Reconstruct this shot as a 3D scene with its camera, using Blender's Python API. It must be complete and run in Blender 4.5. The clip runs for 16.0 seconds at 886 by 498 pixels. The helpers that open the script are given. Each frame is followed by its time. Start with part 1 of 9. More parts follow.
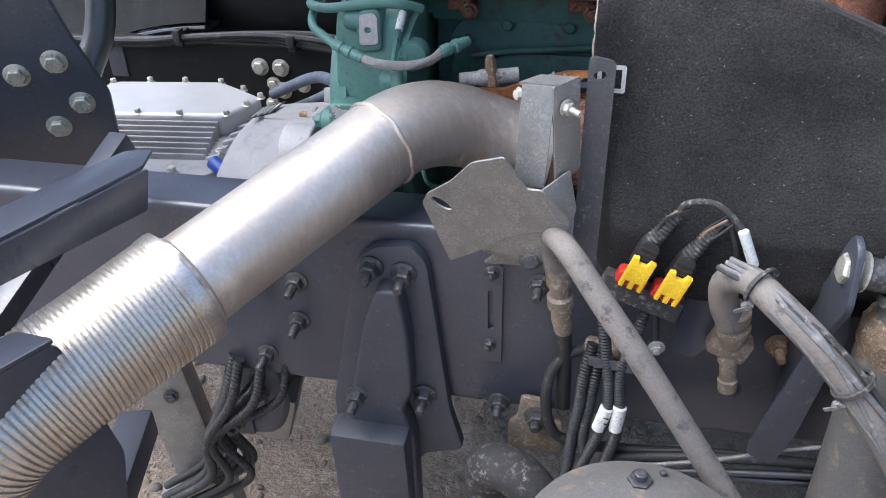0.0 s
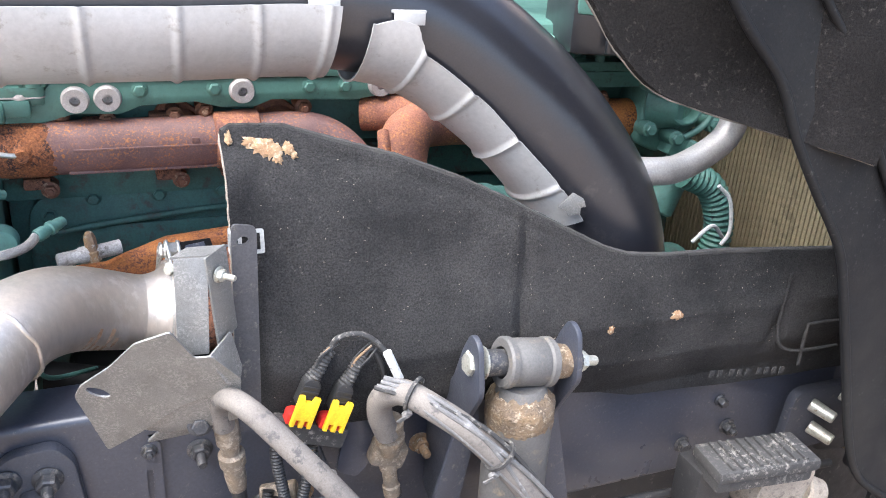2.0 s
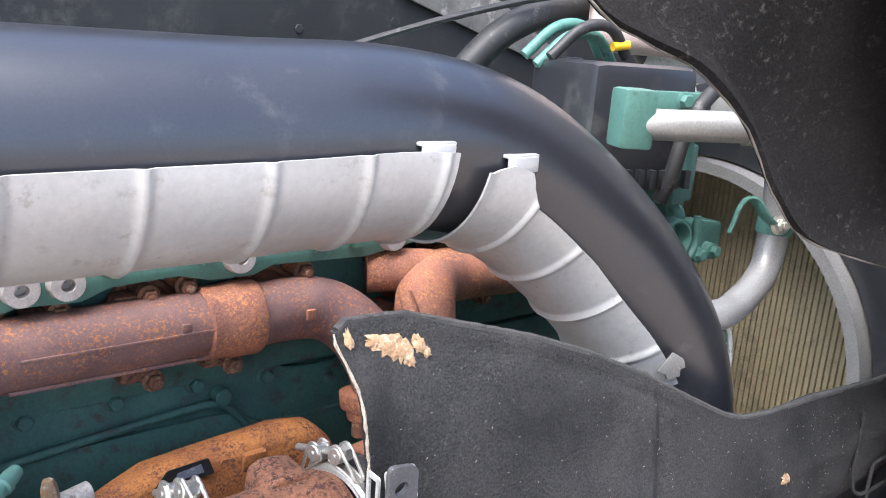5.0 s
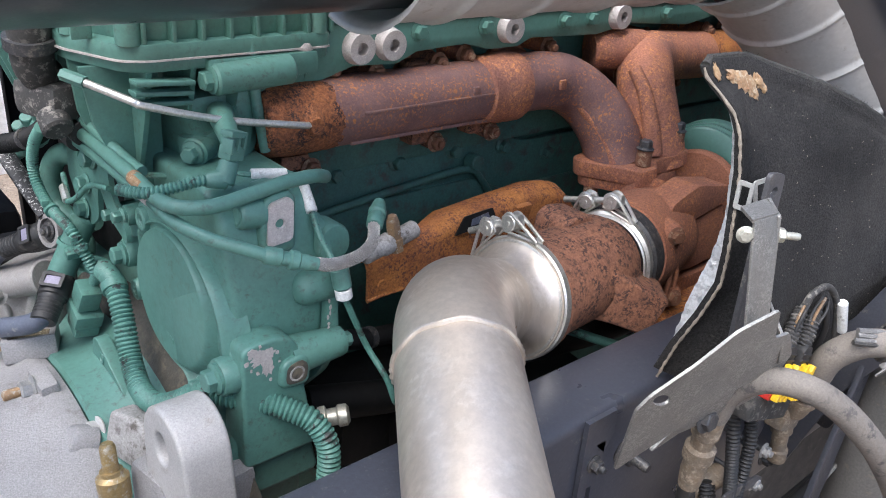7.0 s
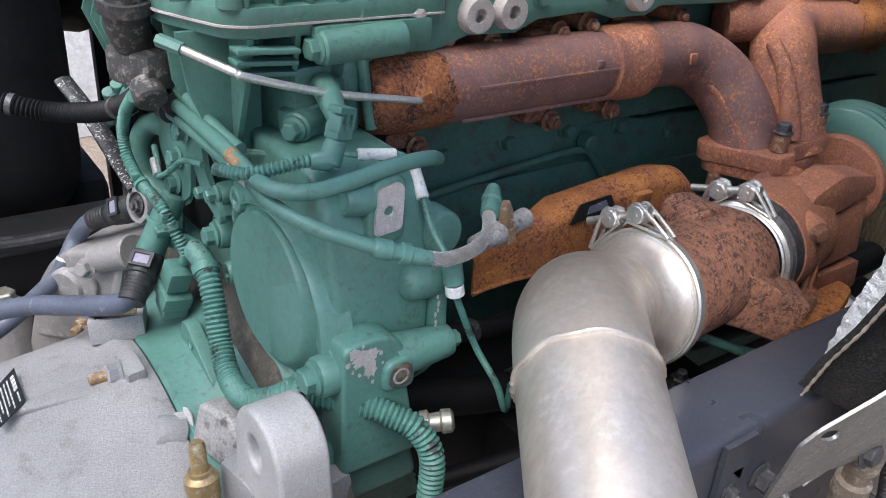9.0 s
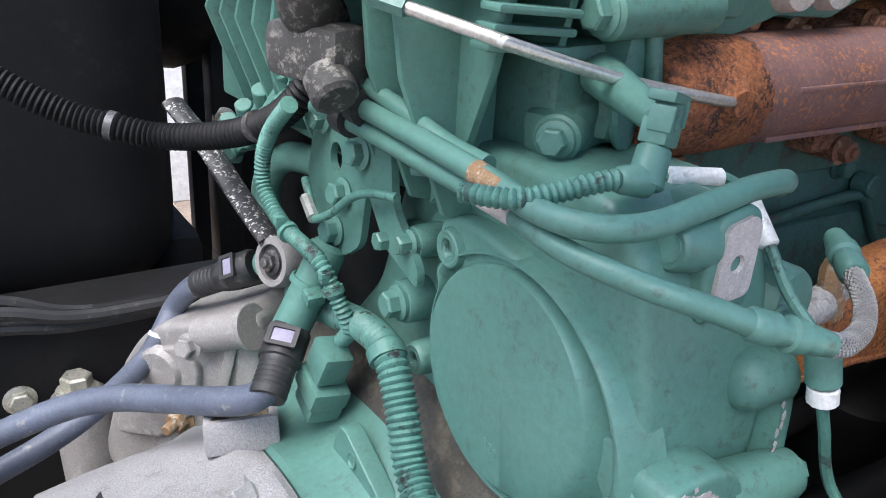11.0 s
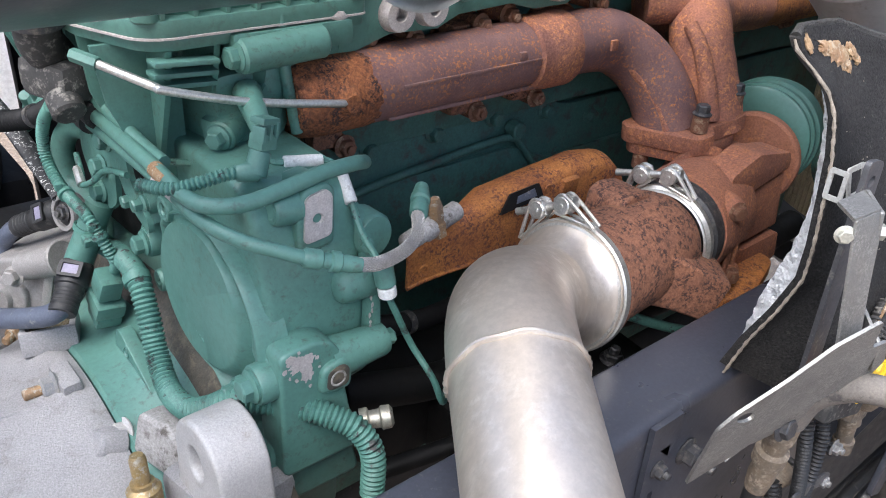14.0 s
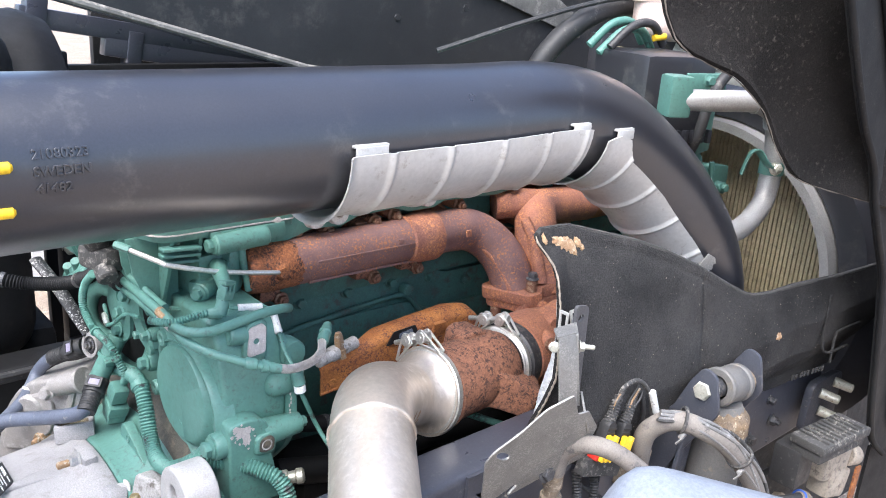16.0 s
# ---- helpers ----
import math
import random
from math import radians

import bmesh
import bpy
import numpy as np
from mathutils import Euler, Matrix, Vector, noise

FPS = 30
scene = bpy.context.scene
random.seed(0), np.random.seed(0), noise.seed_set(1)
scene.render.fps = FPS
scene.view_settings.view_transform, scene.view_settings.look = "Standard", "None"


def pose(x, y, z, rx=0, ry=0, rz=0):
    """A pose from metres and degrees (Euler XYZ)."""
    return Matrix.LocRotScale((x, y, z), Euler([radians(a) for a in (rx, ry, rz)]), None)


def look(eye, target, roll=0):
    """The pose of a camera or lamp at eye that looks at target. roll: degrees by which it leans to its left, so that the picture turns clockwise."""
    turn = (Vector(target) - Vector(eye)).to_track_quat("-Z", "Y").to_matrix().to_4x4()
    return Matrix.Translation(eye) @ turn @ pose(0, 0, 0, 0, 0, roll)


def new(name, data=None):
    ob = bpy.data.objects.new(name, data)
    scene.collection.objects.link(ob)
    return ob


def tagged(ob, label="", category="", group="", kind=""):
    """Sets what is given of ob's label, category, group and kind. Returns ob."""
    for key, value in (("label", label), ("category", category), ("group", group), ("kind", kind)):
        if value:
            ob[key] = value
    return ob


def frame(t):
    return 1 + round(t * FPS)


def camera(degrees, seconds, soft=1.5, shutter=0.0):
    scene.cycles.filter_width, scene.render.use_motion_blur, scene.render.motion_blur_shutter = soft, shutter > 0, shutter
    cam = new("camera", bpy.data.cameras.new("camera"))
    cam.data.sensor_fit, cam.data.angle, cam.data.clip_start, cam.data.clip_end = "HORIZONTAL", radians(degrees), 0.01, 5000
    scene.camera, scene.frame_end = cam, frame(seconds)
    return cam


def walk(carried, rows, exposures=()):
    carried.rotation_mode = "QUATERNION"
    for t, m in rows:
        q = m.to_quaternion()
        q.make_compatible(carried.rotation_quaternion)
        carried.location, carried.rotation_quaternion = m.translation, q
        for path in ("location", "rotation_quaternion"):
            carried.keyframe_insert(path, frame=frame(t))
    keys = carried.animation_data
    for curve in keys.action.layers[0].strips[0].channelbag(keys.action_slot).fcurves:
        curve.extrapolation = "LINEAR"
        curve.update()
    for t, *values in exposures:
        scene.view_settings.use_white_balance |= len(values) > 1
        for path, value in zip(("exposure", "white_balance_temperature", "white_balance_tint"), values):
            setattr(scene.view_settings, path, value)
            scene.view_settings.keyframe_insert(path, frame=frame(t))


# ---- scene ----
cam = camera(57.0, 16.0, soft=1.0)
PATH = [
    (0, (0.0748, -0.8694, 1.5399), (-0.2016, 0.3517, 0.7138), -1.54),
    (0.5, (0.0582, -0.8738, 1.5782), (-0.0337, 0.4020, 0.7947), 0.02),
    (1, (-0.0101, -0.9143, 1.6005), (0.1804, 0.3615, 0.8349), 1.99),
    (1.5, (-0.0732, -0.9434, 1.6056), (0.3641, 0.2962, 0.8828), 3.07),
    (2, (-0.0628, -0.9126, 1.5879), (0.4792, 0.3546, 0.9960), 3.78),
    (2.5, (0.0619, -0.6512, 1.4946), (0.7093, 0.5664, 0.9044), 3.79),
    (3, (0.1510, -0.4840, 1.4565), (0.9864, 0.6234, 0.8857), 5.01),
    (3.2, (0.1567, -0.4734, 1.4711), (1.0119, 0.6209, 0.9045), 5.15),
    (5.3, (-0.3827, -0.4990, 1.5591), (0.5613, 0.6126, 1.2080), 4.48),
    (5.5, (-0.4355, -0.4770, 1.5465), (0.5116, 0.6317, 1.1949), 4.57),
    (6, (-0.5894, -0.4462, 1.5083), (0.3501, 0.6270, 1.0440), 4.64),
    (6.5, (-0.6502, -0.4277, 1.4562), (0.2841, 0.6306, 0.9491), 4.37),
    (7, (-0.6569, -0.3846, 1.4724), (0.2554, 0.6253, 0.8417), 4.51),
    (7.5, (-0.6469, -0.3546, 1.4785), (0.2598, 0.6385, 0.8140), 4.55),
    (8, (-0.6361, -0.3450, 1.4760), (0.2753, 0.6412, 0.8074), 4.63),
    (8.5, (-0.6317, -0.3221, 1.4666), (0.2809, 0.6604, 0.7944), 4.63),
    (9, (-0.6383, -0.2851, 1.4510), (0.1620, 0.7798, 0.7615), 4.23),
    (9.2, (-0.6480, -0.2314, 1.4307), (0.0931, 0.8801, 0.7487), 3.49),
    (11.3, (-0.6417, 0.0167, 1.3085), (0.1264, 1.1763, 0.7470), 3.39),
    (11.5, (-0.6419, 0.0141, 1.3103), (0.1151, 1.1282, 0.6502), 2.92),
    (12, (-0.6434, 0.0009, 1.3172), (0.1032, 1.0666, 0.5710), 2.96),
    (12.5, (-0.6463, -0.0202, 1.3302), (0.1235, 1.0127, 0.5617), 3.22),
    (13, (-0.6177, -0.1082, 1.3671), (0.1739, 0.9156, 0.6088), 3.53),
    (13.5, (-0.6168, -0.2050, 1.4370), (0.2364, 0.7805, 0.6948), 3.90),
    (14, (-0.6273, -0.2886, 1.4864), (0.2392, 0.6888, 0.7490), 3.84),
    (14.5, (-0.6436, -0.3582, 1.5416), (0.2427, 0.6295, 0.8422), 3.94),
    (15, (-0.7409, -0.4690, 1.6443), (0.1680, 0.5268, 0.9869), 4.03),
    (15.5, (-0.7967, -0.6160, 1.6668), (0.1454, 0.4260, 1.1408), 4.05),
    (16, (-0.8219, -0.7190, 1.6620), (0.1347, 0.3400, 1.1999), 3.98),
]
walk(cam, [(t, look(eye, target, roll)) for t, eye, target, roll in PATH], [(0, 1.08, 5700, 10), (0.5, 1.1, 5750, 10), (1, 1.4, 5900, 10), (1.5, 1.55, 5900, 10), (2, 1.88, 5900, 10), (2.5, 2.0, 5900, 10), (3, 2.22, 6000, 10), (5.5, 1.72, 5900, 10), (6, 1.67, 5900, 10), (6.5, 1.25, 5900, 10), (7, 1.08, 5900, 10), (7.5, 0.95, 5900, 10), (9, 1.04, 5900, 10), (11.5, 1.38, 5900, 10), (12, 1.17, 5900, 10), (12.5, 1.14, 5900, 10), (13, 1.05, 5900, 10), (13.5, 1.12, 5900, 10), (14.5, 1.28, 5900, 10), (15, 1.47, 5900, 10), (15.5, 1.47, 5900, 10), (16, 1.69, 5900, 10)])

# ---- light ----
SUN_EL, SUN_AZ = 60.0, 250.0     # degrees: height, compass bearing the light comes from (0 = +y, 90 = +x)
world = bpy.data.worlds.new("sky")
scene.world = world
world.use_nodes = True
wn = world.node_tree.nodes
sky = wn.new("ShaderNodeTexSky")
sky.sky_type = "NISHITA"
sky.sun_disc = False
sky.sun_elevation, sky.sun_rotation = radians(SUN_EL), radians(SUN_AZ)
sky.air_density, sky.dust_density, sky.ozone_density = 1.0, 4.0, 1.0
world.node_tree.links.new(sky.outputs[0], wn["Background"].inputs[0])
wn["Background"].inputs[1].default_value = 0.15
sun = new("sun", bpy.data.lights.new("sun", "SUN"))
sun.data.energy, sun.data.angle, sun.data.color = 2.1, radians(62), (1.0, 0.95, 0.87)
a, e = radians(SUN_AZ), radians(SUN_EL)
sun.matrix_world = look((0, 0, 0), (-math.sin(a) * math.cos(e), -math.cos(a) * math.cos(e), -math.sin(e)))
sun.location = (-1, -3, 6)


# ---- materials ----
def mat(name, c1, c2, c3=None, big=7.0, fine=60.0, cover=(0.56, 0.64), rough=(0.4, 0.6), metal=0.0, metal3=None,
        bump=0.15, grain=250.0, depth=0.002, stretch=(1, 1, 1), rough3=None, coat=0.0, vary=0.0, grit=0.14, spec=0.5):
    """A surface: c1 to c2 in large soft stains, c3 in small spots (rust, dust, bare metal), relief from a fine grain."""
    m = bpy.data.materials.new(name)
    m.use_nodes = True
    nt = m.node_tree
    n, l = nt.nodes, nt.links
    p = n["Principled BSDF"]
    geo = n.new("ShaderNodeNewGeometry")
    mp = n.new("ShaderNodeMapping")
    mp.inputs["Scale"].default_value = stretch
    l.new(geo.outputs["Position"], mp.inputs[0])

    def tex(scale, detail, rgh=0.6):
        t = n.new("ShaderNodeTexNoise")
        t.inputs["Scale"].default_value, t.inputs["Detail"].default_value, t.inputs["Roughness"].default_value = scale, detail, rgh
        l.new(mp.outputs[0], t.inputs["Vector"])
        return t.outputs["Fac"]

    def ramp(src, lo, hi):
        r = n.new("ShaderNodeMapRange")
        r.inputs[1].default_value, r.inputs[2].default_value = lo, hi
        l.new(src, r.inputs[0])
        return r.outputs[0]

    def mix(f, a, b):
        x = n.new("ShaderNodeMix")
        x.data_type = "RGBA"
        l.new(f, x.inputs[0])
        for v, s in ((a, x.inputs[6]), (b, x.inputs[7])):
            if isinstance(v, tuple):
                s.default_value = (*v, 1)
            else:
                l.new(v, s)
        return x.outputs[2]

    def fmix(f, a, b):
        x = n.new("ShaderNodeMix")
        l.new(f, x.inputs[0])
        for v, s in ((a, x.inputs[2]), (b, x.inputs[3])):
            if isinstance(v, (int, float)):
                s.default_value = v
            else:
                l.new(v, s)
        return x.outputs[0]

    large = ramp(tex(big, 5), 0.35, 0.68)
    col = mix(large, c1, c2)
    rg = fmix(ramp(tex(big * 3.1, 4), 0.3, 0.7), rough[0], rough[1])
    if c3:
        spots = ramp(tex(fine, 6, 0.72), *(0.5 + (v - 0.5) * 0.55 for v in cover))
        patch = ramp(tex(big * 1.7, 3), 0.38, 0.58)
        mul = n.new("ShaderNodeMath")
        mul.operation = "MULTIPLY"
        l.new(spots, mul.inputs[0]), l.new(patch, mul.inputs[1])
        col = mix(mul.outputs[0], col, c3)
        if rough3 is not None:
            rg = fmix(mul.outputs[0], rg, rough3)
        if metal3 is not None:
            l.new(fmix(mul.outputs[0], metal, metal3), p.inputs["Metallic"])
    if metal3 is None:
        p.inputs["Metallic"].default_value = metal
    if grit:
        hs = n.new("ShaderNodeHueSaturation")
        l.new(fmix(ramp(tex(grain * 1.3, 3, 0.75), 0.36, 0.64), 1 - grit, 1 + grit), hs.inputs["Value"])
        l.new(col, hs.inputs["Color"])
        col = hs.outputs[0]
    if vary:
        oi = n.new("ShaderNodeObjectInfo")
        h = n.new("ShaderNodeHueSaturation")
        l.new(fmix(oi.outputs["Random"], 1 - vary, 1 + vary), h.inputs["Value"])
        l.new(col, h.inputs["Color"])
        col = h.outputs[0]
    l.new(col, p.inputs["Base Color"]), l.new(rg, p.inputs["Roughness"])
    p.inputs["Specular IOR Level"].default_value = spec
    if coat:
        p.inputs["Coat Weight"].default_value, p.inputs["Coat Roughness"].default_value = coat, 0.25
    if bump:
        b = n.new("ShaderNodeBump")
        b.inputs["Strength"].default_value, b.inputs["Distance"].default_value = bump, depth
        l.new(tex(grain, 4, 0.65), b.inputs["Height"])
        l.new(b.outputs[0], p.inputs["Normal"])
    return m


GREEN = mat("green engine paint", (0.098, 0.216, 0.180), (0.079, 0.178, 0.150), (0.070, 0.112, 0.092), big=7, fine=110, cover=(0.56, 0.84), rough=(0.34, 0.52), bump=0.14, grain=110, grit=0.07)
# same green as GREEN, darkened for the shade under the intake pipe
GREEN_CAST = mat("rough green casting paint with shade mixed in", (0.058, 0.142, 0.118), (0.036, 0.092, 0.078), (0.060, 0.060, 0.050), big=9, fine=40, cover=(0.5, 0.7), rough=(0.5, 0.7), bump=0.35, grain=220)
GREEN_HOSE = mat("green overspray on hose", (0.094, 0.225, 0.185), (0.062, 0.156, 0.130), (0.03, 0.03, 0.03), big=25, fine=60, cover=(0.6, 0.68), rough=(0.45, 0.6), bump=0.1)
RUST = mat("brown heat-scaled rust", (0.37, 0.150, 0.088), (0.22, 0.098, 0.074), (0.52, 0.215, 0.085), big=16, fine=190, cover=(0.51, 0.62), grit=0.28, rough=(0.75, 0.9), bump=0.7, grain=300)
RUST_PURPLE = mat("purple-brown scaled iron", (0.155, 0.085, 0.080), (0.225, 0.125, 0.110), (0.46, 0.175, 0.055), big=15, fine=240, cover=(0.54, 0.68), grit=0.16, rough=(0.5, 0.7), bump=0.3, grain=350)
RUST_FLAKE = mat("flaking orange and dark rust", (0.34, 0.125, 0.042), (0.25, 0.09, 0.04), (0.055, 0.027, 0.022), big=20, fine=240, cover=(0.46, 0.54), grit=0.35, rough=(0.8, 0.95), bump=1.0, grain=210, depth=0.003)
RUST_SPOT = mat("speckled rust on cast steel", (0.275, 0.122, 0.068), (0.215, 0.098, 0.060), (0.060, 0.030, 0.025), big=45, fine=230, cover=(0.44, 0.56), grit=0.22, rough=(0.8, 0.92), bump=0.6, grain=260)
RUST_ORANGE = mat("orange rust", (0.42, 0.165, 0.042), (0.24, 0.085, 0.030), (0.12, 0.045, 0.03), big=16, fine=210, cover=(0.47, 0.62), grit=0.28, rough=(0.8, 0.95), bump=0.6, grain=280)
RUST_CAST = mat("brown rusted casting", (0.315, 0.130, 0.074), (0.225, 0.095, 0.063), (0.44, 0.175, 0.075), big=12, fine=170, cover=(0.52, 0.66), grit=0.26, rough=(0.8, 0.95), bump=0.7, grain=260)
STEEL_PIPE = mat("stainless exhaust tube", (0.655, 0.59, 0.52), (0.565, 0.495, 0.42), (0.70, 0.64, 0.575), big=5, fine=60, cover=(0.5, 0.7), grit=0.06, rough=(0.36, 0.48), metal=0.80, bump=0.10, grain=90, stretch=(1, 1, 0.4))
FLEX = mat("ribbed stainless sleeve", (0.60, 0.565, 0.52), (0.52, 0.48, 0.425), (0.5, 0.42, 0.33), big=8, fine=30, rough=(0.3, 0.42), metal=0.9, bump=0.05)
STREAK = mat("brown rust run on steel", (0.40, 0.24, 0.14), (0.50, 0.36, 0.25), (0.58, 0.48, 0.38), big=60, fine=200, cover=(0.45, 0.6), rough=(0.55, 0.7), metal=0.4, bump=0.2)
BRIGHT = mat("bright clamp steel", (0.68, 0.66, 0.62), (0.55, 0.53, 0.49), (0.36, 0.3, 0.25), big=30, fine=90, cover=(0.62, 0.8), rough=(0.3, 0.42), metal=0.8, bump=0.05)
GALV = mat("dull galvanised steel", (0.305, 0.30, 0.285), (0.25, 0.245, 0.232), (0.38, 0.37, 0.35), big=20, fine=330, cover=(0.48, 0.6), rough=(0.46, 0.58), metal=0.75, bump=0.25, grain=600, depth=0.001)
ALU_CAST = mat("grey cast aluminium", (0.335, 0.325, 0.325), (0.275, 0.266, 0.266), (0.19, 0.175, 0.16), big=7, fine=26, cover=(0.55, 0.85), rough=(0.55, 0.72), metal=0.2, bump=0.7, grain=420, depth=0.002, grit=0.18)
ALU_SHEET = mat("pale aluminium heat shield", (0.56, 0.555, 0.54), (0.49, 0.48, 0.46), (0.40, 0.375, 0.345), big=10, fine=60, cover=(0.62, 0.8), rough=(0.45, 0.58), metal=0.45, bump=0.10, grain=90, grit=0.05)
FOIL = mat("crinkled silver foil lining", (0.60, 0.61, 0.625), (0.50, 0.51, 0.53), (0.32, 0.32, 0.32), big=60, fine=150, cover=(0.6, 0.76), rough=(0.35, 0.5), metal=0.2, bump=1.0, grain=120, depth=0.008)
PLASTIC = mat("black moulded plastic", (0.020, 0.020, 0.024), (0.028, 0.028, 0.033), (0.075, 0.072, 0.07), big=3, fine=18, cover=(0.6, 0.95), spec=1.0, rough=(0.30, 0.42), bump=0.05, grain=300)
INTAKE = mat("weathered black moulded plastic", (0.020, 0.020, 0.025), (0.028, 0.028, 0.033), (0.075, 0.072, 0.07), big=3, fine=18, cover=(0.6, 0.95), spec=0.75, coat=0.45, rough=(0.27, 0.38), bump=0.05, grain=300)
# near-black for black parts, and for parts whose shade is put into the colour
BLACK_AND_SHADE = mat("black finish and painted shade", (0.006, 0.006, 0.007), (0.009, 0.009, 0.009), (0.016, 0.015, 0.014), big=5, fine=60, cover=(0.6, 0.8), rough=(0.5, 0.75), spec=0.25, bump=0.1, grain=200)
BLACK_SPECK = mat("black paint with pale lime specks", (0.012, 0.012, 0.014), (0.022, 0.022, 0.024), (0.55, 0.54, 0.52), big=40, fine=260, cover=(0.58, 0.66), rough=(0.4, 0.6), bump=0.3, grain=300)
# darker than ALU_CAST: the shift housing's shade is mixed into the tone
ALU_DULL = mat("dull grey aluminium with shade mixed in", (0.30, 0.285, 0.275), (0.23, 0.217, 0.21), (0.36, 0.345, 0.335), big=9, fine=40, cover=(0.5, 0.7), rough=(0.5, 0.65), metal=0.25, bump=0.35, grain=420, depth=0.002, grit=0.14)
BARE_LID = mat("bright machined aluminium", (0.44, 0.435, 0.435), (0.39, 0.385, 0.385), (0.40, 0.39, 0.37), big=9, fine=60, cover=(0.6, 0.85), rough=(0.42, 0.55), metal=0.3, bump=0.15, grain=300, grit=0.05)
# black plate lightened towards blue; veiling haze is put into its colour
PLATE_HAZE = mat("black steel plate with painted haze", (0.050, 0.058, 0.072), (0.068, 0.076, 0.090), (0.15, 0.15, 0.15), big=5, fine=120, cover=(0.62, 0.84), rough=(0.32, 0.46), spec=0.9, bump=0.06, grain=160)
BUTTON = mat("pale violet plastic", (0.25, 0.23, 0.31), (0.21, 0.19, 0.27), big=30, rough=(0.4, 0.55), bump=0.05)
WALL_WHITE = mat("white painted sheet wall", (0.80, 0.80, 0.79), (0.74, 0.74, 0.73), (0.6, 0.59, 0.57), big=0.3, fine=3, cover=(0.6, 0.8), rough=(0.5, 0.7), bump=0.05, grain=20)
PLASTIC_MATT = mat("dusty black plastic", (0.016, 0.016, 0.018), (0.027, 0.0265, 0.027), (0.085, 0.08, 0.075), big=4, fine=90, cover=(0.64, 0.84), rough=(0.5, 0.7), bump=0.12, grain=200)
FELT = mat("black needled felt", (0.0225, 0.0219, 0.022), (0.055, 0.0525, 0.0505), (0.112, 0.104, 0.093), big=6, fine=150, cover=(0.68, 0.9), rough=(0.85, 0.97), bump=0.9, grain=330, depth=0.004, grit=0.4, spec=0.15)
FELT_EDGE = mat("worn grey felt edge", (0.062, 0.059, 0.055), (0.042, 0.040, 0.038), big=40, rough=(0.9, 1.0), bump=0.8, grain=500, depth=0.003)
# darker copy of FELT: the cab's shade on the flap is in the colour
FLAP = mat("dark brown felt with shade mixed in", (0.012, 0.011, 0.0105), (0.021, 0.019, 0.018), (0.075, 0.068, 0.06), big=7, fine=120, cover=(0.6, 0.85), rough=(0.85, 0.97), bump=0.8, grain=300, depth=0.004, grit=0.35, spec=0.15)
FOAM = mat("torn tan fibre", (0.33, 0.225, 0.125), (0.26, 0.145, 0.075), (0.42, 0.34, 0.24), big=60, fine=160, rough=(0.9, 1.0), bump=0.8, grain=400)
CHASSIS = mat("dark blue-grey chassis paint", (0.036, 0.040, 0.056), (0.050, 0.053, 0.068), (0.12, 0.115, 0.11), big=4, fine=130, cover=(0.66, 0.86), rough=(0.26, 0.42), spec=0.8, bump=0.08, grain=160)
CHASSIS_ROUGH = mat("dark painted casting", (0.036, 0.040, 0.054), (0.052, 0.054, 0.066), (0.13, 0.12, 0.11), big=7, fine=90, cover=(0.64, 0.82), rough=(0.40, 0.56), spec=0.7, bump=0.3, grain=300)
DARK_METAL = mat("dark grey steel strip", (0.10, 0.10, 0.108), (0.075, 0.075, 0.08), (0.2, 0.19, 0.17), big=8, fine=60, cover=(0.6, 0.75), rough=(0.45, 0.6), metal=0.4, bump=0.1)
BOLT_DARK = mat("dusty dark bolt steel", (0.085, 0.085, 0.09), (0.055, 0.055, 0.06), (0.19, 0.175, 0.155), big=40, fine=120, cover=(0.5, 0.7), rough=(0.4, 0.6), metal=0.5, bump=0.15, grain=500)
BOLT_ZINC = mat("zinc bolt", (0.56, 0.55, 0.48), (0.44, 0.43, 0.36), (0.25, 0.2, 0.14), big=50, fine=150, cover=(0.6, 0.7), rough=(0.35, 0.5), metal=0.6, bump=0.1)
BOLT_RUST = mat("rust-stained bolt", (0.32, 0.2, 0.10), (0.22, 0.15, 0.10), (0.4, 0.38, 0.33), big=60, fine=140, rough=(0.6, 0.8), metal=0.3, bump=0.2)
HOSE_GREY = mat("dusty grey rubber hose", (0.20, 0.178, 0.155), (0.15, 0.133, 0.118), (0.085, 0.078, 0.075), big=14, fine=60, cover=(0.55, 0.72), rough=(0.7, 0.9), bump=0.25, grain=350)
CABLE_GREY = mat("greasy grey cable", (0.17, 0.165, 0.16), (0.12, 0.117, 0.113), (0.30, 0.29, 0.28), big=30, fine=80, cover=(0.55, 0.7), rough=(0.3, 0.45), bump=0.1)
TAN = mat("dusty tan plastic", (0.40, 0.33, 0.26), (0.31, 0.25, 0.195), (0.48, 0.42, 0.35), big=30, fine=90, rough=(0.6, 0.8), bump=0.2)
RUBBER = mat("black rubber", (0.02, 0.02, 0.021), (0.03, 0.029, 0.029), (0.10, 0.095, 0.085), big=12, fine=60, cover=(0.62, 0.8), rough=(0.45, 0.65), bump=0.15, grain=400)
RUBBER_DUSTY = mat("dusty black rubber", (0.05, 0.048, 0.046), (0.032, 0.031, 0.031), (0.24, 0.225, 0.20), big=10, fine=110, cover=(0.54, 0.72), rough=(0.6, 0.85), bump=0.2, grain=300)
GRIME = mat("oily brown grime over paint", (0.075, 0.068, 0.055), (0.045, 0.042, 0.036), (0.13, 0.11, 0.08), big=14, fine=50, cover=(0.5, 0.7), rough=(0.6, 0.85), bump=0.5, grain=200, depth=0.003)
PAINT_GREY = mat("smooth blue-grey paint", (0.22, 0.24, 0.28), (0.20, 0.22, 0.255), (0.16, 0.175, 0.205), big=6, fine=60, cover=(0.66, 0.8), rough=(0.3, 0.42), bump=0.03)
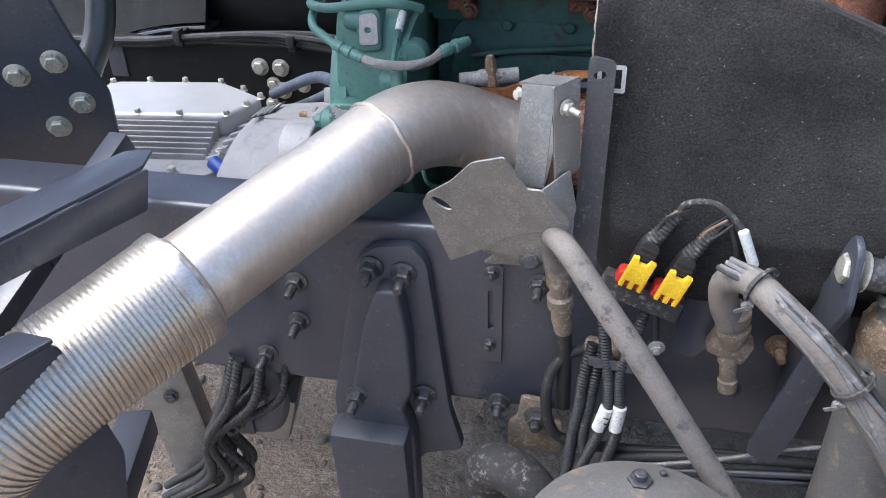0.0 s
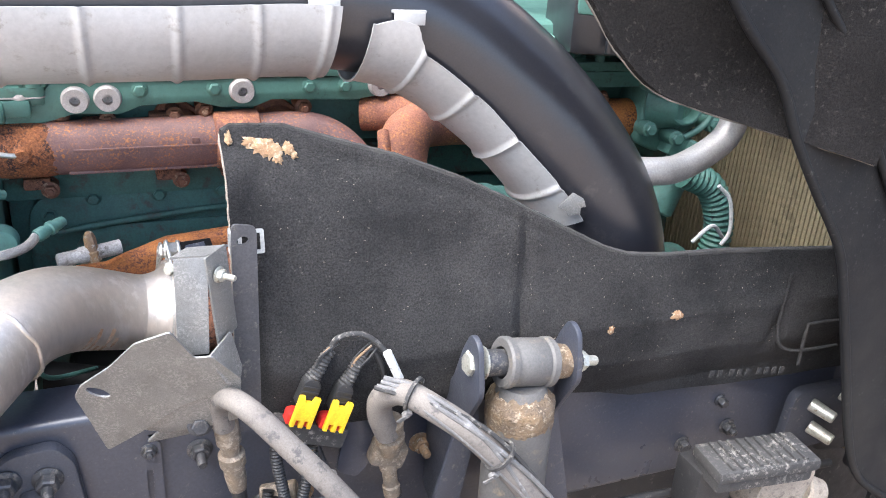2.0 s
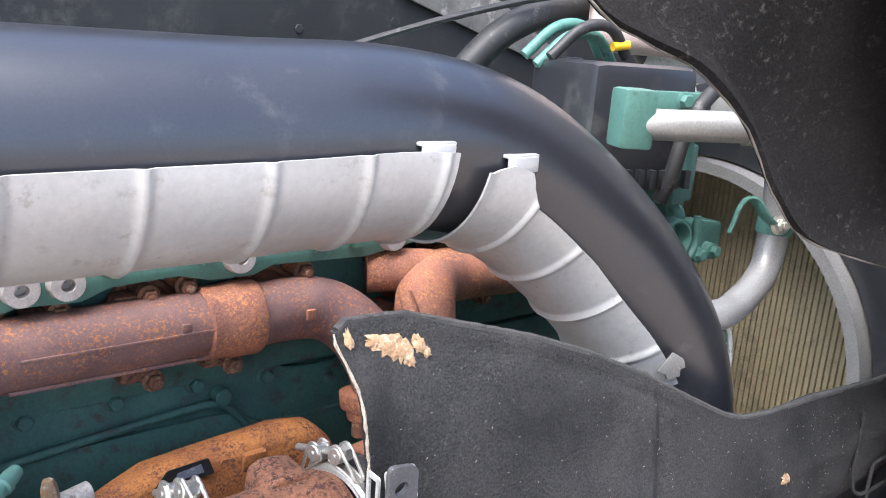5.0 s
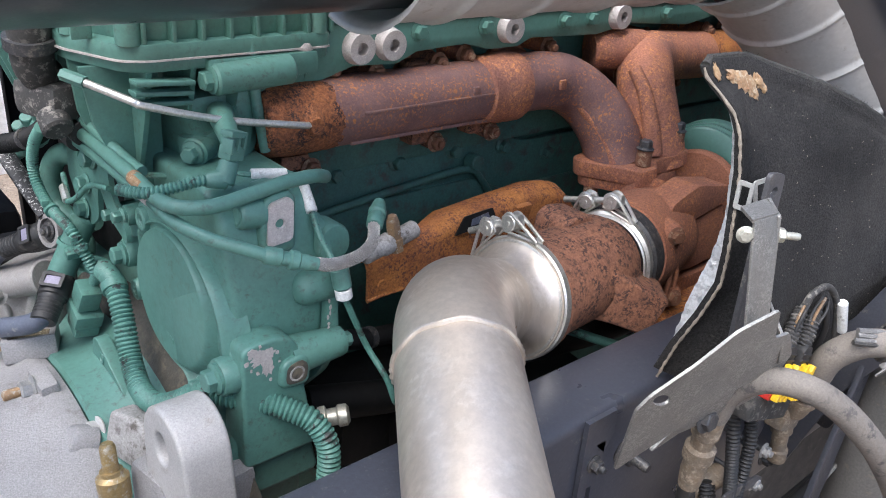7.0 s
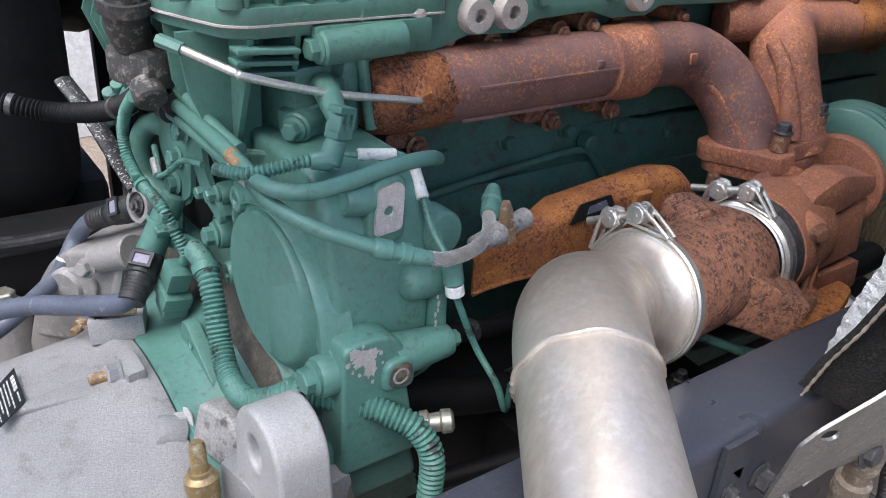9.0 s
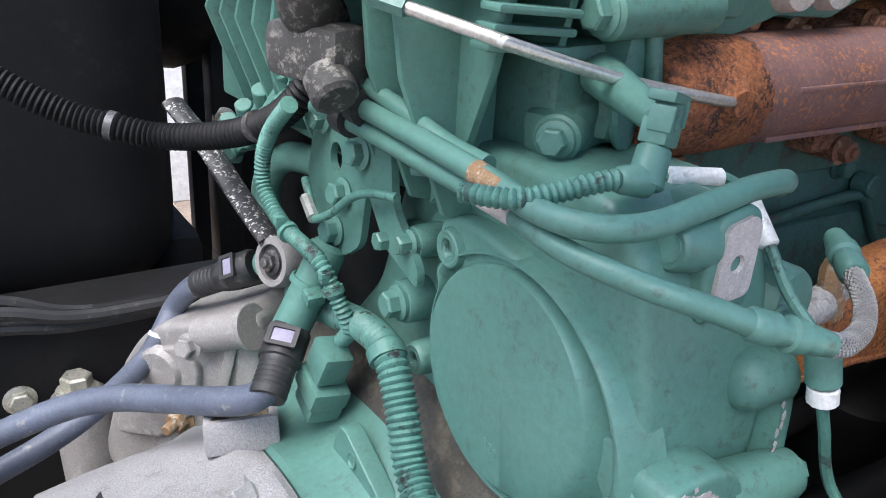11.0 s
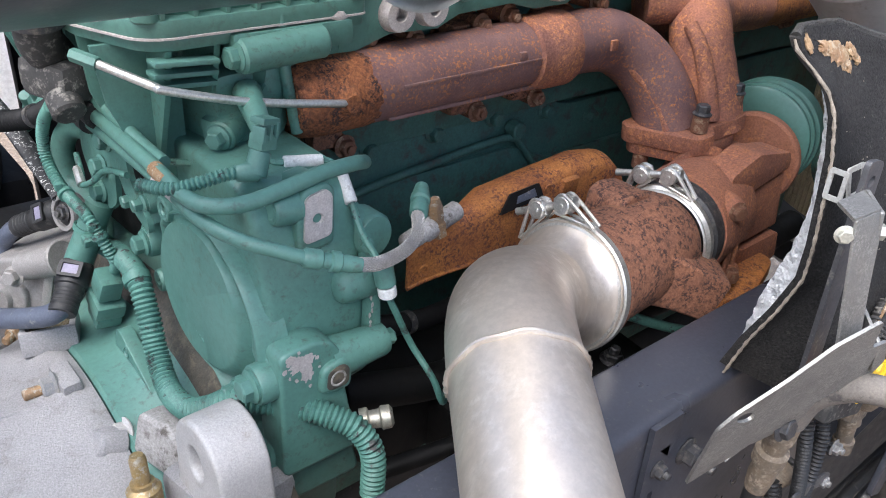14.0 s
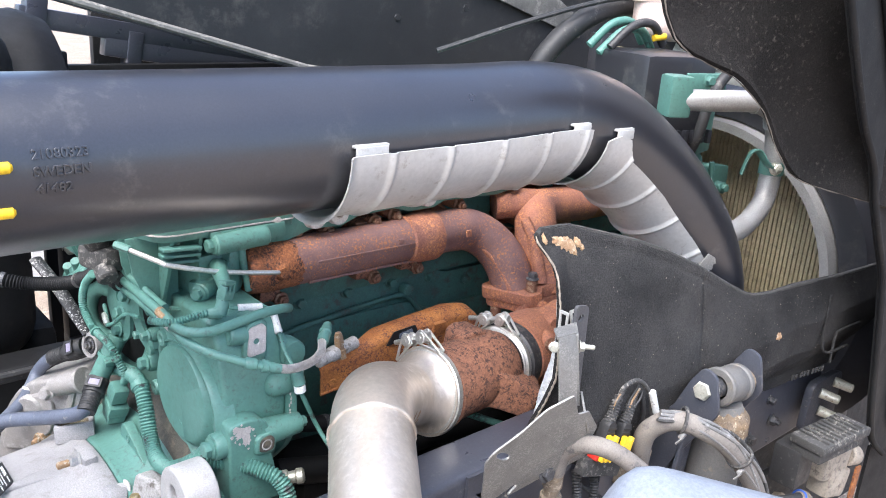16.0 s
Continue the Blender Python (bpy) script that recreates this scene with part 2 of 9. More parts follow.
ARCH = mat("dusty grey-black arch plastic", (0.011, 0.011, 0.012), (0.018, 0.018, 0.018), (0.06, 0.058, 0.055), big=4, fine=140, cover=(0.64, 0.84), rough=(0.5, 0.7), bump=0.15, grain=260, spec=0.22)
TUNNEL = mat("dusty moulded panel", (0.012, 0.012, 0.013), (0.019, 0.019, 0.020), (0.05, 0.047, 0.044), big=3, fine=12, cover=(0.56, 0.8), rough=(0.5, 0.7), bump=0.12, grain=200)
DUSTY = mat("panel edge pale with dust", (0.20, 0.19, 0.17), (0.10, 0.095, 0.088), (0.32, 0.30, 0.27), big=9, fine=30, cover=(0.5, 0.7), rough=(0.8, 0.95), bump=0.2)
FRAY = mat("pale frayed fibre", (0.36, 0.31, 0.25), (0.2, 0.17, 0.14), big=60, rough=(0.9, 1.0), bump=0.8, grain=500, depth=0.003)
FRAY_DULL = mat("dull frayed fibre", (0.19, 0.165, 0.135), (0.11, 0.095, 0.08), big=60, rough=(0.9, 1.0), bump=0.8, grain=500, depth=0.003)
BRIGHT_PIPE = mat("bare aluminised pipe", (0.40, 0.39, 0.375), (0.34, 0.33, 0.315), (0.42, 0.40, 0.38), big=12, fine=50, cover=(0.6, 0.8), rough=(0.36, 0.48), metal=0.3, bump=0.05)
HOSE_BLUE = mat("blue-grey nylon tube", (0.10, 0.115, 0.155), (0.075, 0.085, 0.115), (0.2, 0.2, 0.2), big=20, fine=60, cover=(0.64, 0.76), rough=(0.4, 0.55), bump=0.08)
DAMPER = mat("dirty dark grey damper paint", (0.10, 0.097, 0.093), (0.13, 0.123, 0.114), (0.21, 0.17, 0.125), big=8, fine=40, cover=(0.58, 0.75), rough=(0.5, 0.7), bump=0.15)
GREASE = mat("caked brown grease", (0.22, 0.15, 0.085), (0.13, 0.10, 0.075), (0.42, 0.34, 0.24), big=60, fine=120, rough=(0.6, 0.8), bump=1.0, grain=200, depth=0.005)
BRASS = mat("dirty brass fitting", (0.23, 0.175, 0.12), (0.14, 0.12, 0.098), (0.36, 0.30, 0.23), big=35, fine=160, cover=(0.5, 0.7), rough=(0.6, 0.8), metal=0.2, bump=0.2)
YELLOW = mat("yellow plastic latch", (0.85, 0.55, 0.02), (0.75, 0.47, 0.02), big=30, rough=(0.35, 0.5), bump=0.05)
RED = mat("red plastic connector", (0.62, 0.03, 0.02), (0.5, 0.03, 0.02), big=30, rough=(0.35, 0.5), bump=0.05)
WHITE = mat("white plastic tag", (0.72, 0.72, 0.7), (0.6, 0.6, 0.58), (0.35, 0.33, 0.3), big=40, fine=90, cover=(0.62, 0.75), rough=(0.4, 0.6), bump=0.05)
ZINC_PALE = mat("pale zinc sheet", (0.5, 0.5, 0.48), (0.4, 0.4, 0.385), (0.3, 0.28, 0.25), big=40, fine=120, rough=(0.45, 0.6), metal=0.4, bump=0.1)
DEBRIS = mat("dry brown debris", (0.16, 0.13, 0.08), (0.08, 0.065, 0.04), (0.3, 0.27, 0.19), big=80, fine=200, rough=(0.85, 1.0), bump=1.0, grain=300, depth=0.005)
BRAID = mat("braided steel hose", (0.42, 0.40, 0.375), (0.30, 0.285, 0.27), big=60, rough=(0.35, 0.5), metal=0.6, bump=0.6, grain=500, depth=0.001)
FINS = mat("dusty radiator fins", (0.55, 0.475, 0.295), (0.47, 0.40, 0.25), (0.40, 0.34, 0.22), big=4, fine=30, rough=(0.7, 0.9), metal=0.1, bump=0.2)
TANK = mat("milky white tank plastic", (0.58, 0.48, 0.44), (0.50, 0.38, 0.33), (0.5, 0.33, 0.27), big=10, fine=40, rough=(0.35, 0.5), bump=0.05)
LABEL_BLACK = mat("black label plate", (0.018, 0.018, 0.02), (0.025, 0.025, 0.027), big=30, rough=(0.35, 0.5), bump=0.05)
GRAVEL = mat("dry earth and gravel", (0.33, 0.26, 0.20), (0.24, 0.185, 0.142), (0.42, 0.35, 0.28), big=3, fine=40, cover=(0.5, 0.66), rough=(0.85, 1.0), bump=1.0, grain=60, depth=0.02)
STONE = mat("pebble", (0.26, 0.22, 0.18), (0.16, 0.14, 0.12), big=30, fine=80, rough=(0.8, 0.95), bump=0.3, vary=0.25)
DIRTY_ALU = mat("dirt-stained valve casting", (0.36, 0.31, 0.25), (0.24, 0.205, 0.165), (0.12, 0.10, 0.085), big=16, fine=70, cover=(0.5, 0.75), rough=(0.6, 0.8), metal=0.1, bump=0.4)
ALU_LIGHT = mat("pale sand-cast aluminium", (0.47, 0.455, 0.445), (0.40, 0.387, 0.375), (0.36, 0.33, 0.30), big=14, fine=60, cover=(0.56, 0.85), rough=(0.5, 0.68), metal=0.1, bump=0.5, grain=380, depth=0.0015, grit=0.12)
LUG_HOLE = mat("tan dust in a cast hole", (0.36, 0.33, 0.27), (0.27, 0.24, 0.19), (0.18, 0.15, 0.12), big=40, fine=120, rough=(0.7, 0.9), bump=0.4)
DIRTY_CAST = mat("oil-stained casting", (0.40, 0.385, 0.37), (0.29, 0.275, 0.26), (0.12, 0.105, 0.09), big=22, fine=60, cover=(0.50, 0.70), rough=(0.55, 0.8), metal=0.1, bump=0.7, grain=260, grit=0.2)
BRASS_BRIGHT = mat("yellow passivated zinc", (0.42, 0.30, 0.13), (0.33, 0.25, 0.14), (0.5, 0.45, 0.36), big=40, fine=120, rough=(0.35, 0.5), metal=0.5, bump=0.1)
BOLT_GREY = mat("dull grey bolt steel", (0.36, 0.355, 0.35), (0.28, 0.275, 0.27), (0.45, 0.42, 0.38), big=50, fine=150, cover=(0.55, 0.7), rough=(0.4, 0.55), metal=0.5, bump=0.15, grain=500)
BLUE = mat("blue plug plastic", (0.02, 0.08, 0.35), (0.02, 0.06, 0.28), big=30, rough=(0.35, 0.5))


# ---- mesh helpers ----
def unit(v):
    return Vector(v).normalized()


def spline(pts, n=8):
    """Points along a smooth curve through pts, n to each stretch."""
    p = [Vector(q) for q in pts]
    p = [p[0] * 2 - p[1]] + p + [p[-1] * 2 - p[-2]]
    out = []
    for i in range(1, len(p) - 2):
        for k in range(n):
            t = k / n
            a0, a1, a2, a3 = p[i - 1], p[i], p[i + 1], p[i + 2]
            out.append(0.5 * (2 * a1 + (a2 - a0) * t + (2 * a0 - 5 * a1 + 4 * a2 - a3) * t * t + (3 * a1 - a0 - 3 * a2 + a3) * t ** 3))
    out.append(p[-2])
    return out


def even(pts, step):
    """The same line in steps of about that length."""
    d = [0.0]
    for a0, a1 in zip(pts, pts[1:]):
        d.append(d[-1] + (a1 - a0).length)
    n = max(2, round(d[-1] / step))
    arr = np.array([list(q) for q in pts])
    s = np.linspace(0, d[-1], n + 1)
    return [Vector((np.interp(v, d, arr[:, 0]), np.interp(v, d, arr[:, 1]), np.interp(v, d, arr[:, 2]))) for v in s]


def sweep(bm, pts, radius, seg=16, caps=True, flat=1.0, up=None):
    """A tube along pts. radius: a number, or a function of the share of the way."""
    pts = [Vector(q) for q in pts]
    total = sum((b - a).length for a, b in zip(pts, pts[1:])) or 1
    t0 = (pts[1] - pts[0]).normalized()
    x = Vector(up) if up else Vector((0, 0, 1))
    if abs(x.dot(t0)) > 0.95:
        x = Vector((0, 1, 0))
    x = (x - t0 * x.dot(t0)).normalized()
    run, rings = 0.0, []
    for i, q in enumerate(pts):
        t = (pts[min(i + 1, len(pts) - 1)] - pts[max(i - 1, 0)]).normalized()
        x = (x - t * x.dot(t)).normalized()
        y = t.cross(x)
        if i:
            run += (q - pts[i - 1]).length
        r = radius(run / total) if callable(radius) else radius
        rings.append([bm.verts.new(q + (x * math.cos(k * math.tau / seg) * flat + y * math.sin(k * math.tau / seg)) * r) for k in range(seg)])
    for a, b in zip(rings, rings[1:]):
        for k in range(seg):
            bm.faces.new((a[k], b[k], b[(k + 1) % seg], a[(k + 1) % seg]))
    if caps:
        bm.faces.new(rings[0])
        bm.faces.new(rings[-1][::-1])
    return bm


def turn_to(axis, origin=(0, 0, 0), twist=0.0):
    """A pose whose z runs along axis."""
    q = Vector(axis).to_track_quat("Z", "Y").to_matrix().to_4x4()
    return Matrix.Translation(origin) @ q @ Matrix.Rotation(twist, 4, "Z")


def lathe(bm, origin, axis, profile, seg=32, closed=False):
    """Turns a profile of (height along axis, radius) round the axis."""
    m = turn_to(axis, origin)
    rings = [[bm.verts.new(m @ Vector((r * math.cos(k * math.tau / seg), r * math.sin(k * math.tau / seg), h))) for k in range(seg)] for h, r in profile]
    pairs = list(zip(rings, rings[1:])) + ([(rings[-1], rings[0])] if closed else [])
    for a, b in pairs:
        for k in range(seg):
            bm.faces.new((a[k], a[(k + 1) % seg], b[(k + 1) % seg], b[k]))
    if not closed:
        bm.faces.new(rings[0][::-1])
        bm.faces.new(rings[-1])
    return bm


def cyl(bm, p0, p1, r0, r1=None, seg=20, edge=0.0):
    p0, p1 = Vector(p0), Vector(p1)
    h, r1 = (p1 - p0).length, r0 if r1 is None else r1
    prof = [(0, r0 - edge), (edge, r0), (h - edge, r1), (h, r1 - edge)] if edge else [(0, r0), (h, r1)]
    return lathe(bm, p0, p1 - p0, prof, seg)


def add(bm, other, m=None):
    """Joins another bmesh into bm, at the pose m, and frees it."""
    me = bpy.data.meshes.new("t")
    other.to_mesh(me)
    other.free()
    if m is not None:
        me.transform(m)
    bm.from_mesh(me)
    bpy.data.meshes.remove(me)
    return bm


def box(bm, c, s, rot=(0, 0, 0), edge=0.003, taper=1.0, seg=2):
    """A block with its centre, size and turn, rounded edges; taper narrows its top."""
    b = bmesh.new()
    bmesh.ops.create_cube(b, size=1)
    for v in b.verts:
        k = taper if v.co.z > 0 else 1
        v.co = Vector((v.co.x * s[0] * k, v.co.y * s[1] * k, v.co.z * s[2]))
    if edge:
        bmesh.ops.bevel(b, geom=list(b.edges), offset=min(edge, min(s) * 0.45), segments=seg, affect="EDGES", profile=0.6)
    return add(bm, b, rot if isinstance(rot, Matrix) else pose(*c, *rot)) if not isinstance(rot, Matrix) else add(bm, b, Matrix.Translation(c) @ rot)


def prism(bm, outline, m, depth, edge=0.003, seg=2):
    """A plate: an outline (x, y) pushed up by depth along z, in the pose m, with rounded rims."""
    b = bmesh.new()
    f = b.faces.new([b.verts.new((x, y, 0)) for x, y in outline])
    r = bmesh.ops.extrude_face_region(b, geom=[f])
    for v in r["geom"]:
        if isinstance(v, bmesh.types.BMVert):
            v.co.z = depth
    bmesh.ops.recalc_face_normals(b, faces=b.faces)
    if edge:
        rim = [e for e in b.edges if abs(e.verts[0].co.z - e.verts[1].co.z) < 1e-6]
        bmesh.ops.bevel(b, geom=rim, offset=edge, segments=seg, affect="EDGES", profile=0.6, clamp_overlap=True)
    return add(bm, b, m)


def rounded(pts, r, n=5):
    """An outline with its corners rounded."""
    out = []
    for i, q in enumerate(pts):
        q, a, b = Vector(q), Vector(pts[i - 1]), Vector(pts[(i + 1) % len(pts)])
        k = min(r, (a - q).length * 0.45, (b - q).length * 0.45)
        s, t = q + (a - q).normalized() * k, q + (b - q).normalized() * k
        for j in range(n + 1):
            u = j / n
            out.append(tuple(s * (1 - u) ** 2 + q * 2 * u * (1 - u) + t * u * u))
    return out


def frame_of(origin, xaxis, yaxis):
    """A pose from an origin and the directions of its x and y."""
    x = unit(xaxis)
    z = x.cross(Vector(yaxis)).normalized()
    y = z.cross(x)
    return Matrix(((x.x, y.x, z.x, origin[0]), (x.y, y.y, z.y, origin[1]), (x.z, y.z, z.z, origin[2]), (0, 0, 0, 1)))


SIDE = lambda x, y, z: frame_of((x, y, z), (1, 0, 0), (0, 0, 1))      # plates that face the walker: x along the truck, y up, depth towards -y


def finish(name, bm, material, angle=38):
    bmesh.ops.recalc_face_normals(bm, faces=bm.faces)
    me = bpy.data.meshes.new(name)
    lo = Vector([min(v.co[i] for v in bm.verts) for i in range(3)])
    hi = Vector([max(v.co[i] for v in bm.verts) for i in range(3)])
    c = (lo + hi) / 2
    bmesh.ops.translate(bm, verts=bm.verts, vec=-c)
    bm.to_mesh(me)
    bm.free()
    me.materials.append(material)
    for p in me.polygons:
        p.use_smooth = True
    me.set_sharp_from_angle(angle=radians(angle))
    return me, c


def thing(name, at, label, category, group="", kind=""):
    ob = new(name)
    ob.empty_display_size = 0.05
    ob.location = at
    return tagged(ob, label, category, group, kind)


def spot(ob):
    """Where a thing or part stands."""
    v = Vector(ob.location)
    return v + spot(ob.parent) if ob.parent else v


def part(name, bm, material, parent, label="", angle=38):
    me, c = finish(name, bm, material, angle)
    ob = new(name, me)
    ob.parent = parent
    ob.location = c - spot(parent)
    return tagged(ob, label)


def solo(name, bm, material, label, category, group="", kind="", angle=38):
    me, c = finish(name, bm, material, angle)
    ob = new(name, me)
    ob.location = c
    return tagged(ob, label, category, group, kind)


BOLTS = {}


def bolt_mesh(r, h, stud, material):
    """A flanged hex head of that width across its corners, with a stud end."""
    key = (r, h, stud, material.name)
    if key not in BOLTS:
        bm = bmesh.new()
        lathe(bm, (0, 0, 0), (0, 0, 1), [(0, r * 1.32), (h * 0.12, r * 1.36), (h * 0.26, r * 1.05), (h * 0.27, r * 0.9)], 20)
        lathe(bm, (0, 0, h * 0.2), (0, 0, 1), [(0, r), (h * 0.68, r), (h * 0.8, r * 0.84)], 6)
        if stud:
            lathe(bm, (0, 0, h), (0, 0, 1), [(0, r * 0.52), (stud * 0.85, r * 0.52), (stud, r * 0.4)], 12)
        BOLTS[key] = finish("bolt", bm, material, 30)[0]
        zs = [v.co.z for v in BOLTS[key].vertices]
        for v in BOLTS[key].vertices:
            v.co.z -= min(zs)
    return BOLTS[key]


def bolt(parent, at, axis, r=0.011, h=0.012, stud=0.0, material=None, name="bolt", label="", twist=0.0):
    ob = new(name, bolt_mesh(r, h, stud, material or BOLT_DARK))
    ob.parent = parent
    m = turn_to(axis, Vector(at) - spot(parent), twist)
    ob.matrix_basis = m
    return tagged(ob, label)


def tube(name, pts, r, material, parent, label="", seg=14, n=8, caps=True, smooth=True):
    bm = bmesh.new()
    sweep(bm, spline(pts, n) if smooth else pts, r, seg, caps)
    return part(name, bm, material, parent, label)


def ribbed(pts, r, pitch, deep, n=10, seg=16):
    """A corrugated tube's mesh."""
    line = even(spline(pts, n), pitch / 4)
    bm = bmesh.new()
    count = len(line) - 1
    sweep(bm, line, lambda s: r + deep * (1, 0.4, -1, 0.4)[int(round(s * count)) % 4], seg)
    return bm


def holed(bm, outline, holes, m, depth):
    """A plate with holes right through it: outlines in x and y, thickness along z, in the pose m."""
    b = bmesh.new()
    edges = []
    for loop in [outline] + list(holes):
        vs = [b.verts.new((x, y, 0)) for x, y in loop]
        edges += [b.edges.new((p, q)) for p, q in zip(vs, vs[1:] + vs[:1])]
    bmesh.ops.triangle_fill(b, edges=edges, use_beauty=True)
    r = bmesh.ops.extrude_face_region(b, geom=list(b.faces))
    bmesh.ops.translate(b, verts=[v for v in r["geom"] if isinstance(v, bmesh.types.BMVert)], vec=(0, 0, depth))
    bmesh.ops.recalc_face_normals(b, faces=b.faces)
    return add(bm, b, m)


def oval(cx, cy, rx, ry, turn=0.0, n=20):
    c, q = math.cos(turn), math.sin(turn)
    return [(cx + rx * math.cos(k * math.tau / n) * c - ry * math.sin(k * math.tau / n) * q, cy + rx * math.cos(k * math.tau / n) * q + ry * math.sin(k * math.tau / n) * c) for k in range(n)]


def sheet(name, grid, thick, material, parent, label=""):
    """A bent sheet from a grid of places, with thickness."""
    bm = bmesh.new()
    vs = [[bm.verts.new(q) for q in row] for row in grid]
    for i in range(len(vs) - 1):
        for k in range(len(vs[0]) - 1):
            bm.faces.new((vs[i][k], vs[i + 1][k], vs[i + 1][k + 1], vs[i][k + 1]))
    bmesh.ops.recalc_face_normals(bm, faces=bm.faces)
    bm.normal_update()
    bmesh.ops.solidify(bm, geom=list(bm.faces), thickness=thick)
    return part(name, bm, material, parent, label, angle=50)


# ---- ground ----
def ground():
    bm = bmesh.new()
    near = list(np.arange(-3.2, 3.21, 0.08))
    far = [-600, -150, -40, -14, -6]
    xs = far + near + [-v for v in far[::-1]]
    grid = []
    for x in xs:
        row = []
        for y in xs:
            z = 0.0
            if abs(x) < 3.2 and abs(y) < 3.2:
                z = 0.03 * noise.noise((x * 2.2, y * 2.2, 0)) + 0.014 * noise.noise((x * 9, y * 9, 3))
            row.append(bm.verts.new((x, y, z)))
        grid.append(row)
    for i in range(len(xs) - 1):
        for j in range(len(xs) - 1):
            bm.faces.new((grid[i][j], grid[i + 1][j], grid[i + 1][j + 1], grid[i][j + 1]))
    solo("ground", bm, GRAVEL, "dry brown earth and gravel yard", "ground", kind="structure", angle=80)
    bm = bmesh.new()
    rnd = random.Random(4)
    for _ in range(1500):
        b = bmesh.new()
        bmesh.ops.create_icosphere(b, subdivisions=1, radius=rnd.choice((0.005, 0.007, 0.01, 0.016)))
        for v in b.verts:
            v.co *= rnd.uniform(0.7, 1.25)
        x, y = rnd.uniform(-1.8, 0.9), rnd.uniform(-0.3, 2.6)
        z = 0.03 * noise.noise((x * 2.2, y * 2.2, 0)) + 0.014 * noise.noise((x * 9, y * 9, 3))
        add(bm, b, pose(x, y, z + 0.002, 0, 0, rnd.uniform(0, 360)) @ Matrix.Diagonal((1.2, 0.9, 0.7, 1)))
    solo("gravel", bm, STONE, "loose small stones lying on dry earth", "gravel", kind="stuff", angle=60)


ground()


# made-up white wall: gives the overexposed brightness seen through the gaps
def far_wall():
    w = thing("backdrop_wall", (-3, 3.8, 0), "added low white backdrop for the overexposed distance", "wall", kind="structure")
    for k in range(6):
        bm = bmesh.new()
        box(bm, (-7.5 + 1.5 * k, 3.8, 0.53), (1.49, 0.14, 1.06), (0, 0, 0), 0.01)
        part("panel", bm, WALL_WHITE, w)


far_wall()


# ---- chassis rails ----
WEB, LOW, TOP = 0.02, 0.667, 0.972
C_SHAPE = rounded([(0, 0), (0.085, 0), (0.085, 0.009), (0.01, 0.009), (0.01, 0.296), (0.085, 0.296), (0.085, 0.305), (0, 0.305)], 0.012, 4)


def rail(name, y, side, label, drop=0.0, paint=None):
    t = thing(name, (-1, y, LOW), label, "chassis rail")
    bm = bmesh.new()
    prism(bm, [(x * side, z) for x, z in C_SHAPE], frame_of((-3.5, y, LOW - drop), (0, 1, 0), (0, 0, 1)), 5.6, edge=0)
    part("channel", bm, paint or CHASSIS, t, angle=30)
    return t


rail_near = rail("chassis_rail", WEB, 1, "dark blue-grey painted steel truck chassis rail")
# far rail is blacker than the near one: its shade is in the colour
rail_far = rail("chassis_rail", 0.965, 1, "chassis rail beyond the gearbox, shade put into its black", 0.115, BLACK_AND_SHADE)
for bx, bz in ((-0.80, 0.80), (-0.745, 0.80), (-0.745, 0.74)):
    bolt(rail_far, (bx, 0.963, bz), (0, -1, 0), 0.017, 0.016, 0.0, BOLT_ZINC)
for x, z, r, s in ((0.004, 0.897, 0.0125, 0.02), (-0.046, 0.676, 0.0125, 0.02), (0.012, 0.668, 0.0125, 0.012), (-0.344, 0.858, 0.0125, 0.024),
                   (-0.348, 0.786, 0.0125, 0.024), (-0.409, 0.714, 0.0125, 0.024), (-0.40, 0.856, 0.0125, 0.02),
                   (0.819, 0.726, 0.012, 0.0), (0.913, 0.746, 0.012, 0.01), (0.885, 0.806, 0.009, 0.0)):
    bolt(rail_near, (x, WEB, z), (0, -1, -0.05), r, 0.016, s, BOLT_DARK, twist=x * 40)
for x in (-0.77, -0.69, -0.60, -0.78, -0.66):
    bolt(rail_far, (x, 0.965, 0.755 if x in (-0.77, -0.69, -0.60) else 0.70), (0, -1, 0), 0.014, 0.014, 0.0, BOLT_ZINC)


def slot_strip():
    t = thing("slotted_strip", (-0.06, WEB, 0.757), "dark steel strip with a long slot, bolted to the rail", "bracket")
    bm = bmesh.new()
    m = SIDE(-0.06, WEB - 0.001, 0.757)
    for o in ([(-0.018, 0), (-0.004, 0), (-0.004, 0.18), (-0.018, 0.18)], [(0.004, 0), (0.016, 0), (0.016, 0.18), (0.004, 0.18)],
              [(-0.004, 0), (0.004, 0), (0.004, 0.06), (-0.004, 0.06)], [(-0.004, 0.125), (0.004, 0.125), (0.004, 0.18), (-0.004, 0.18)],
              [(0.0, 0.18), (0.016, 0.165), (0.028, 0.185), (0.028, 0.215), (-0.018, 0.215), (-0.018, 0.18)]):
        prism(bm, o, m, 0.006, 0)
    part("strip", bm, CHASSIS, t)
    bolt(t, (-0.059, 0.013, 0.913), (0, -1, 0), 0.008, 0.01, 0.006)
    bolt(t, (-0.062, 0.013, 0.790), (0, -1, 0), 0.008, 0.01, 0.006)


slot_strip()


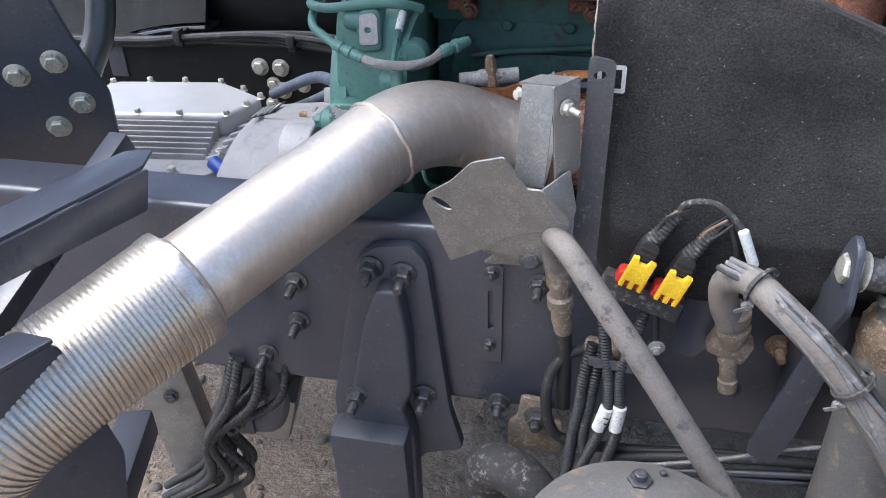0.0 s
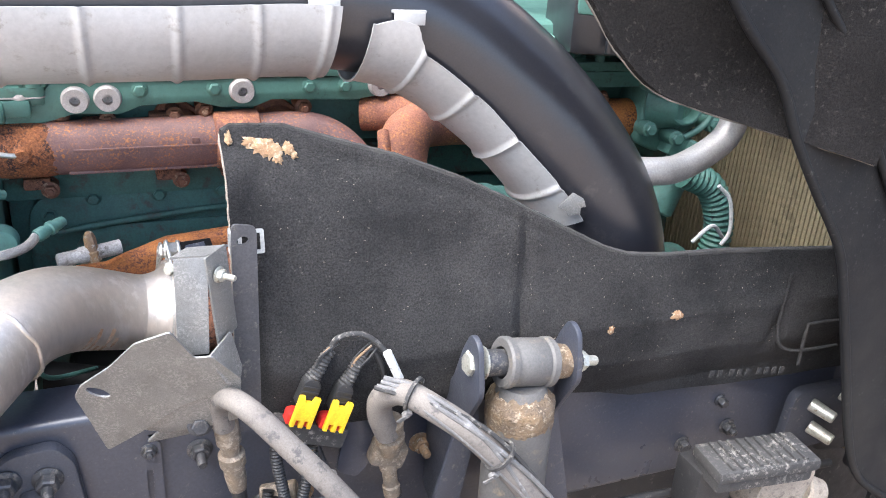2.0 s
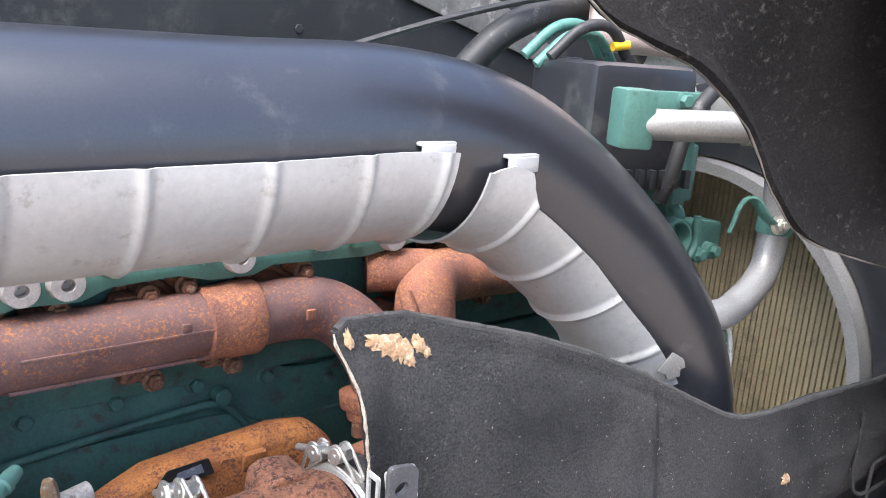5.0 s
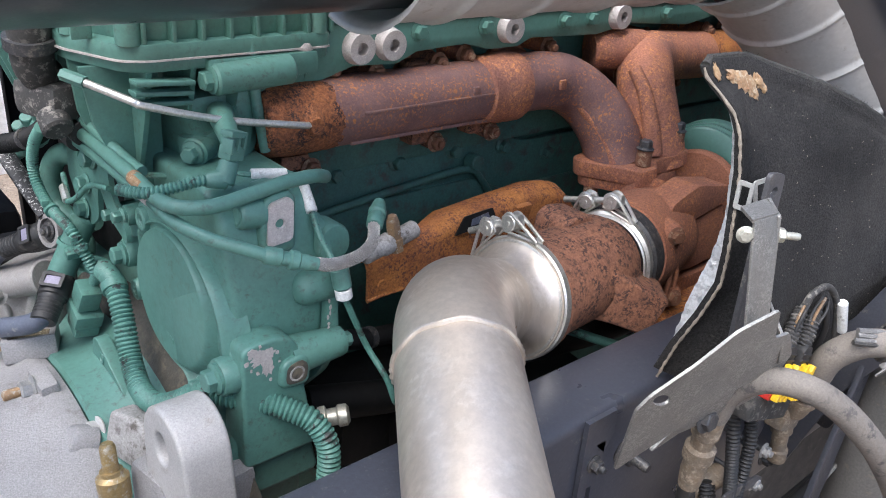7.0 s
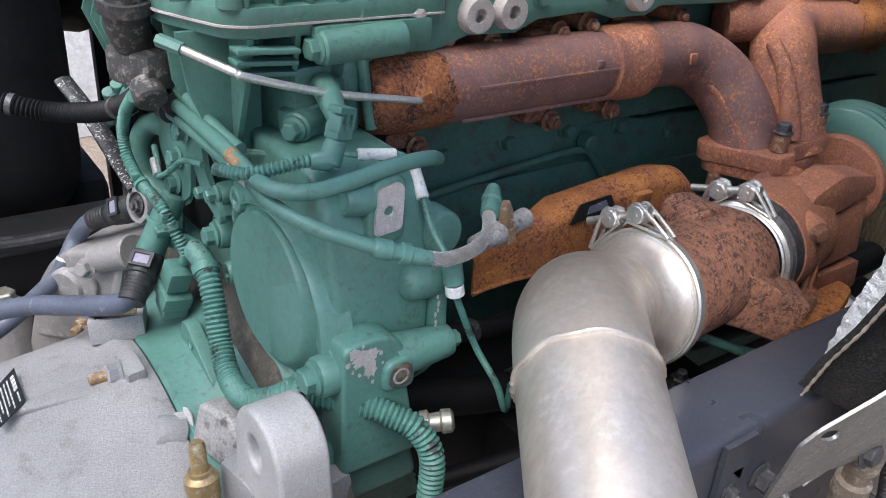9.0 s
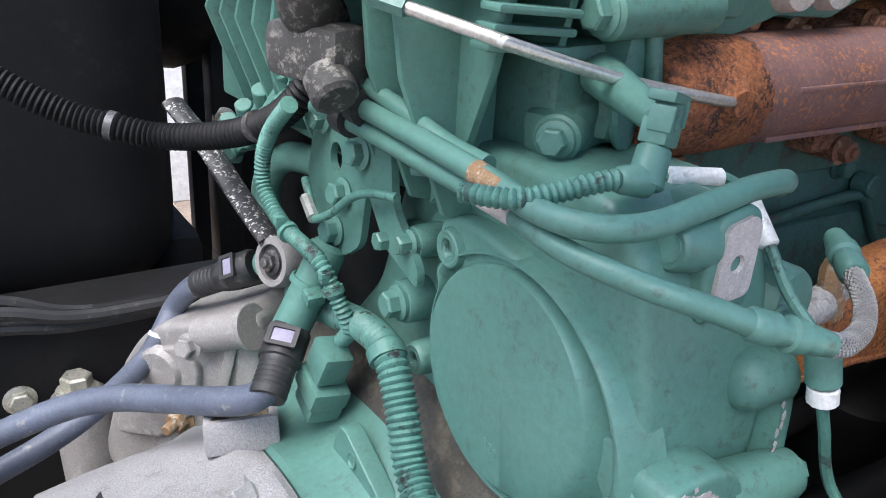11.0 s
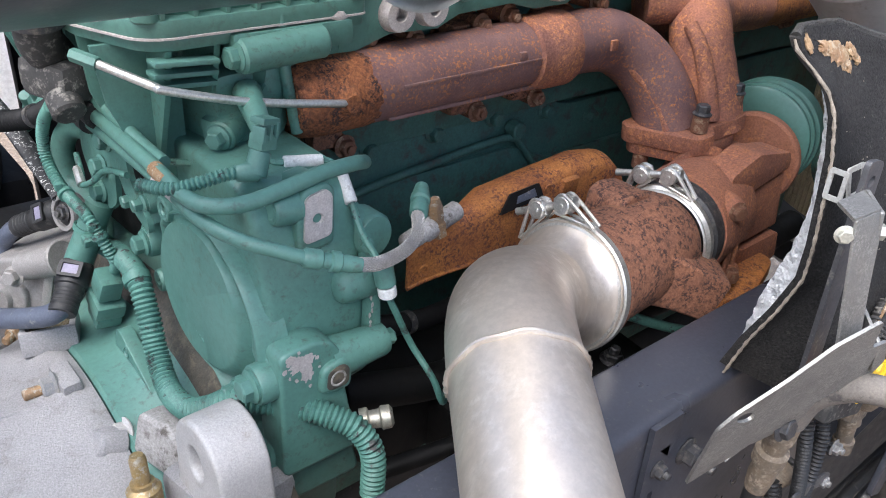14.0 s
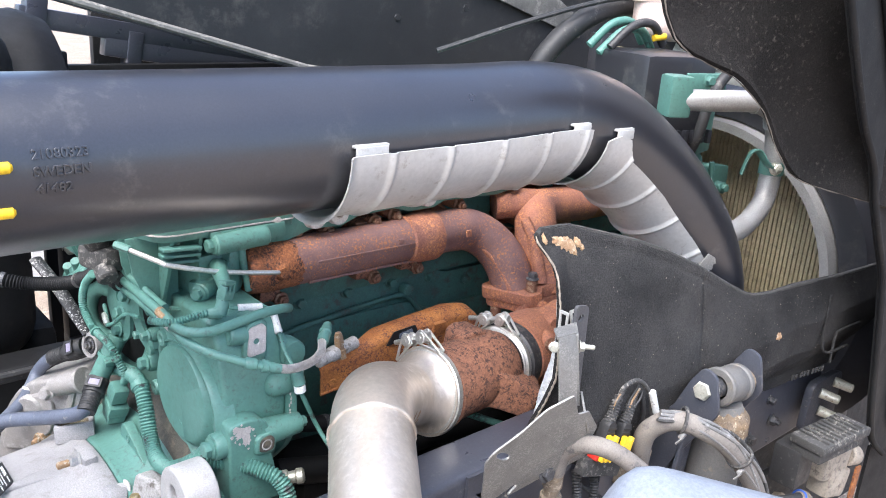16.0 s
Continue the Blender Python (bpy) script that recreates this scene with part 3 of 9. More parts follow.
def hanger():
    t = thing("spring_hanger", (-0.2, WEB, 0.42), "dark painted cast steel bracket bolted to the chassis rail", "bracket")
    bm = bmesh.new()
    base = rounded([(-0.305, 0.40), (-0.30, 0.66), (-0.245, 0.92), (-0.215, 0.945), (-0.165, 0.95), (-0.145, 0.925), (-0.118, 0.66), (-0.098, 0.58), (-0.16, 0.56), (-0.19, 0.50), (-0.19, 0.40)], 0.012)
    prism(bm, base, SIDE(0, WEB, 0), 0.02, 0.004)
    part("base_plate", bm, CHASSIS_ROUGH, t)
    bm = bmesh.new()
    web = rounded([(-0.295, 0.36), (-0.262, 0.69), (-0.232, 0.83), (-0.21, 0.895), (-0.178, 0.898), (-0.168, 0.82), (-0.166, 0.72), (-0.182, 0.68), (-0.166, 0.62), (-0.165, 0.36)], 0.01)
    prism(bm, web, SIDE(0, 0.0, 0), 0.034, 0.008, 3)
    box(bm, (-0.23, -0.035, 0.50), (0.118, 0.05, 0.30), (4, 0, 0), 0.01)
    part("rib", bm, CHASSIS_ROUGH, t)
    for x, z, y in ((-0.223, 0.912, 0.0), (-0.177, 0.907, 0.0), (-0.25, 0.70, -0.03), (-0.155, 0.69, 0.0)):
        bolt(t, (x, y, z), (0, -1, -0.1), 0.0135, 0.02, 0.02, BOLT_DARK, twist=z * 9)


hanger()


# ---- exhaust ----
SEAM, RING = Vector((-0.2178, 0.0688, 1.0634)), Vector((-0.0120, 0.1940, 1.0170))
FLEX0 = Vector((-0.386, -0.184, 0.991))
D1, D2 = Vector((0.5376, 0.8079, 0.2313)).normalized(), Vector((1.0, 0.12, -0.17)).normalized()


def exhaust():
    t = thing("exhaust_pipe", tuple(FLEX0), "bare stainless steel exhaust downpipe with a welded elbow", "exhaust pipe")
    bm = bmesh.new()
    sweep(bm, even([FLEX0 - D1 * 0.03, SEAM + D1 * 0.003], 0.02), 0.0592, 40, False)
    part("straight_tube", bm, STEEL_PIPE, t)
    bm = bmesh.new()
    p0, p3 = SEAM, RING - D2 * 0.040
    k0, k1 = 0.100, 0.060
    bez = []
    for i in range(17):
        u = i / 16
        p1, p2 = p0 + D1 * k0, p3 - D2 * k1
        bez.append(p0 * (1 - u) ** 3 + p1 * 3 * u * (1 - u) ** 2 + p2 * 3 * u * u * (1 - u) + p3 * u ** 3)
    sweep(bm, bez, lambda s: 0.0590 - 0.0065 * max(0, (s - 0.35) / 0.65) ** 1.4, 56, False)
    part("elbow", bm, STEEL_PIPE, t)
    rnd = random.Random(8)
    for k in range(9):
        u0 = rnd.uniform(0.55, 0.86)
        i = int(u0 * 16)
        c, d = bez[i], (bez[i + 1] - bez[i]).normalized()
        down = Vector((0, -1, -0.35))
        down = (down - d * down.dot(d)).normalized()
        side = d.cross(down)
        n = rnd.randint(5, 9)
        rr = 0.0590 - 0.0065 * max(0, (u0 - 0.35) / 0.65) ** 1.4 + 0.0006
        bm = bmesh.new()
        a0, w = rnd.uniform(-0.5, 0.35), rnd.uniform(0.0010, 0.0028)
        rows = []
        for j in range(n + 1):
            ang = a0 + 0.085 * j
            q = c + (down * math.cos(ang) + side * math.sin(ang)) * rr
            half = w * (1 - (j / n) ** 2) * (0.7 + 0.6 * rnd.random()) + 0.0002
            rows.append((bm.verts.new(q - d * half), bm.verts.new(q + d * half)))
        for r0, r1 in zip(rows, rows[1:]):
            bm.faces.new((r0[0], r0[1], r1[1], r1[0]))
        part("rust_streak", bm, STREAK, t, "thin rust run on the steel")
    bm = bmesh.new()
    lathe(bm, RING, D2, [(-0.045, 0.0515), (-0.040, 0.0526), (-0.030, 0.0545), (-0.021, 0.0580), (-0.014, 0.0628), (-0.0105, 0.0675), (-0.0085, 0.0700), (-0.0085, 0.0735), (0.004, 0.0735), (0.004, 0.060), (-0.020, 0.052), (-0.045, 0.0495)], 72, True)
    part("flare", bm, STEEL_PIPE, t, "flared pipe mouth inside the clamp")
    bm = bmesh.new()
    ring = [SEAM + turn_to(D1) .to_3x3() @ Vector((math.cos(a) * 0.0596, math.sin(a) * 0.0596, 0.0012 * math.sin(9 * a))) for a in np.linspace(0, math.tau, 97)]
    sweep(bm, ring, lambda s: 0.0030 + 0.0007 * math.sin(s * 300), 8, False)
    part("weld_bead", bm, STEEL_PIPE, t, "pale raised weld seam")
    bm = bmesh.new()
    lathe(bm, FLEX0 - D1 * 0.010, D1, [(0, 0.0585), (0, 0.0632), (0.004, 0.0640), (0.008, 0.0632), (0.0095, 0.0618), (0.012, 0.0634), (0.016, 0.0630), (0.020, 0.0585)], 96, True)
    for v in bm.verts:
        v.co += (v.co - FLEX0).normalized() * 0.0012 * noise.noise(v.co * 160)
    part("collar", bm, STEEL_PIPE, t, "rough welded collar at the end of the tube")


exhaust()


def flex():
    t = thing("flexible_exhaust_sleeve", tuple(FLEX0), "ribbed stainless flexible exhaust sleeve round the downpipe", "exhaust sleeve")
    start = FLEX0 - D1 * 0.004
    line = even(spline([start, start - D1 * 0.10, start - D1 * 0.18, start - D1 * 0.25 + Vector((0, 0, -0.012)), start - D1 * 0.30 + Vector((0.0, 0.02, -0.06)), start - D1 * 0.31 + Vector((0.0, 0.03, -0.14))], 12), 0.0016)
    bm = bmesh.new()
    total = len(line) - 1
    def radius(s):
        k = int(round(s * total)) % 4
        return 0.0735 - (0.0016 if k == 0 else 0.0) - 0.008 * s
    sweep(bm, line, radius, 48, False)
    part("ribbed_tube", bm, FLEX, t)
    bm = bmesh.new()
    lathe(bm, start - D1 * 0.004, D1, [(-0.012, 0.0715), (-0.010, 0.0740), (0.004, 0.0748), (0.0075, 0.0742), (0.0070, 0.0722), (-0.004, 0.0712)], 72, True)
    for v in bm.verts:
        v.co += D1 * 0.0012 * noise.noise(v.co * 60)
    part("end_lip", bm, FLEX, t, "rolled steel lip")
    # near-black liner paints the darkness inside the sleeve's open end
    bm = bmesh.new()
    lathe(bm, start - D1 * 0.024, D1, [(0.022, 0.0708), (0.0, 0.0706), (0.0, 0.0602)], 48)
    part("gap_floor", bm, BLACK_AND_SHADE, t, "near-black ring painting the shade in the gap round the tube")


flex()


def v_clamp(at, axis, r, label, spread, tilt):
    t = thing("v_band_clamp", tuple(at), label, "hose clamp", "band clamps on the exhaust")
    bm = bmesh.new()
    lathe(bm, at, axis, [(-0.0105, r - 0.002), (-0.0095, r + 0.0005), (-0.0075, r + 0.001), (-0.0045, r + 0.0052), (0.0045, r + 0.0052), (0.0075, r + 0.001), (0.0095, r + 0.0005), (0.0105, r - 0.002)], 72, True)
    part("band", bm, BRIGHT, t)
    m = turn_to(axis, at)
    ax = Vector(axis).normalized()
    upv = (Vector((0, 0, 1)) - ax * ax.z).normalized()
    sidev = ax.cross(upv)
    for s in (-1, 1):
        ang = tilt + s * spread
        d = upv * math.cos(ang) + sidev * math.sin(ang)
        c = Vector(at) + d * (r + 0.019)
        bm = bmesh.new()
        cyl(bm, c - ax * 0.012, c + ax * 0.010, 0.0100, seg=22, edge=0.0012)
        cyl(bm, c - ax * 0.0135, c - ax * 0.012, 0.0028, seg=10)
        part("barrel_nut", bm, BRIGHT, t)
        e = upv * math.cos(ang + s * 0.5) + sidev * math.sin(ang + s * 0.5)
        f = sidev * math.cos(ang) * s - upv * math.sin(ang) * s
        bm = bmesh.new()
        for o in (-0.0085, 0.0075):
            sweep(bm, spline([c - f * 0.009 + d * 0.006 + ax * o, c + d * 0.0115 + ax * o, c + f * 0.010 + d * 0.005 + ax * o, Vector(at) + e * (r + 0.0065) + ax * o * 0.8], 5), 0.0024, 8)
            sweep(bm, [c - f * 0.009 + d * 0.006 + ax * o, c - f * 0.010 - d * 0.008 + ax * o, Vector(at) + e * (r + 0.0060) + ax * o * 0.8], 0.0018, 8)
        part("strap_end", bm, BRIGHT, t)
    d0 = upv * math.cos(tilt - spread) + sidev * math.sin(tilt - spread)
    d1 = upv * math.cos(tilt + spread) + sidev * math.sin(tilt + spread)
    a0, a1 = Vector(at) + d0 * (r + 0.020), Vector(at) + d1 * (r + 0.020)
    bm = bmesh.new()
    cyl(bm, a0 - (a1 - a0) * 1.0, a1 + (a1 - a0) * 0.1, 0.0045, seg=12)
    cyl(bm, a1, a1 + (a1 - a0) * 0.36, 0.0072, seg=6)
    part("clamp_bolt", bm, BRIGHT, t)
    return t


v_clamp(RING, D2, 0.0705, "bright steel band clamp joining elbow and turbine outlet", 0.19, -0.48)
RING2 = Vector((0.168, 0.207, 1.016))
v_clamp(RING2, (0.97, 0.22, -0.08), 0.0625, "bright steel band clamp behind the turbine housing", 0.22, -0.25)


def turbine():
    t = thing("turbocharger", (0.3, 0.25, 0.95), "heavily rusted cast turbocharger under the exhaust manifold", "turbocharger")
    ax = Vector((0.97, 0.24, -0.07)).normalized()
    span = (RING2 - RING).length
    bm = bmesh.new()
    lathe(bm, RING, RING2 - RING, [(0.004, 0.060), (0.008, 0.0705), (0.02, 0.072), (0.024, 0.068), (0.05, 0.066), (0.09, 0.0655), (0.13, 0.066), (span - 0.02, 0.066), (span - 0.012, 0.0615), (span - 0.004, 0.06)], 56)
    for v in bm.verts:
        v.co += Vector((0, -0.3, 0.4)) * 0.003 * noise.noise(v.co * 24)
    part("outlet_adapter", bm, RUST_SPOT, t, "speckled rusty outlet casting")
    # square shoulder on top of the adapter
    bm = bmesh.new()
    prism(bm, rounded([(0.075, 1.03), (0.082, 1.084), (0.098, 1.092), (0.135, 1.086), (0.142, 1.03)], 0.008), SIDE(0, 0.262, 0), 0.055, 0.007, 3)
    part("shoulder", bm, RUST_SPOT, t)
    # blunt port: a tapered square neck with a flat capped end
    bm = bmesh.new()
    pa, pb = Vector((0.105, 0.185, 1.015)), Vector((0.176, 0.125, 0.978))
    ax2 = (pb - pa).normalized()
    f0 = frame_of(pa, ax2.cross(Vector((0, 0, 1))), ax2.cross(ax2.cross(Vector((0, 0, 1)))))
    rings = []
    for q, k in ((pa, 1.25), (pa.lerp(pb, 0.5), 1.05), (pa.lerp(pb, 0.93), 0.98), (pb, 0.90)):
        rings.append([bm.verts.new(q + f0.to_3x3() @ Vector((x * k, y * k, 0))) for x, y in rounded([(-0.033, -0.030), (0.033, -0.030), (0.033, 0.030), (-0.033, 0.030)], 0.008, 3)])
    for r0, r1 in zip(rings, rings[1:]):
        for k in range(len(r0)):
            bm.faces.new((r0[k], r0[(k + 1) % len(r0)], r1[(k + 1) % len(r0)], r1[k]))
    bm.faces.new(rings[-1])
    bm.faces.new(rings[0][::-1])
    for v in bm.verts:
        v.co += Vector((0.3, -0.3, 0.3)) * 0.0016 * noise.noise(v.co * 60)
    part("port", bm, RUST_SPOT, t, "blunt square capped port on the outlet casting", 30)
    bm = bmesh.new()
    lathe(bm, pb - ax2 * 0.002, ax2, [(0, 0.019), (0.004, 0.0185), (0.0046, 0.017), (0.0026, 0.015), (0.0026, 0.001)], 24)
    part("port_plug", bm, RUST_CAST, t)
    bm = bmesh.new()
    lathe(bm, RING2 + ax * 0.010, ax, [(0, 0.064), (0.004, 0.0690), (0.030, 0.0690), (0.034, 0.064)], 48)
    part("heat_band", bm, BOLT_DARK, t, "dark scorched band")
    c = Vector((0.30, 0.235, 1.02))
    bm = bmesh.new()
    lathe(bm, RING2 + ax * 0.040, ax, [(0, 0.062), (0.004, 0.070), (0.02, 0.073), (0.06, 0.074), (0.12, 0.072), (0.14, 0.066), (0.2, 0.055)], 40)
    scroll = [c + Vector((0.03 * math.sin(a), 0.050 * math.sin(a), -0.012 + 0.042 * math.cos(a))) for a in np.linspace(0.2, 5.6, 28)]
    sweep(bm, scroll, lambda s: 0.044 - 0.018 * s, 20)
    for v in bm.verts:
        v.co += Vector((0.4, -0.5, 0.5)) * 0.003 * noise.noise(v.co * 30)
    part("turbine_housing", bm, RUST_CAST, t)
    # stepped slabs on the housing's outer side
    for pts, y, d, e in (([(0.272, 1.058), (0.288, 1.078), (0.341, 1.094), (0.423, 1.080), (0.432, 1.056), (0.345, 1.040), (0.296, 1.050)], 0.236, 0.046, 0.009),
                         ([(0.285, 1.040), (0.346, 1.033), (0.432, 1.046), (0.452, 0.958), (0.362, 0.952), (0.296, 0.972)], 0.29, 0.094, 0.009),
                         ([(0.300, 0.962), (0.362, 0.943), (0.456, 0.945), (0.468, 0.902), (0.405, 0.878), (0.318, 0.905)], 0.29, 0.098, 0.009),
                         ([(0.335, 1.060), (0.425, 1.068), (0.440, 0.930), (0.345, 0.925)], 0.28, 0.070, 0.010)):
        bm = bmesh.new()
        prism(bm, rounded(pts, 0.006), SIDE(0, y, 0), d, e * 0.6, 2)
        for v in bm.verts:
            v.co += Vector((0.5, -0.6, 0.6)) * 0.0010 * noise.noise(v.co * 40)
        part("cast_slab", bm, RUST_CAST, t)
    bm = bmesh.new()
    lathe(bm, (0.262, 0.19, 1.049), (-0.35, -0.93, 0.05), [(0, 0.019), (0.03, 0.0165), (0.034, 0.014), (0.036, 0.012), (0.036, 0.004)], 22)
    part("lug", bm, RUST_CAST, t)
    bolt(t, (0.2495, 0.1565, 1.051), (-0.35, -0.93, 0.05), 0.0095, 0.010, 0.0, RUST_BOLT)
    bm = bmesh.new()
    for off in (-0.0075, 0.0075):
        sweep(bm, spline([(0.256 + off, 0.163, 1.040), (0.262 + off, 0.160, 1.01), (0.268 + off, 0.160, 0.98), (0.272 + off, 0.163, 0.955)], 5), 0.0042, 10)
    part("strut", bm, RUST_CAST, t)
    bm = bmesh.new()
    lathe(bm, (0.285, 0.185, 0.948), (-0.35, -0.93, 0.05), [(0, 0.020), (0.024, 0.018), (0.029, 0.015), (0.03, 0.008)], 20)
    part("lug", bm, RUST_CAST, t)
    bolt(t, (0.2745, 0.157, 0.9495), (-0.35, -0.93, 0.05), 0.0095, 0.010, 0.0, RUST_BOLT)
    bm = bmesh.new()
    prism(bm, rounded([(0.22, 0.16), (0.30, 0.13), (0.42, 0.17), (0.42, 0.32), (0.22, 0.32)], 0.02), pose(0, 0, 0.90), 0.022, 0.005)
    part("base_flange", bm, RUST_ORANGE, t, "orange rusted lower flange")
    bm = bmesh.new()
    lathe(bm, c + ax * 0.15, ax, [(0, 0.045), (0.01, 0.055), (0.03, 0.058), (0.05, 0.058), (0.06, 0.05)], 36)
    part("centre_housing", bm, RUST_CAST, t)
    bm = bmesh.new()
    lathe(bm, Vector((0.470, 0.272, 1.062)), ax, [(0, 0.05), (0.0, 0.072), (0.003, 0.076), (0.010, 0.076), (0.012, 0.072), (0.016, 0.072), (0.018, 0.079), (0.028, 0.079), (0.030, 0.074), (0.035, 0.074), (0.037, 0.082), (0.060, 0.082), (0.066, 0.076), (0.10, 0.074), (0.12, 0.05)], 56)
    part("compressor_housing", bm, GREEN, t, "green painted grooved compressor cover")
    bm = bmesh.new()
    lathe(bm, Vector((0.442, 0.258, 1.040)), ax, [(0, 0.04), (0.0, 0.064), (0.004, 0.068), (0.018, 0.068), (0.024, 0.060)], 48)
    part("backplate", bm, RUST_CAST, t, "rusty brown backplate ring")
    fm = frame_of((0.335, 0.305, 1.066), (1, 0, 0.13), (0, 1, -0.02))
    bm = bmesh.new()
    prism(bm, rounded([(-0.066, 0.040), (-0.038, -0.046), (0.06, -0.044), (0.076, 0.05), (-0.058, 0.055)], 0.010), fm, 0.016, 0.003)
    part("inlet_flange", bm, RUST_CAST, t)
    for x, y in ((-0.052, 0.030), (-0.030, -0.036)):
        q = fm @ Vector((x, y, 0.0))
        bm = bmesh.new()
        cyl(bm, q, q - Vector((0, 0, 0.022)), 0.011, seg=14, edge=0.001)
        part("stud", bm, RUST_BOLT, t)
    tube("oil_line", [(0.10, 0.22, 0.93), (0.18, 0.16, 0.90), (0.28, 0.12, 0.875), (0.40, 0.12, 0.86)], 0.0065, GREEN_HOSE, t, "green-sprayed thin oil line")
    return t


RUST_BOLT = mat("rusted bolt", (0.2, 0.09, 0.05), (0.15, 0.07, 0.045), (0.3, 0.2, 0.13), big=50, fine=120, rough=(0.7, 0.9), metal=0.1, bump=0.3)
turbine()


def manifold():
    t = thing("exhaust_manifold", (0.0, 0.4, 1.2), "rust-scaled cast iron exhaust manifold bolted to the engine", "exhaust manifold")
    Y, Z = 0.402, 1.208
    bm = bmesh.new()
    sweep(bm, even([Vector((-0.232, Y, Z - 0.002)), Vector((0.12, Y, Z))], 0.02), lambda s: 0.036 if s < 0.02 else 0.041, 32)
    box(bm, (-0.005, Y - 0.0400, Z + 0.004), (0.23, 0.004, 0.0045), (0, 0, 0), 0.0015)
    box(bm, (-0.01, Y - 0.026, Z - 0.034), (0.24, 0.006, 0.005), (0, 0, 0), 0.002)
    box(bm, (0.055, Y - 0.0385, Z + 0.012), (0.012, 0.006, 0.010), (0, 0, 0), 0.002)
    part("rear_log", bm, RUST_PURPLE, t, "purple-brown scaled tube")
    bm = bmesh.new()
    lathe(bm, (-0.24, Y, Z - 0.002), (1, 0, 0), [(0, 0.02), (0.002, 0.034), (0.012, 0.0395), (0.03, 0.042), (0.06, 0.0422), (0.085, 0.0415), (0.095, 0.0405)], 40)
    for v in bm.verts:
        v.co += (v.co - Vector((v.co.x, Y, Z))).normalized() * 0.0012 * noise.noise(v.co * 110)
    lathe(bm, (-0.188, Y - 0.03, Z), (0, -1, 0), [(0, 0.022), (0.006, 0.02), (0.014, 0.012), (0.018, 0.009)], 20)
    part("end_cap", bm, RUST_FLAKE, t, "rough rusty end of the manifold")
    bm = bmesh.new()
    lathe(bm, (0.086, Y, Z), (1, 0, 0), [(0, 0.041), (0.003, 0.0455), (0.030, 0.0460), (0.034, 0.0480), (0.066, 0.0485), (0.070, 0.0470), (0.073, 0.041)], 40)
    part("collar", bm, RUST, t, "rusty slip-joint collar")
    bm = bmesh.new()
    sweep(bm, spline([(0.15, Y, Z), (0.21, Y, Z + 0.001), (0.258, Y - 0.006, Z - 0.006), (0.293, 0.374, 1.178), (0.313, 0.345, 1.138), (0.322, 0.326, 1.092)], 10), lambda s: 0.041 + 0.005 * s * s, 40)
    for v in bm.verts:
        v.co += (v.co - Vector((v.co.x, Y, v.co.z))).normalized() * 0.0016 * noise.noise(v.co * 30)
    part("elbow", bm, RUST_PURPLE, t)
    # scaled orange heel of the bend, standing a little proud of it
    bm = bmesh.new()
    box(bm, (0.217, Y - 0.0405, Z + 0.004), (0.013, 0.008, 0.014), (0, 0, 0), 0.002)
    sweep(bm, spline([(0.253, 0.366, 1.184), (0.270, 0.345, 1.160), (0.283, 0.322, 1.130), (0.288, 0.305, 1.100)], 6), 0.0075, 10)
    part("cast_ridge", bm, RUST, t)
    bm = bmesh.new()
    sweep(bm, spline([(0.62, Y + 0.008, Z + 0.005), (0.52, Y + 0.004, Z + 0.012), (0.445, 0.390, 1.224), (0.405, 0.362, 1.218), (0.383, 0.332, 1.178), (0.383, 0.308, 1.125), (0.386, 0.298, 1.085)], 9), lambda s: 0.040 + 0.004 * s, 32)
    sweep(bm, spline([(0.34, Y + 0.02, Z + 0.03), (0.40, Y - 0.01, Z + 0.035), (0.47, Y, Z + 0.02)], 6), 0.03, 18)
    for v in bm.verts:
        v.co += Vector((0.4, -0.6, 0.5)) * 0.0018 * noise.noise(v.co * 34)
    part("front_branch", bm, RUST, t)
    # creased web between the two branches
    bm = bmesh.new()
    sweep(bm, spline([(0.352, 0.342, 1.226), (0.348, 0.316, 1.200), (0.346, 0.294, 1.158), (0.348, 0.280, 1.112)], 7), lambda s: 0.010 + 0.004 * s, 14)
    part("crease_rib", bm, RUST, t)
    bm = bmesh.new()
    sweep(bm, even([Vector((0.60, Y + 0.01, Z + 0.005)), Vector((0.95, Y + 0.02, Z))], 0.03), 0.04, 28)
    part("front_log", bm, RUST_ORANGE, t, "bright orange rusted tube")
    fm = frame_of((0.335, 0.305, 1.083), (1, 0, 0.13), (0, 1, -0.02))
    bm = bmesh.new()
    prism(bm, rounded([(-0.074, 0.047), (-0.042, -0.052), (-0.012, -0.056), (0.006, -0.038), (0.050, -0.048), (0.078, -0.046), (0.084, 0.055), (-0.064, 0.062)], 0.008), fm, 0.024, 0.003)
    part("outlet_flange", bm, RUST_CAST, t)
    for x, y, h in ((-0.020, -0.034, 0.024), (0.062, -0.030, 0.028), (0.066, 0.036, 0.024)):
        q = fm @ Vector((x, y, 0.024))
        bm = bmesh.new()
        cyl(bm, q, q + Vector((0, 0, h)), 0.0115, 0.0110, 18, 0.001)
        part("spacer", bm, RUST_BOLT, t)
        bolt(t, q + Vector((0, 0, h)), (0, 0, 1), 0.0095, 0.014, 0.0, BOLT_DARK)
    for x, z in ((0.033, 1.141), (-0.161, 1.137), (0.029, 1.248), (-0.069, 1.242), (0.135, 1.142)):
        bm = bmesh.new()
        cyl(bm, (x, 0.46, z), (x, 0.412, z), 0.0115, seg=16, edge=0.002)
        box(bm, (x - 0.018, 0.43, z + (0.008 if z < 1.2 else -0.008)), (0.04, 0.03, 0.02), (0, 0, 0), 0.006)
        part("stud_boss", bm, RUST_SPOT, t)
        bolt(t, (x, 0.412, z), (0, -1, 0), 0.010, 0.012, 0.004, RUST_BOLT)
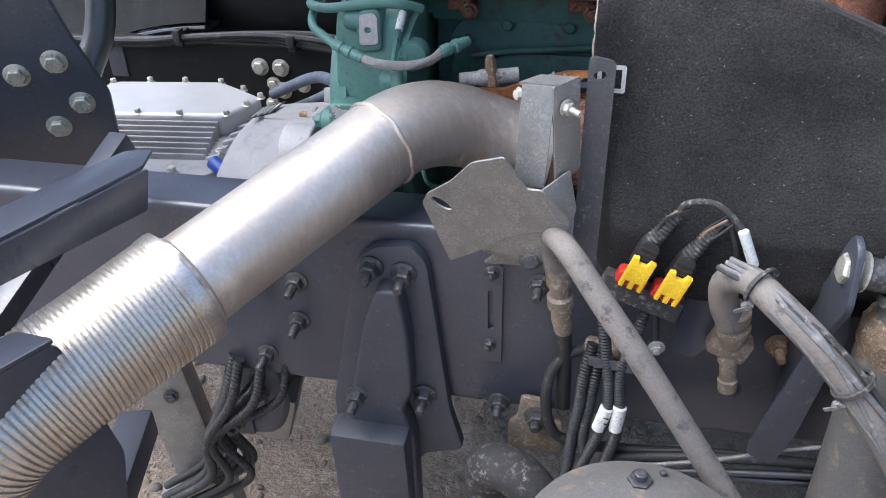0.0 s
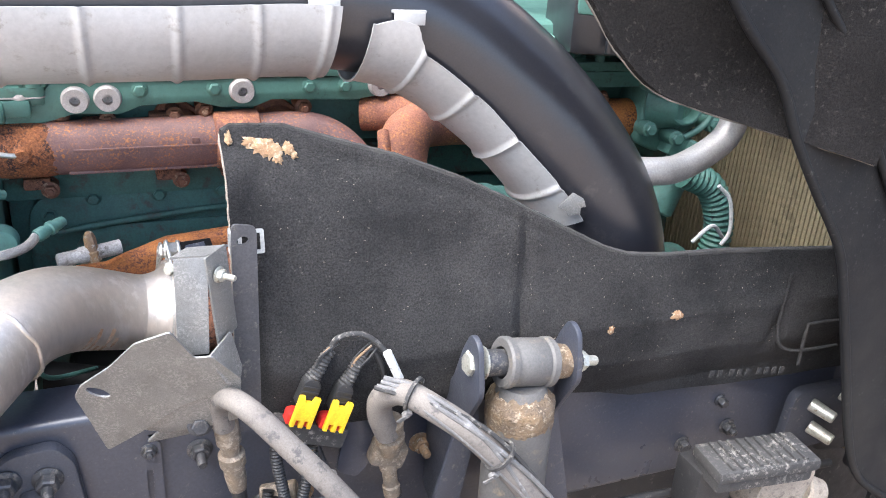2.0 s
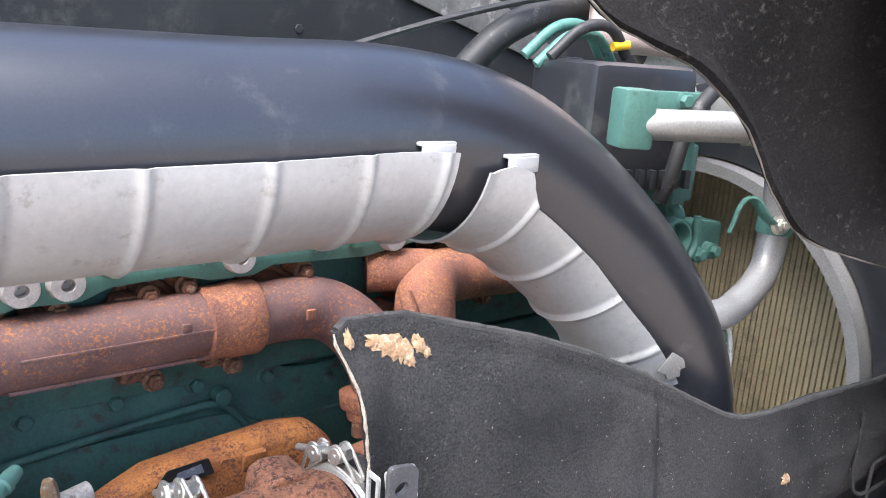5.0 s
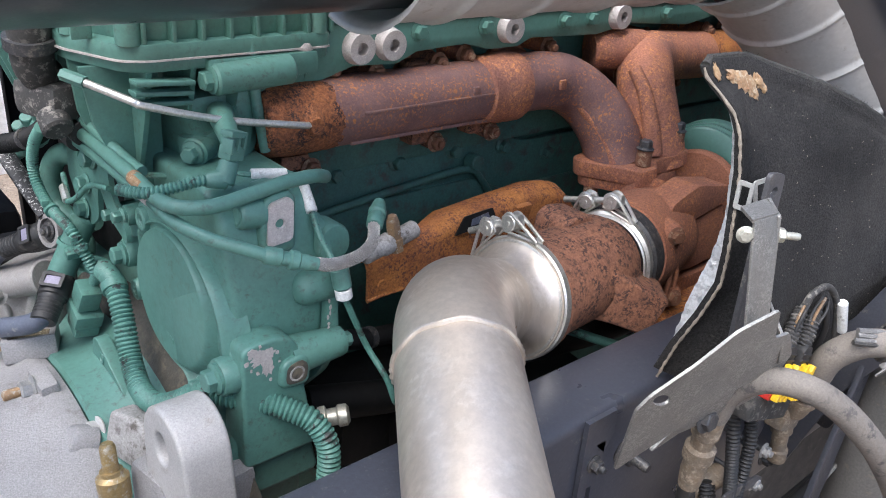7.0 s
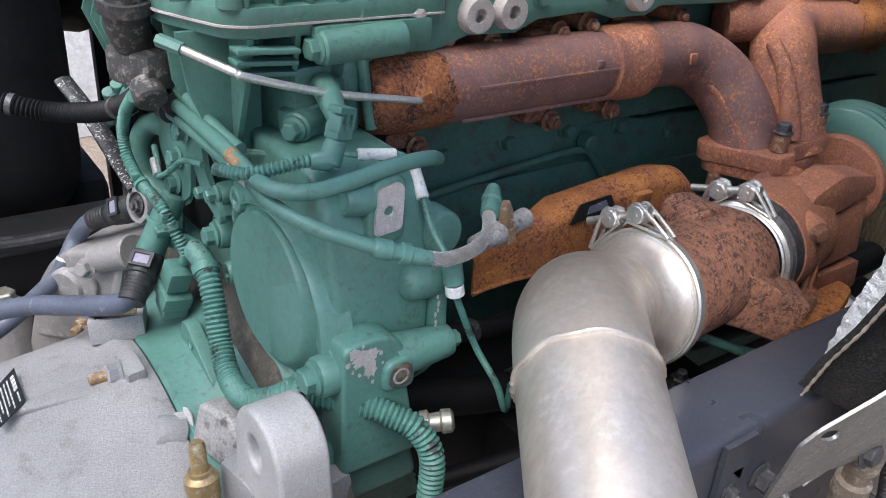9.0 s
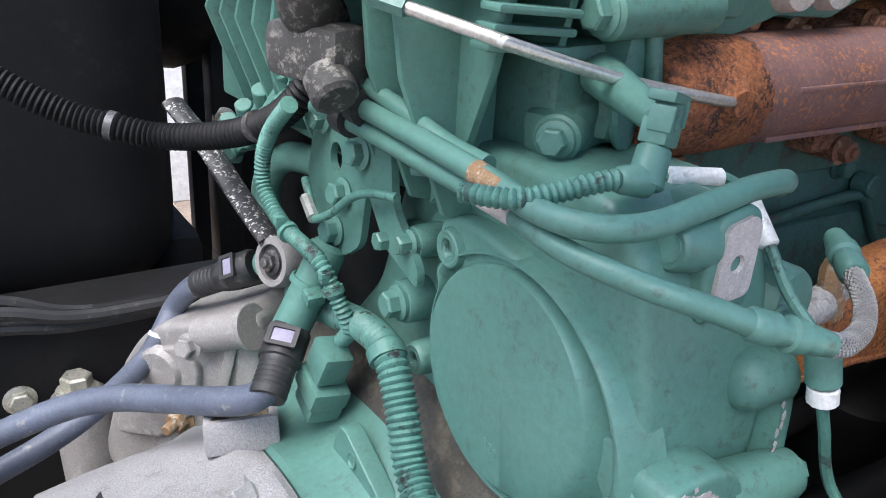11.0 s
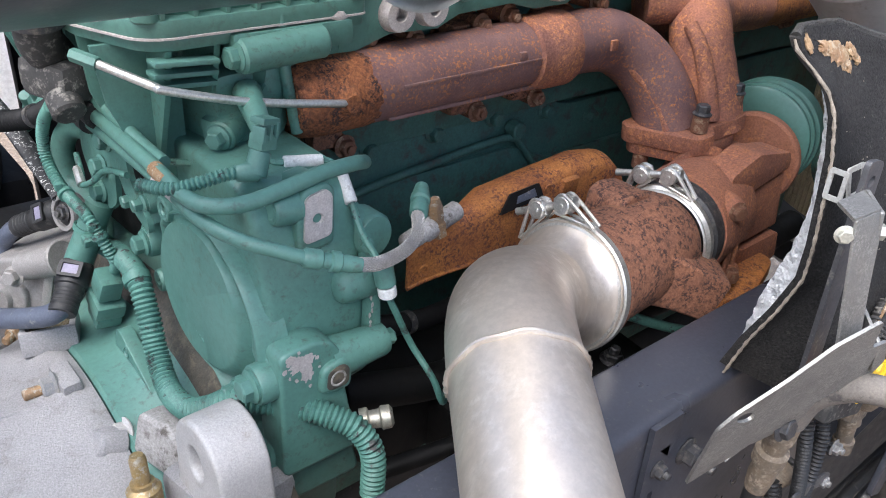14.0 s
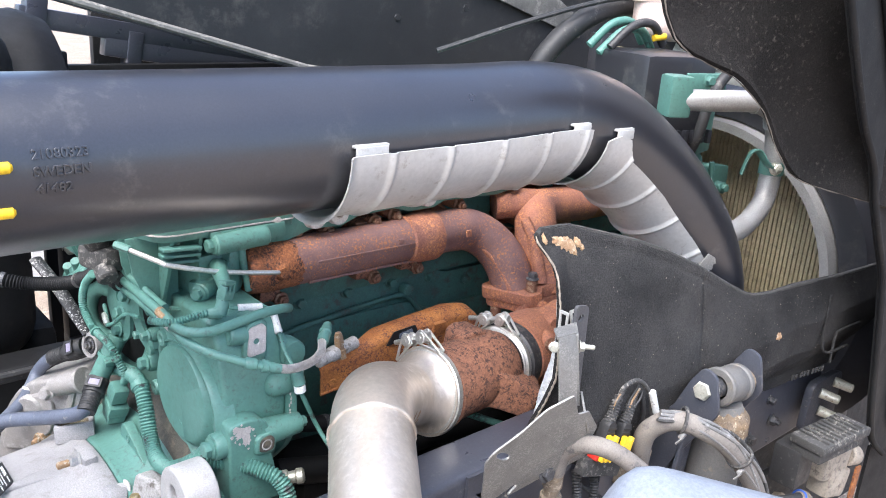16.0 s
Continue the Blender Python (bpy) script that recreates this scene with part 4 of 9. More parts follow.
    for i, x in enumerate((-0.17, 0.04, 0.20, 0.43, 0.60, 0.78)):
        bm = bmesh.new()
        sweep(bm, [(x, Y + 0.01, Z), (x, 0.47, Z + 0.01)], 0.034, 20)
        box(bm, (x, 0.462, Z + 0.006), (0.10, 0.016, 0.085), (0, 35, 0), 0.012)
        part("port_flange", bm, RUST, t)
        for dx, dz in ((-0.04, -0.036), (0.035, 0.046)):
            cyl_b = bmesh.new()
            cyl(cyl_b, (x + dx, 0.46, Z + dz), (x + dx, 0.415, Z + dz), 0.011, seg=16, edge=0.001)
            part("spacer", cyl_b, RUST, t)
            bolt(t, (x + dx, 0.415, Z + dz), (0, -1, 0), 0.0105, 0.013, 0.006, RUST_BOLT)
    return t


manifold()


def heat_plate():
    t = thing("heat_shield", (0.05, 0.34, 0.99), "orange rusted sheet heat shield beside the turbine", "heat shield")
    top = lambda x: float(np.interp(x, (-0.135, -0.093, -0.062, -0.003, 0.08, 0.165, 0.212, 0.236, 0.246), (1.040, 1.041, 1.053, 1.066, 1.073, 1.079, 1.071, 1.05, 1.03)))
    back = lambda x: float(np.interp(x, (-0.135, -0.07, 0.0, 0.25), (0.012, 0.016, 0.034, 0.036)))
    rows = []
    for x in np.linspace(-0.135, 0.246, 46):
        zt, bk = top(x), back(x)
        low = 0.985 - 0.006 * math.sin(x * 20)
        row = [Vector((x, 0.324, low)), Vector((x, 0.325, low + (zt - low) * 0.45)), Vector((x, 0.325, zt - 0.018))]
        for a in (25, 50, 75, 100, 130):
            row.append(Vector((x, 0.325 + bk * (1 - math.cos(radians(a))) * 0.8, zt - 0.018 + 0.018 * math.sin(radians(a)))))
        for q in row:
            q.y += 0.0016 * noise.noise(q * 30)
        rows.append(row)
    sheet("sheet", rows, 0.003, RUST_ORANGE, t)
    bm = bmesh.new()
    sweep(bm, [r[0] for r in rows], 0.0026, 8)
    part("rolled_rim", bm, RUST_ORANGE, t)
    for x, z, r in ((-0.112, 1.004, 0.008), (0.085, 1.058, 0.006)):
        bm = bmesh.new()
        lathe(bm, (x, 0.3245, z), (0, -1, 0), [(0, r), (0.0016, r * 0.95), (0.0022, r * 0.82), (0.0012, r * 0.62), (0.001, 0.001)], 20)
        part("embossed_dimple", bm, RUST_ORANGE, t)
    bm = bmesh.new()
    box(bm, (0.122, 0.3235, 1.052), (0.03, 0.010, 0.026), (12, 0, 0), 0.004)
    part("spot_pad", bm, RUST_ORANGE, t)
    lf = frame_of((0.034, 0.3205, 1.060), (1, 0, 0.06), (0, 0.32, 0.95))
    bm = bmesh.new()
    prism(bm, rounded([(-0.040, -0.010), (0.034, -0.009), (0.030, 0.010), (-0.018, 0.010)], 0.002), lf, 0.003, 0)
    part("label_scrap", bm, BLACK_AND_SHADE, t, "scorched dark label remnant")
    bm = bmesh.new()
    prism(bm, [(-0.012, -0.004), (0.022, -0.004), (0.020, 0.006), (-0.008, 0.004)], lf @ pose(0, 0, 0.003), 0.0012, 0)
    part("label_face", bm, HOSE_BLUE, t, "faded violet scrap of the label")
    bm = bmesh.new()
    lathe(bm, (-0.158, 0.302, 1.064), (1, 0.25, 0.06), [(0, 0.007), (0.002, 0.0105), (0.030, 0.0110), (0.034, 0.0130), (0.044, 0.0132), (0.047, 0.0112), (0.092, 0.0115)], 26)
    part("tube_stub", bm, DIRTY_CAST, t, "pale grey cast stub tube, stained")
    bm = bmesh.new()
    lathe(bm, (-0.108, 0.310, 1.066), (-0.1, 0.05, 1), [(-0.01, 0.011), (0.006, 0.011), (0.007, 0.0085), (0.016, 0.009), (0.028, 0.0085), (0.036, 0.0055), (0.037, 0.003)], 6)
    part("fitting", bm, BOLT_RUST, t, "rust-brown threaded fitting")


heat_plate()


# ---- splash shield ----
def shield_y(z):
    return float(np.interp(z, (0.84, 0.89, 0.93, 0.97, 1.04, 1.12, 1.22, 1.30, 1.34), (0.0, -0.006, -0.032, -0.052, -0.060, -0.040, -0.012, 0.030, 0.055)))


def shield_edge(z):
    """The inner edge, which folds back towards the engine lower down."""
    return float(np.interp(z, (0.958, 1.024, 1.069, 1.112, 1.146, 1.194, 1.230, 1.265, 1.283, 1.297, 1.310, 1.324), (0.029, 0.0086, -0.0104, -0.0247, -0.0248, -0.0207, -0.0169, -0.0084, 0.0021, 0.0194, 0.0392, 0.0475)))


def shield_top(x):
    return float(np.interp(x, (0.05, 0.065, 0.125, 0.195, 0.268, 0.343, 0.421, 0.50, 0.56, 0.60, 0.66, 0.78, 0.97, 1.3), (1.318, 1.326, 1.324, 1.305, 1.285, 1.258, 1.223, 1.182, 1.152, 1.139, 1.132, 1.128, 1.113, 1.10)))


def splash_shield():
    t = thing("splash_shield", (0.6, -0.05, 0.9), "black felt splash shield with a torn upper corner, along the rail", "splash shield")
    bm = bmesh.new()
    nx, nz = 200, 60
    front, back = [], []
    for i in range(nx + 1):
        x = 0.052 + (1.32 - 0.052) * (i / nx) ** 1.0
        low = 0.985 - 0.05 * min(1, (x - 0.05) / 0.1) if x < 0.5 else float(np.interp(x, (0.5, 0.55, 0.67, 0.84, 1.0, 1.32), (0.925, 0.905, 0.872, 0.858, 0.850, 0.84)))
        f, b = [], []
        for k in range(nz + 1):
            v = k / nz
            z = low + (shield_top(x) - low) * v
            y = shield_y(z) + 0.004 * noise.noise((x * 7, z * 7, 1))
            edge_in = max(0, 1 - (x - 0.052) / 0.045)
            y += (shield_edge(z) - shield_y(z)) * edge_in * edge_in * (3 - 2 * edge_in)
            y += 0.012 * max(0, 1 - abs(x - (0.43 - (z - 0.95) * 0.05)) / 0.035) * min(1, max(0, (1.2 - z) / 0.15))
            fold = x - (0.437 - (1.15 - z) * 0.045)
            y += 0.0055 * math.exp(-(fold / 0.007) ** 2) * min(1, max(0, (1.23 - z) / 0.05)) - 0.0040 * math.exp(-((fold + 0.018) / 0.010) ** 2) * min(1, max(0, (1.23 - z) / 0.05))
            y += 0.0032 * math.exp(-((shield_top(x) - z - 0.019) / 0.0045) ** 2) * max(0, min(1, (0.52 - x) / 0.06))
            y -= 0.010 * max(0, min(1, (x - 0.80) / 0.05)) * max(0, 1 - abs(z - 1.0) / 0.09)
            y += 0.014 * max(0, 1 - abs(x - 0.885) / 0.02) * max(0, 1 - abs(z - 0.99) / 0.06)
            f.append(bm.verts.new((x, y, z)))
            b.append(bm.verts.new((x, y + 0.010, z)))
        front.append(f), back.append(b)
    for i in range(nx):
        for k in range(nz):
            bm.faces.new((front[i][k], front[i + 1][k], front[i + 1][k + 1], front[i][k + 1]))
            bm.faces.new((back[i][k], back[i][k + 1], back[i + 1][k + 1], back[i + 1][k]))
        bm.faces.new((front[i][nz], front[i + 1][nz], back[i + 1][nz], back[i][nz]))
        bm.faces.new((front[i][0], back[i][0], back[i + 1][0], front[i + 1][0]))
    for k in range(nz):
        for i in (0, nx):
            bm.faces.new((front[i][k], front[i][k + 1], back[i][k + 1], back[i][k]))
    part("felt_sheet", bm, FELT, t, angle=50)
    bm = bmesh.new()
    line = [Vector((x, shield_y(shield_top(x)) + 0.004, shield_top(x) - 0.001)) for x in np.linspace(0.055, 1.3, 120)]
    sweep(bm, line, lambda s: 0.0048 + 0.0004 * math.sin(s * 340), 8)
    part("rim", bm, FELT_EDGE, t, "frayed grey fibre rim")
    bm = bmesh.new()
    n = 110
    grid = []
    for k in range(n + 1):
        z = 1.005 + (1.295 - 1.005) * k / n
        w = float(np.interp(z, (1.005, 1.022, 1.07, 1.108, 1.149, 1.18, 1.224, 1.285, 1.295), (0.002, 0.009, 0.0226, 0.0265, 0.0185, 0.013, 0.0145, 0.011, 0.003)))
        row = []
        for j in range(7):
            u = j / 6
            bump = 0.0030 * noise.noise((z * 95, u * 5, 2)) + 0.0018 * noise.noise((z * 190, u * 9, 5))
            row.append(bm.verts.new((0.0535 + 0.008 * u + bump, shield_edge(z) + 0.004 + w * u + 1.0 * bump * (u > 0.9), z)))
        grid.append(row)
    for k in range(n):
        for j in range(6):
            bm.faces.new((grid[k][j], grid[k + 1][j], grid[k + 1][j + 1], grid[k][j + 1]))
    r = bmesh.ops.extrude_face_region(bm, geom=list(bm.faces))
    bmesh.ops.translate(bm, verts=[v for v in r["geom"] if isinstance(v, bmesh.types.BMVert)], vec=(0.006, 0, 0))
    part("foil_lining", bm, FOIL, t, "crumpled silver foil lining on the inner edge")
    for pts in ([(0.945, -0.0705, 0.92), (0.944, -0.0705, 0.985), (0.958, -0.0715, 0.996), (1.06, -0.0715, 0.992)], [(0.889, -0.064, 1.09), (0.885, -0.068, 0.99), (0.916, -0.0705, 0.952), (1.02, -0.0705, 0.945)]):
        bm = bmesh.new()
        sweep(bm, spline([Vector(q) + Vector((0, 0.0022, 0)) for q in pts], 6), 0.0030, 8)
        part("embossed_edge", bm, FELT, t, "embossed ridge in the felt")
    for k in range(9):
        bm = bmesh.new()
        box(bm, (0.765 + 0.016 * k + (0.008 if k > 1 else 0) + (0.008 if k > 4 else 0), -0.0702, 0.934 - 0.0021 * k), (0.009, 0.002, 0.012), (0, 8, 0), 0.0006)
        part("moulded_mark", bm, FELT, t)
    bm = bmesh.new()
    cord = [Vector((0.0515 + 0.0012 * noise.noise((z * 90, 0, 0)), shield_edge(z) + 0.002, z)) for z in np.linspace(0.975, 1.318, 90)]
    sweep(bm, cord, lambda s: 0.0016 + 0.0005 * math.sin(s * 400), 8)
    part("edge_fray", bm, FRAY, t, "pale frayed edge along the foil")
    for cx, cz, w, h in ((0.096, 1.306, 0.013, 0.008), (0.108, 1.300, 0.012, 0.009), (0.116, 1.292, 0.006, 0.006), (0.084, 1.310, 0.007, 0.005), (0.104, 1.309, 0.008, 0.004), (0.130, 1.301, 0.006, 0.006), (0.136, 1.294, 0.004, 0.004), (0.061, 1.314, 0.0035, 0.007), (0.683, 1.044, 0.009, 0.007), (0.57, 1.036, 0.005, 0.006)):
        bm = bmesh.new()
        bmesh.ops.create_icosphere(bm, subdivisions=3, radius=1)
        for v in bm.verts:
            k = 1 + 0.9 * noise.noise(v.co * 3.1 + Vector((cx * 90, 0, 0)))
            v.co = Vector((cx + v.co.x * w * k, shield_y(cz) - 0.001 - (cz - 1.3 + v.co.z * h * k) * 0.0 + v.co.y * 0.004, cz + v.co.z * h * k))
            v.co.y += (shield_y(v.co.z) - shield_y(cz))
        part("tear", bm, FOAM, t, "torn patch showing tan fibre")
    # loose fibres along the rim
    rnd = random.Random(21)
    bm = bmesh.new()
    for _ in range(150):
        x = rnd.choice((rnd.uniform(0.06, 1.0), rnd.uniform(0.30, 0.42), rnd.uniform(0.06, 0.16)))
        z = shield_top(x)
        p = Vector((x, shield_y(z), z))
        d = Vector((rnd.uniform(-0.5, 0.5), rnd.uniform(-0.4, 0.2), 1)).normalized() * rnd.uniform(0.002, 0.007)
        sweep(bm, [p, p + d * 0.6 + Vector((rnd.uniform(-0.002, 0.002), 0, 0)), p + d + Vector((rnd.uniform(-0.004, 0.004), 0, -0.001))], 0.00022, 4)
    tagged(part("loose_fibre", bm, FELT_EDGE, t, "fine loose fibres"), kind="stuff")
    # pale lint and grit caught in the felt
    bm = bmesh.new()
    for _ in range(260):
        x, v = rnd.uniform(0.08, 1.05), rnd.random()
        z = 0.96 + (shield_top(x) - 0.975) * v
        y = shield_y(z) - 0.0045
        a, l = rnd.uniform(0, 3.14), rnd.choice((0.0005, 0.0007, 0.0012))
        d = Vector((math.cos(a), 0, math.sin(a))) * l
        sweep(bm, [Vector((x, y, z)) - d, Vector((x, y - 0.0006, z)), Vector((x, y, z)) + d], 0.00026, 5)
    tagged(part("lint", bm, FRAY, t, "pale lint and grit"), kind="stuff")
    return t


splash_shield()


def support():
    t = thing("shield_support", (0.06, -0.045, 0.975), "dark grey steel strip holding the splash shield", "bracket")
    bm = bmesh.new()
    m = frame_of((0.045, -0.048, 0.965), (1, 0.0, 0), (0.02, 0.02, 1))
    holed(bm, rounded([(0.0, 0), (0.03, 0), (0.032, 0.27), (0.004, 0.275)], 0.008), [oval(0.016, 0.254, 0.0068, 0.0052, 0.3)], m, 0.005)
    part("strip", bm, DARK_METAL, t)
    bm = bmesh.new()
    edge_pts = [(0.0, 0.029), (0.030, 0.029), (0.030, 0.0), (0.0, 0.0)]
    holed(bm, rounded(edge_pts, 0.003), [[(0.0045, 0.0245), (0.0255, 0.0245), (0.0255, 0.0045), (0.0045, 0.0045)]], frame_of((0.058, -0.034, 1.196), (1, 0, 0), (0, 0.25, 1)), 0.002)
    part("clip", bm, ZINC_PALE, t, "pale galvanised edge clip")
    bm = bmesh.new()
    holed(bm, rounded([(0.0, 0.0), (0.017, 0.0), (0.017, 0.029), (0.0, 0.029)], 0.003), [[(0.004, 0.0045), (0.013, 0.0045), (0.013, 0.0245), (0.004, 0.0245)]], frame_of((0.0505, -0.017, 1.1955), (0, -1, 0), (0, 0, 1)), 0.002)
    part("clip_side", bm, ZINC_PALE, t, "pale galvanised edge clip")


support()


def galvanised_bracket():
    t = thing("bracket", (0.0, -0.08, 0.98), "dull galvanised channel bracket with a bent plate", "bracket")

    def bent(name, corners, thick, origin, xaxis, yaxis, label="", edge=0.0006, r=0.006):
        """A flat plate whose corners are pressed onto one plane."""
        m = frame_of(origin, xaxis, yaxis)
        inv = m.inverted()
        o = [tuple((inv @ Vector(c)).xy) for c in corners]
        bm = bmesh.new()
        prism(bm, rounded(o, r), m, thick, edge)
        return part(name, bm, GALV, t, label)

    A, n = Vector((-0.1265, -0.070, 1.069)), Vector((0.2062, 0.9283, 0.3095))
    u = Vector((0.9785, -0.1962, -0.0635)).normalized()
    pm = frame_of(A, u, n.cross(u))
    inv = pm.inverted()
    flat = lambda pts: [tuple((inv @ Vector(c)).xy) for c in pts]
    edge = flat([(-0.1300, -0.0665, 1.060), (-0.1225, -0.0735, 1.0765), (-0.0906, -0.0899, 1.1047), (-0.0643, -0.1069, 1.1383), (-0.0275, -0.1205, 1.1545), (-0.004, -0.1125, 1.1145), (0.0135, -0.117, 1.1168), (0.044, -0.112, 1.080), (0.0440, -0.1045, 1.052), (0.0258, -0.1008, 1.0600), (-0.0179, -0.0847, 1.0407), (-0.0662, -0.0582, 0.9935), (-0.1035, -0.040, 0.9637)])
    hc = inv @ Vector((-0.1052, -0.0736, 1.0658))
    bm = bmesh.new()
    holed(bm, rounded(edge, 0.005, 4), [oval(hc.x, hc.y, 0.0135, 0.0065, 0.5)], pm @ pose(0, 0, -0.0014), 0.0028)
    part("plate", bm, GALV, t, "bent galvanised plate with an oval hole", 20)
    bm = bmesh.new()
    prism(bm, rounded(flat([(-0.0662, -0.0582, 0.9905), (-0.0179, -0.0847, 1.0427), (0.046, -0.1045, 1.050), (0.060, -0.092, 1.012), (0.020, -0.078, 0.995), (-0.0355, -0.0617, 0.9836)]), 0.006), pm @ pose(0, 0, (0.0045 if (pm.to_3x3() @ Vector((0, 0, 1))).y > 0 else -0.0075)), 0.003, 0.0006)
    part("lower_plate", bm, GALV, t)
    bent("wing", [(0.017, -0.121, 1.116), (0.046, -0.089, 1.128), (0.046, -0.086, 1.08), (0.043, -0.102, 1.062), (0.030, -0.116, 1.078)], 0.003, (0.03, -0.105, 1.09), (0.7, 0.72, 0.1), (0.3, -0.1, -1), r=0.003)
    f = frame_of((0.0, -0.083, 1.165), (1, -0.1, 0), (0, 0.18, 1))
    bm = bmesh.new()
    prism(bm, rounded([(-0.0185, -0.058), (0.0145, -0.058), (0.018, 0.052), (-0.0175, 0.052)], 0.002), f, 0.003, 0.0006)
    ch = part("channel", bm, GALV, t)
    s = frame_of((0.0175, -0.085, 1.165), (0.70, 0.70, 0), (0, 0.18, 1))
    bm = bmesh.new()
    prism(bm, rounded([(0.0005, -0.058), (0.036, -0.045), (0.038, 0.056), (0.0015, 0.052)], 0.002), s, 0.003, 0.0006)
    part("side", bm, GALV, ch)
    bm = bmesh.new()
    prism(bm, [(-0.020, -0.074), (0.018, -0.077), (0.044, -0.052), (0.0, -0.05)], pose(0, 0, 1.2155), 0.003, 0)
    part("top", bm, GALV, ch)
    bm = bmesh.new()
    prism(bm, rounded([(-0.05, -0.012), (0.045, -0.012), (0.045, 0.03), (0.0, 0.042), (-0.02, 0.02)], 0.006), frame_of((-0.012, -0.05, 0.985), (1, 0, 0.05), (0, -0.35, 1)), 0.004, 0.001)
    part("foot", bm, GALV, t)
    bm = bmesh.new()
    box(bm, (0.01, -0.073, 1.03), (0.05, 0.003, 0.09), (18, 0, 0), 0.001)
    part("neck", bm, GALV, t)
    bolt(t, (0.0, -0.066, 0.995), (0, -1, 0.2), 0.011, 0.01, 0.0, BOLT_DARK)
    bolt(t, (0.030, -0.074, 1.193), (0.7, -0.7, 0.0), 0.0070, 0.008, 0.014, BOLT_ZINC)
    bolt(t, (-0.019, -0.070, 1.203), (-0.7, -0.6, 0.0), 0.0060, 0.006, 0.0, BOLT_ZINC)


galvanised_bracket()


# ---- damper and its bracket ----
def damper():
    t = thing("shock_absorber", (0.395, -0.12, 0.55), "dirty dark grey shock absorber with a rubber bush", "shock absorber")
    bm = bmesh.new()
    lathe(bm, (0.411, -0.112, 0.45), (-0.01, 0.0, 1), [(0, 0.0455), (0.5, 0.0455), (0.52, 0.0445), (0.535, 0.041), (0.56, 0.03)], 40)
    part("dust_tube", bm, DAMPER, t)
    bm = bmesh.new()
    lathe(bm, (0.406, -0.112, 0.955), (-0.01, 0, 1), [(-0.004, 0.0450), (0.006, 0.0470), (0.026, 0.0470), (0.034, 0.044), (0.045, 0.034), (0.05, 0.03)], 64)
    for v in bm.verts:
        v.co += (v.co - Vector((0.406, -0.112, 0.97))).normalized() * (0.0035 * noise.noise(v.co * 70) + 0.002 * noise.noise(v.co * 190))
    part("grease", bm, GREASE, t, "caked brown grease round the neck")
    e0, ed = Vector((0.3715, -0.110, 1.0445)), Vector((0.0723, 0, -0.0104)).normalized()
    bm = bmesh.new()
    lathe(bm, e0, ed, [(0, 0.021), (0.0, 0.0315), (0.003, 0.034), (0.010, 0.034), (0.012, 0.0305), (0.016, 0.0305), (0.018, 0.0318), (0.058, 0.0318), (0.060, 0.0305), (0.063, 0.0335), (0.071, 0.0335), (0.073, 0.031), (0.073, 0.021)], 44, True)
    part("eye", bm, DAMPER, t)
    bm = bmesh.new()
    cyl(bm, e0 - ed * 0.026, e0 + ed * 0.118, 0.0175, seg=24, edge=0.002)
    part("bush_pin", bm, BOLT_DARK, t, "worn steel bush pin")
    bm = bmesh.new()
    lathe(bm, e0 + ed * 0.075, ed, [(0, 0.012), (0, 0.024), (0.022, 0.023), (0.024, 0.012)], 28, True)
    part("bush_end", bm, GREASE, t, "rusty rubber bush end")
    bolt(t, e0 - ed * 0.026, -ed, 0.0165, 0.024, 0.0, BOLT_ZINC)
    bolt(t, e0 + ed * 0.116, ed, 0.0135, 0.014, 0.018, BOLT_ZINC)
    b = thing("damper_bracket", (0.4, 0.0, 0.7), "dark painted forked bracket on the chassis rail", "bracket")
    for x, lean, w in ((0.328, -0.12, 0.02), (0.468, 0.10, 0.03)):
        bm = bmesh.new()
        prism(bm, rounded([(-0.145, 1.02), (-0.13, 1.085), (-0.105, 1.092), (-0.085, 1.06), (-0.06, 1.0), (0.02, 0.93), (0.02, 0.76), (-0.03, 0.75), (-0.075, 0.90), (-0.12, 0.98)], 0.012), frame_of((x, 0, 0), (0, 1, 0), (-lean * 0.0, 0, 1)), 0.008, 0.002)
        part("cheek", bm, CHASSIS_ROUGH, b)
        bm = bmesh.new()
        sgn = -1 if x < 0.4 else 1
        prism(bm, rounded([(-sgn * 0.010, 1.01), (-sgn * 0.022, 1.0), (-sgn * 0.030, 0.95), (-sgn * 0.006, 0.79), (sgn * 0.012, 0.735), (sgn * 0.046, 0.75), (sgn * 0.036, 0.80), (0.0, 0.95)], 0.008), SIDE(x + (0.008 if sgn > 0 else 0), -0.085, 0), 0.008, 0.002)
        part("flange", bm, CHASSIS_ROUGH, b)
    for x, z in ((0.318, 0.84), (0.52, 0.83), (0.50, 0.76)):
        bolt(b, (x, WEB, z), (0, -1, 0), 0.0125, 0.016, 0.02, BOLT_RUST)


damper()


# ---- hoses on the rail ----
def fitting(parent, p0, p1, r, material, name="fitting", label=""):
    bm = bmesh.new()
    d = Vector(p1) - Vector(p0)
    n = d.length
    lathe(bm, p0, d, [(0, r * 0.8), (n * 0.05, r), (n * 0.3, r), (n * 0.33, r * 0.8), (n * 0.45, r * 0.8), (n * 0.48, r * 1.08), (n * 0.62, r * 1.08), (n * 0.65, r * 0.85), (n * 0.8, r * 0.9), (n, r * 0.75)], 18)
    return part(name, bm, material, parent, label)


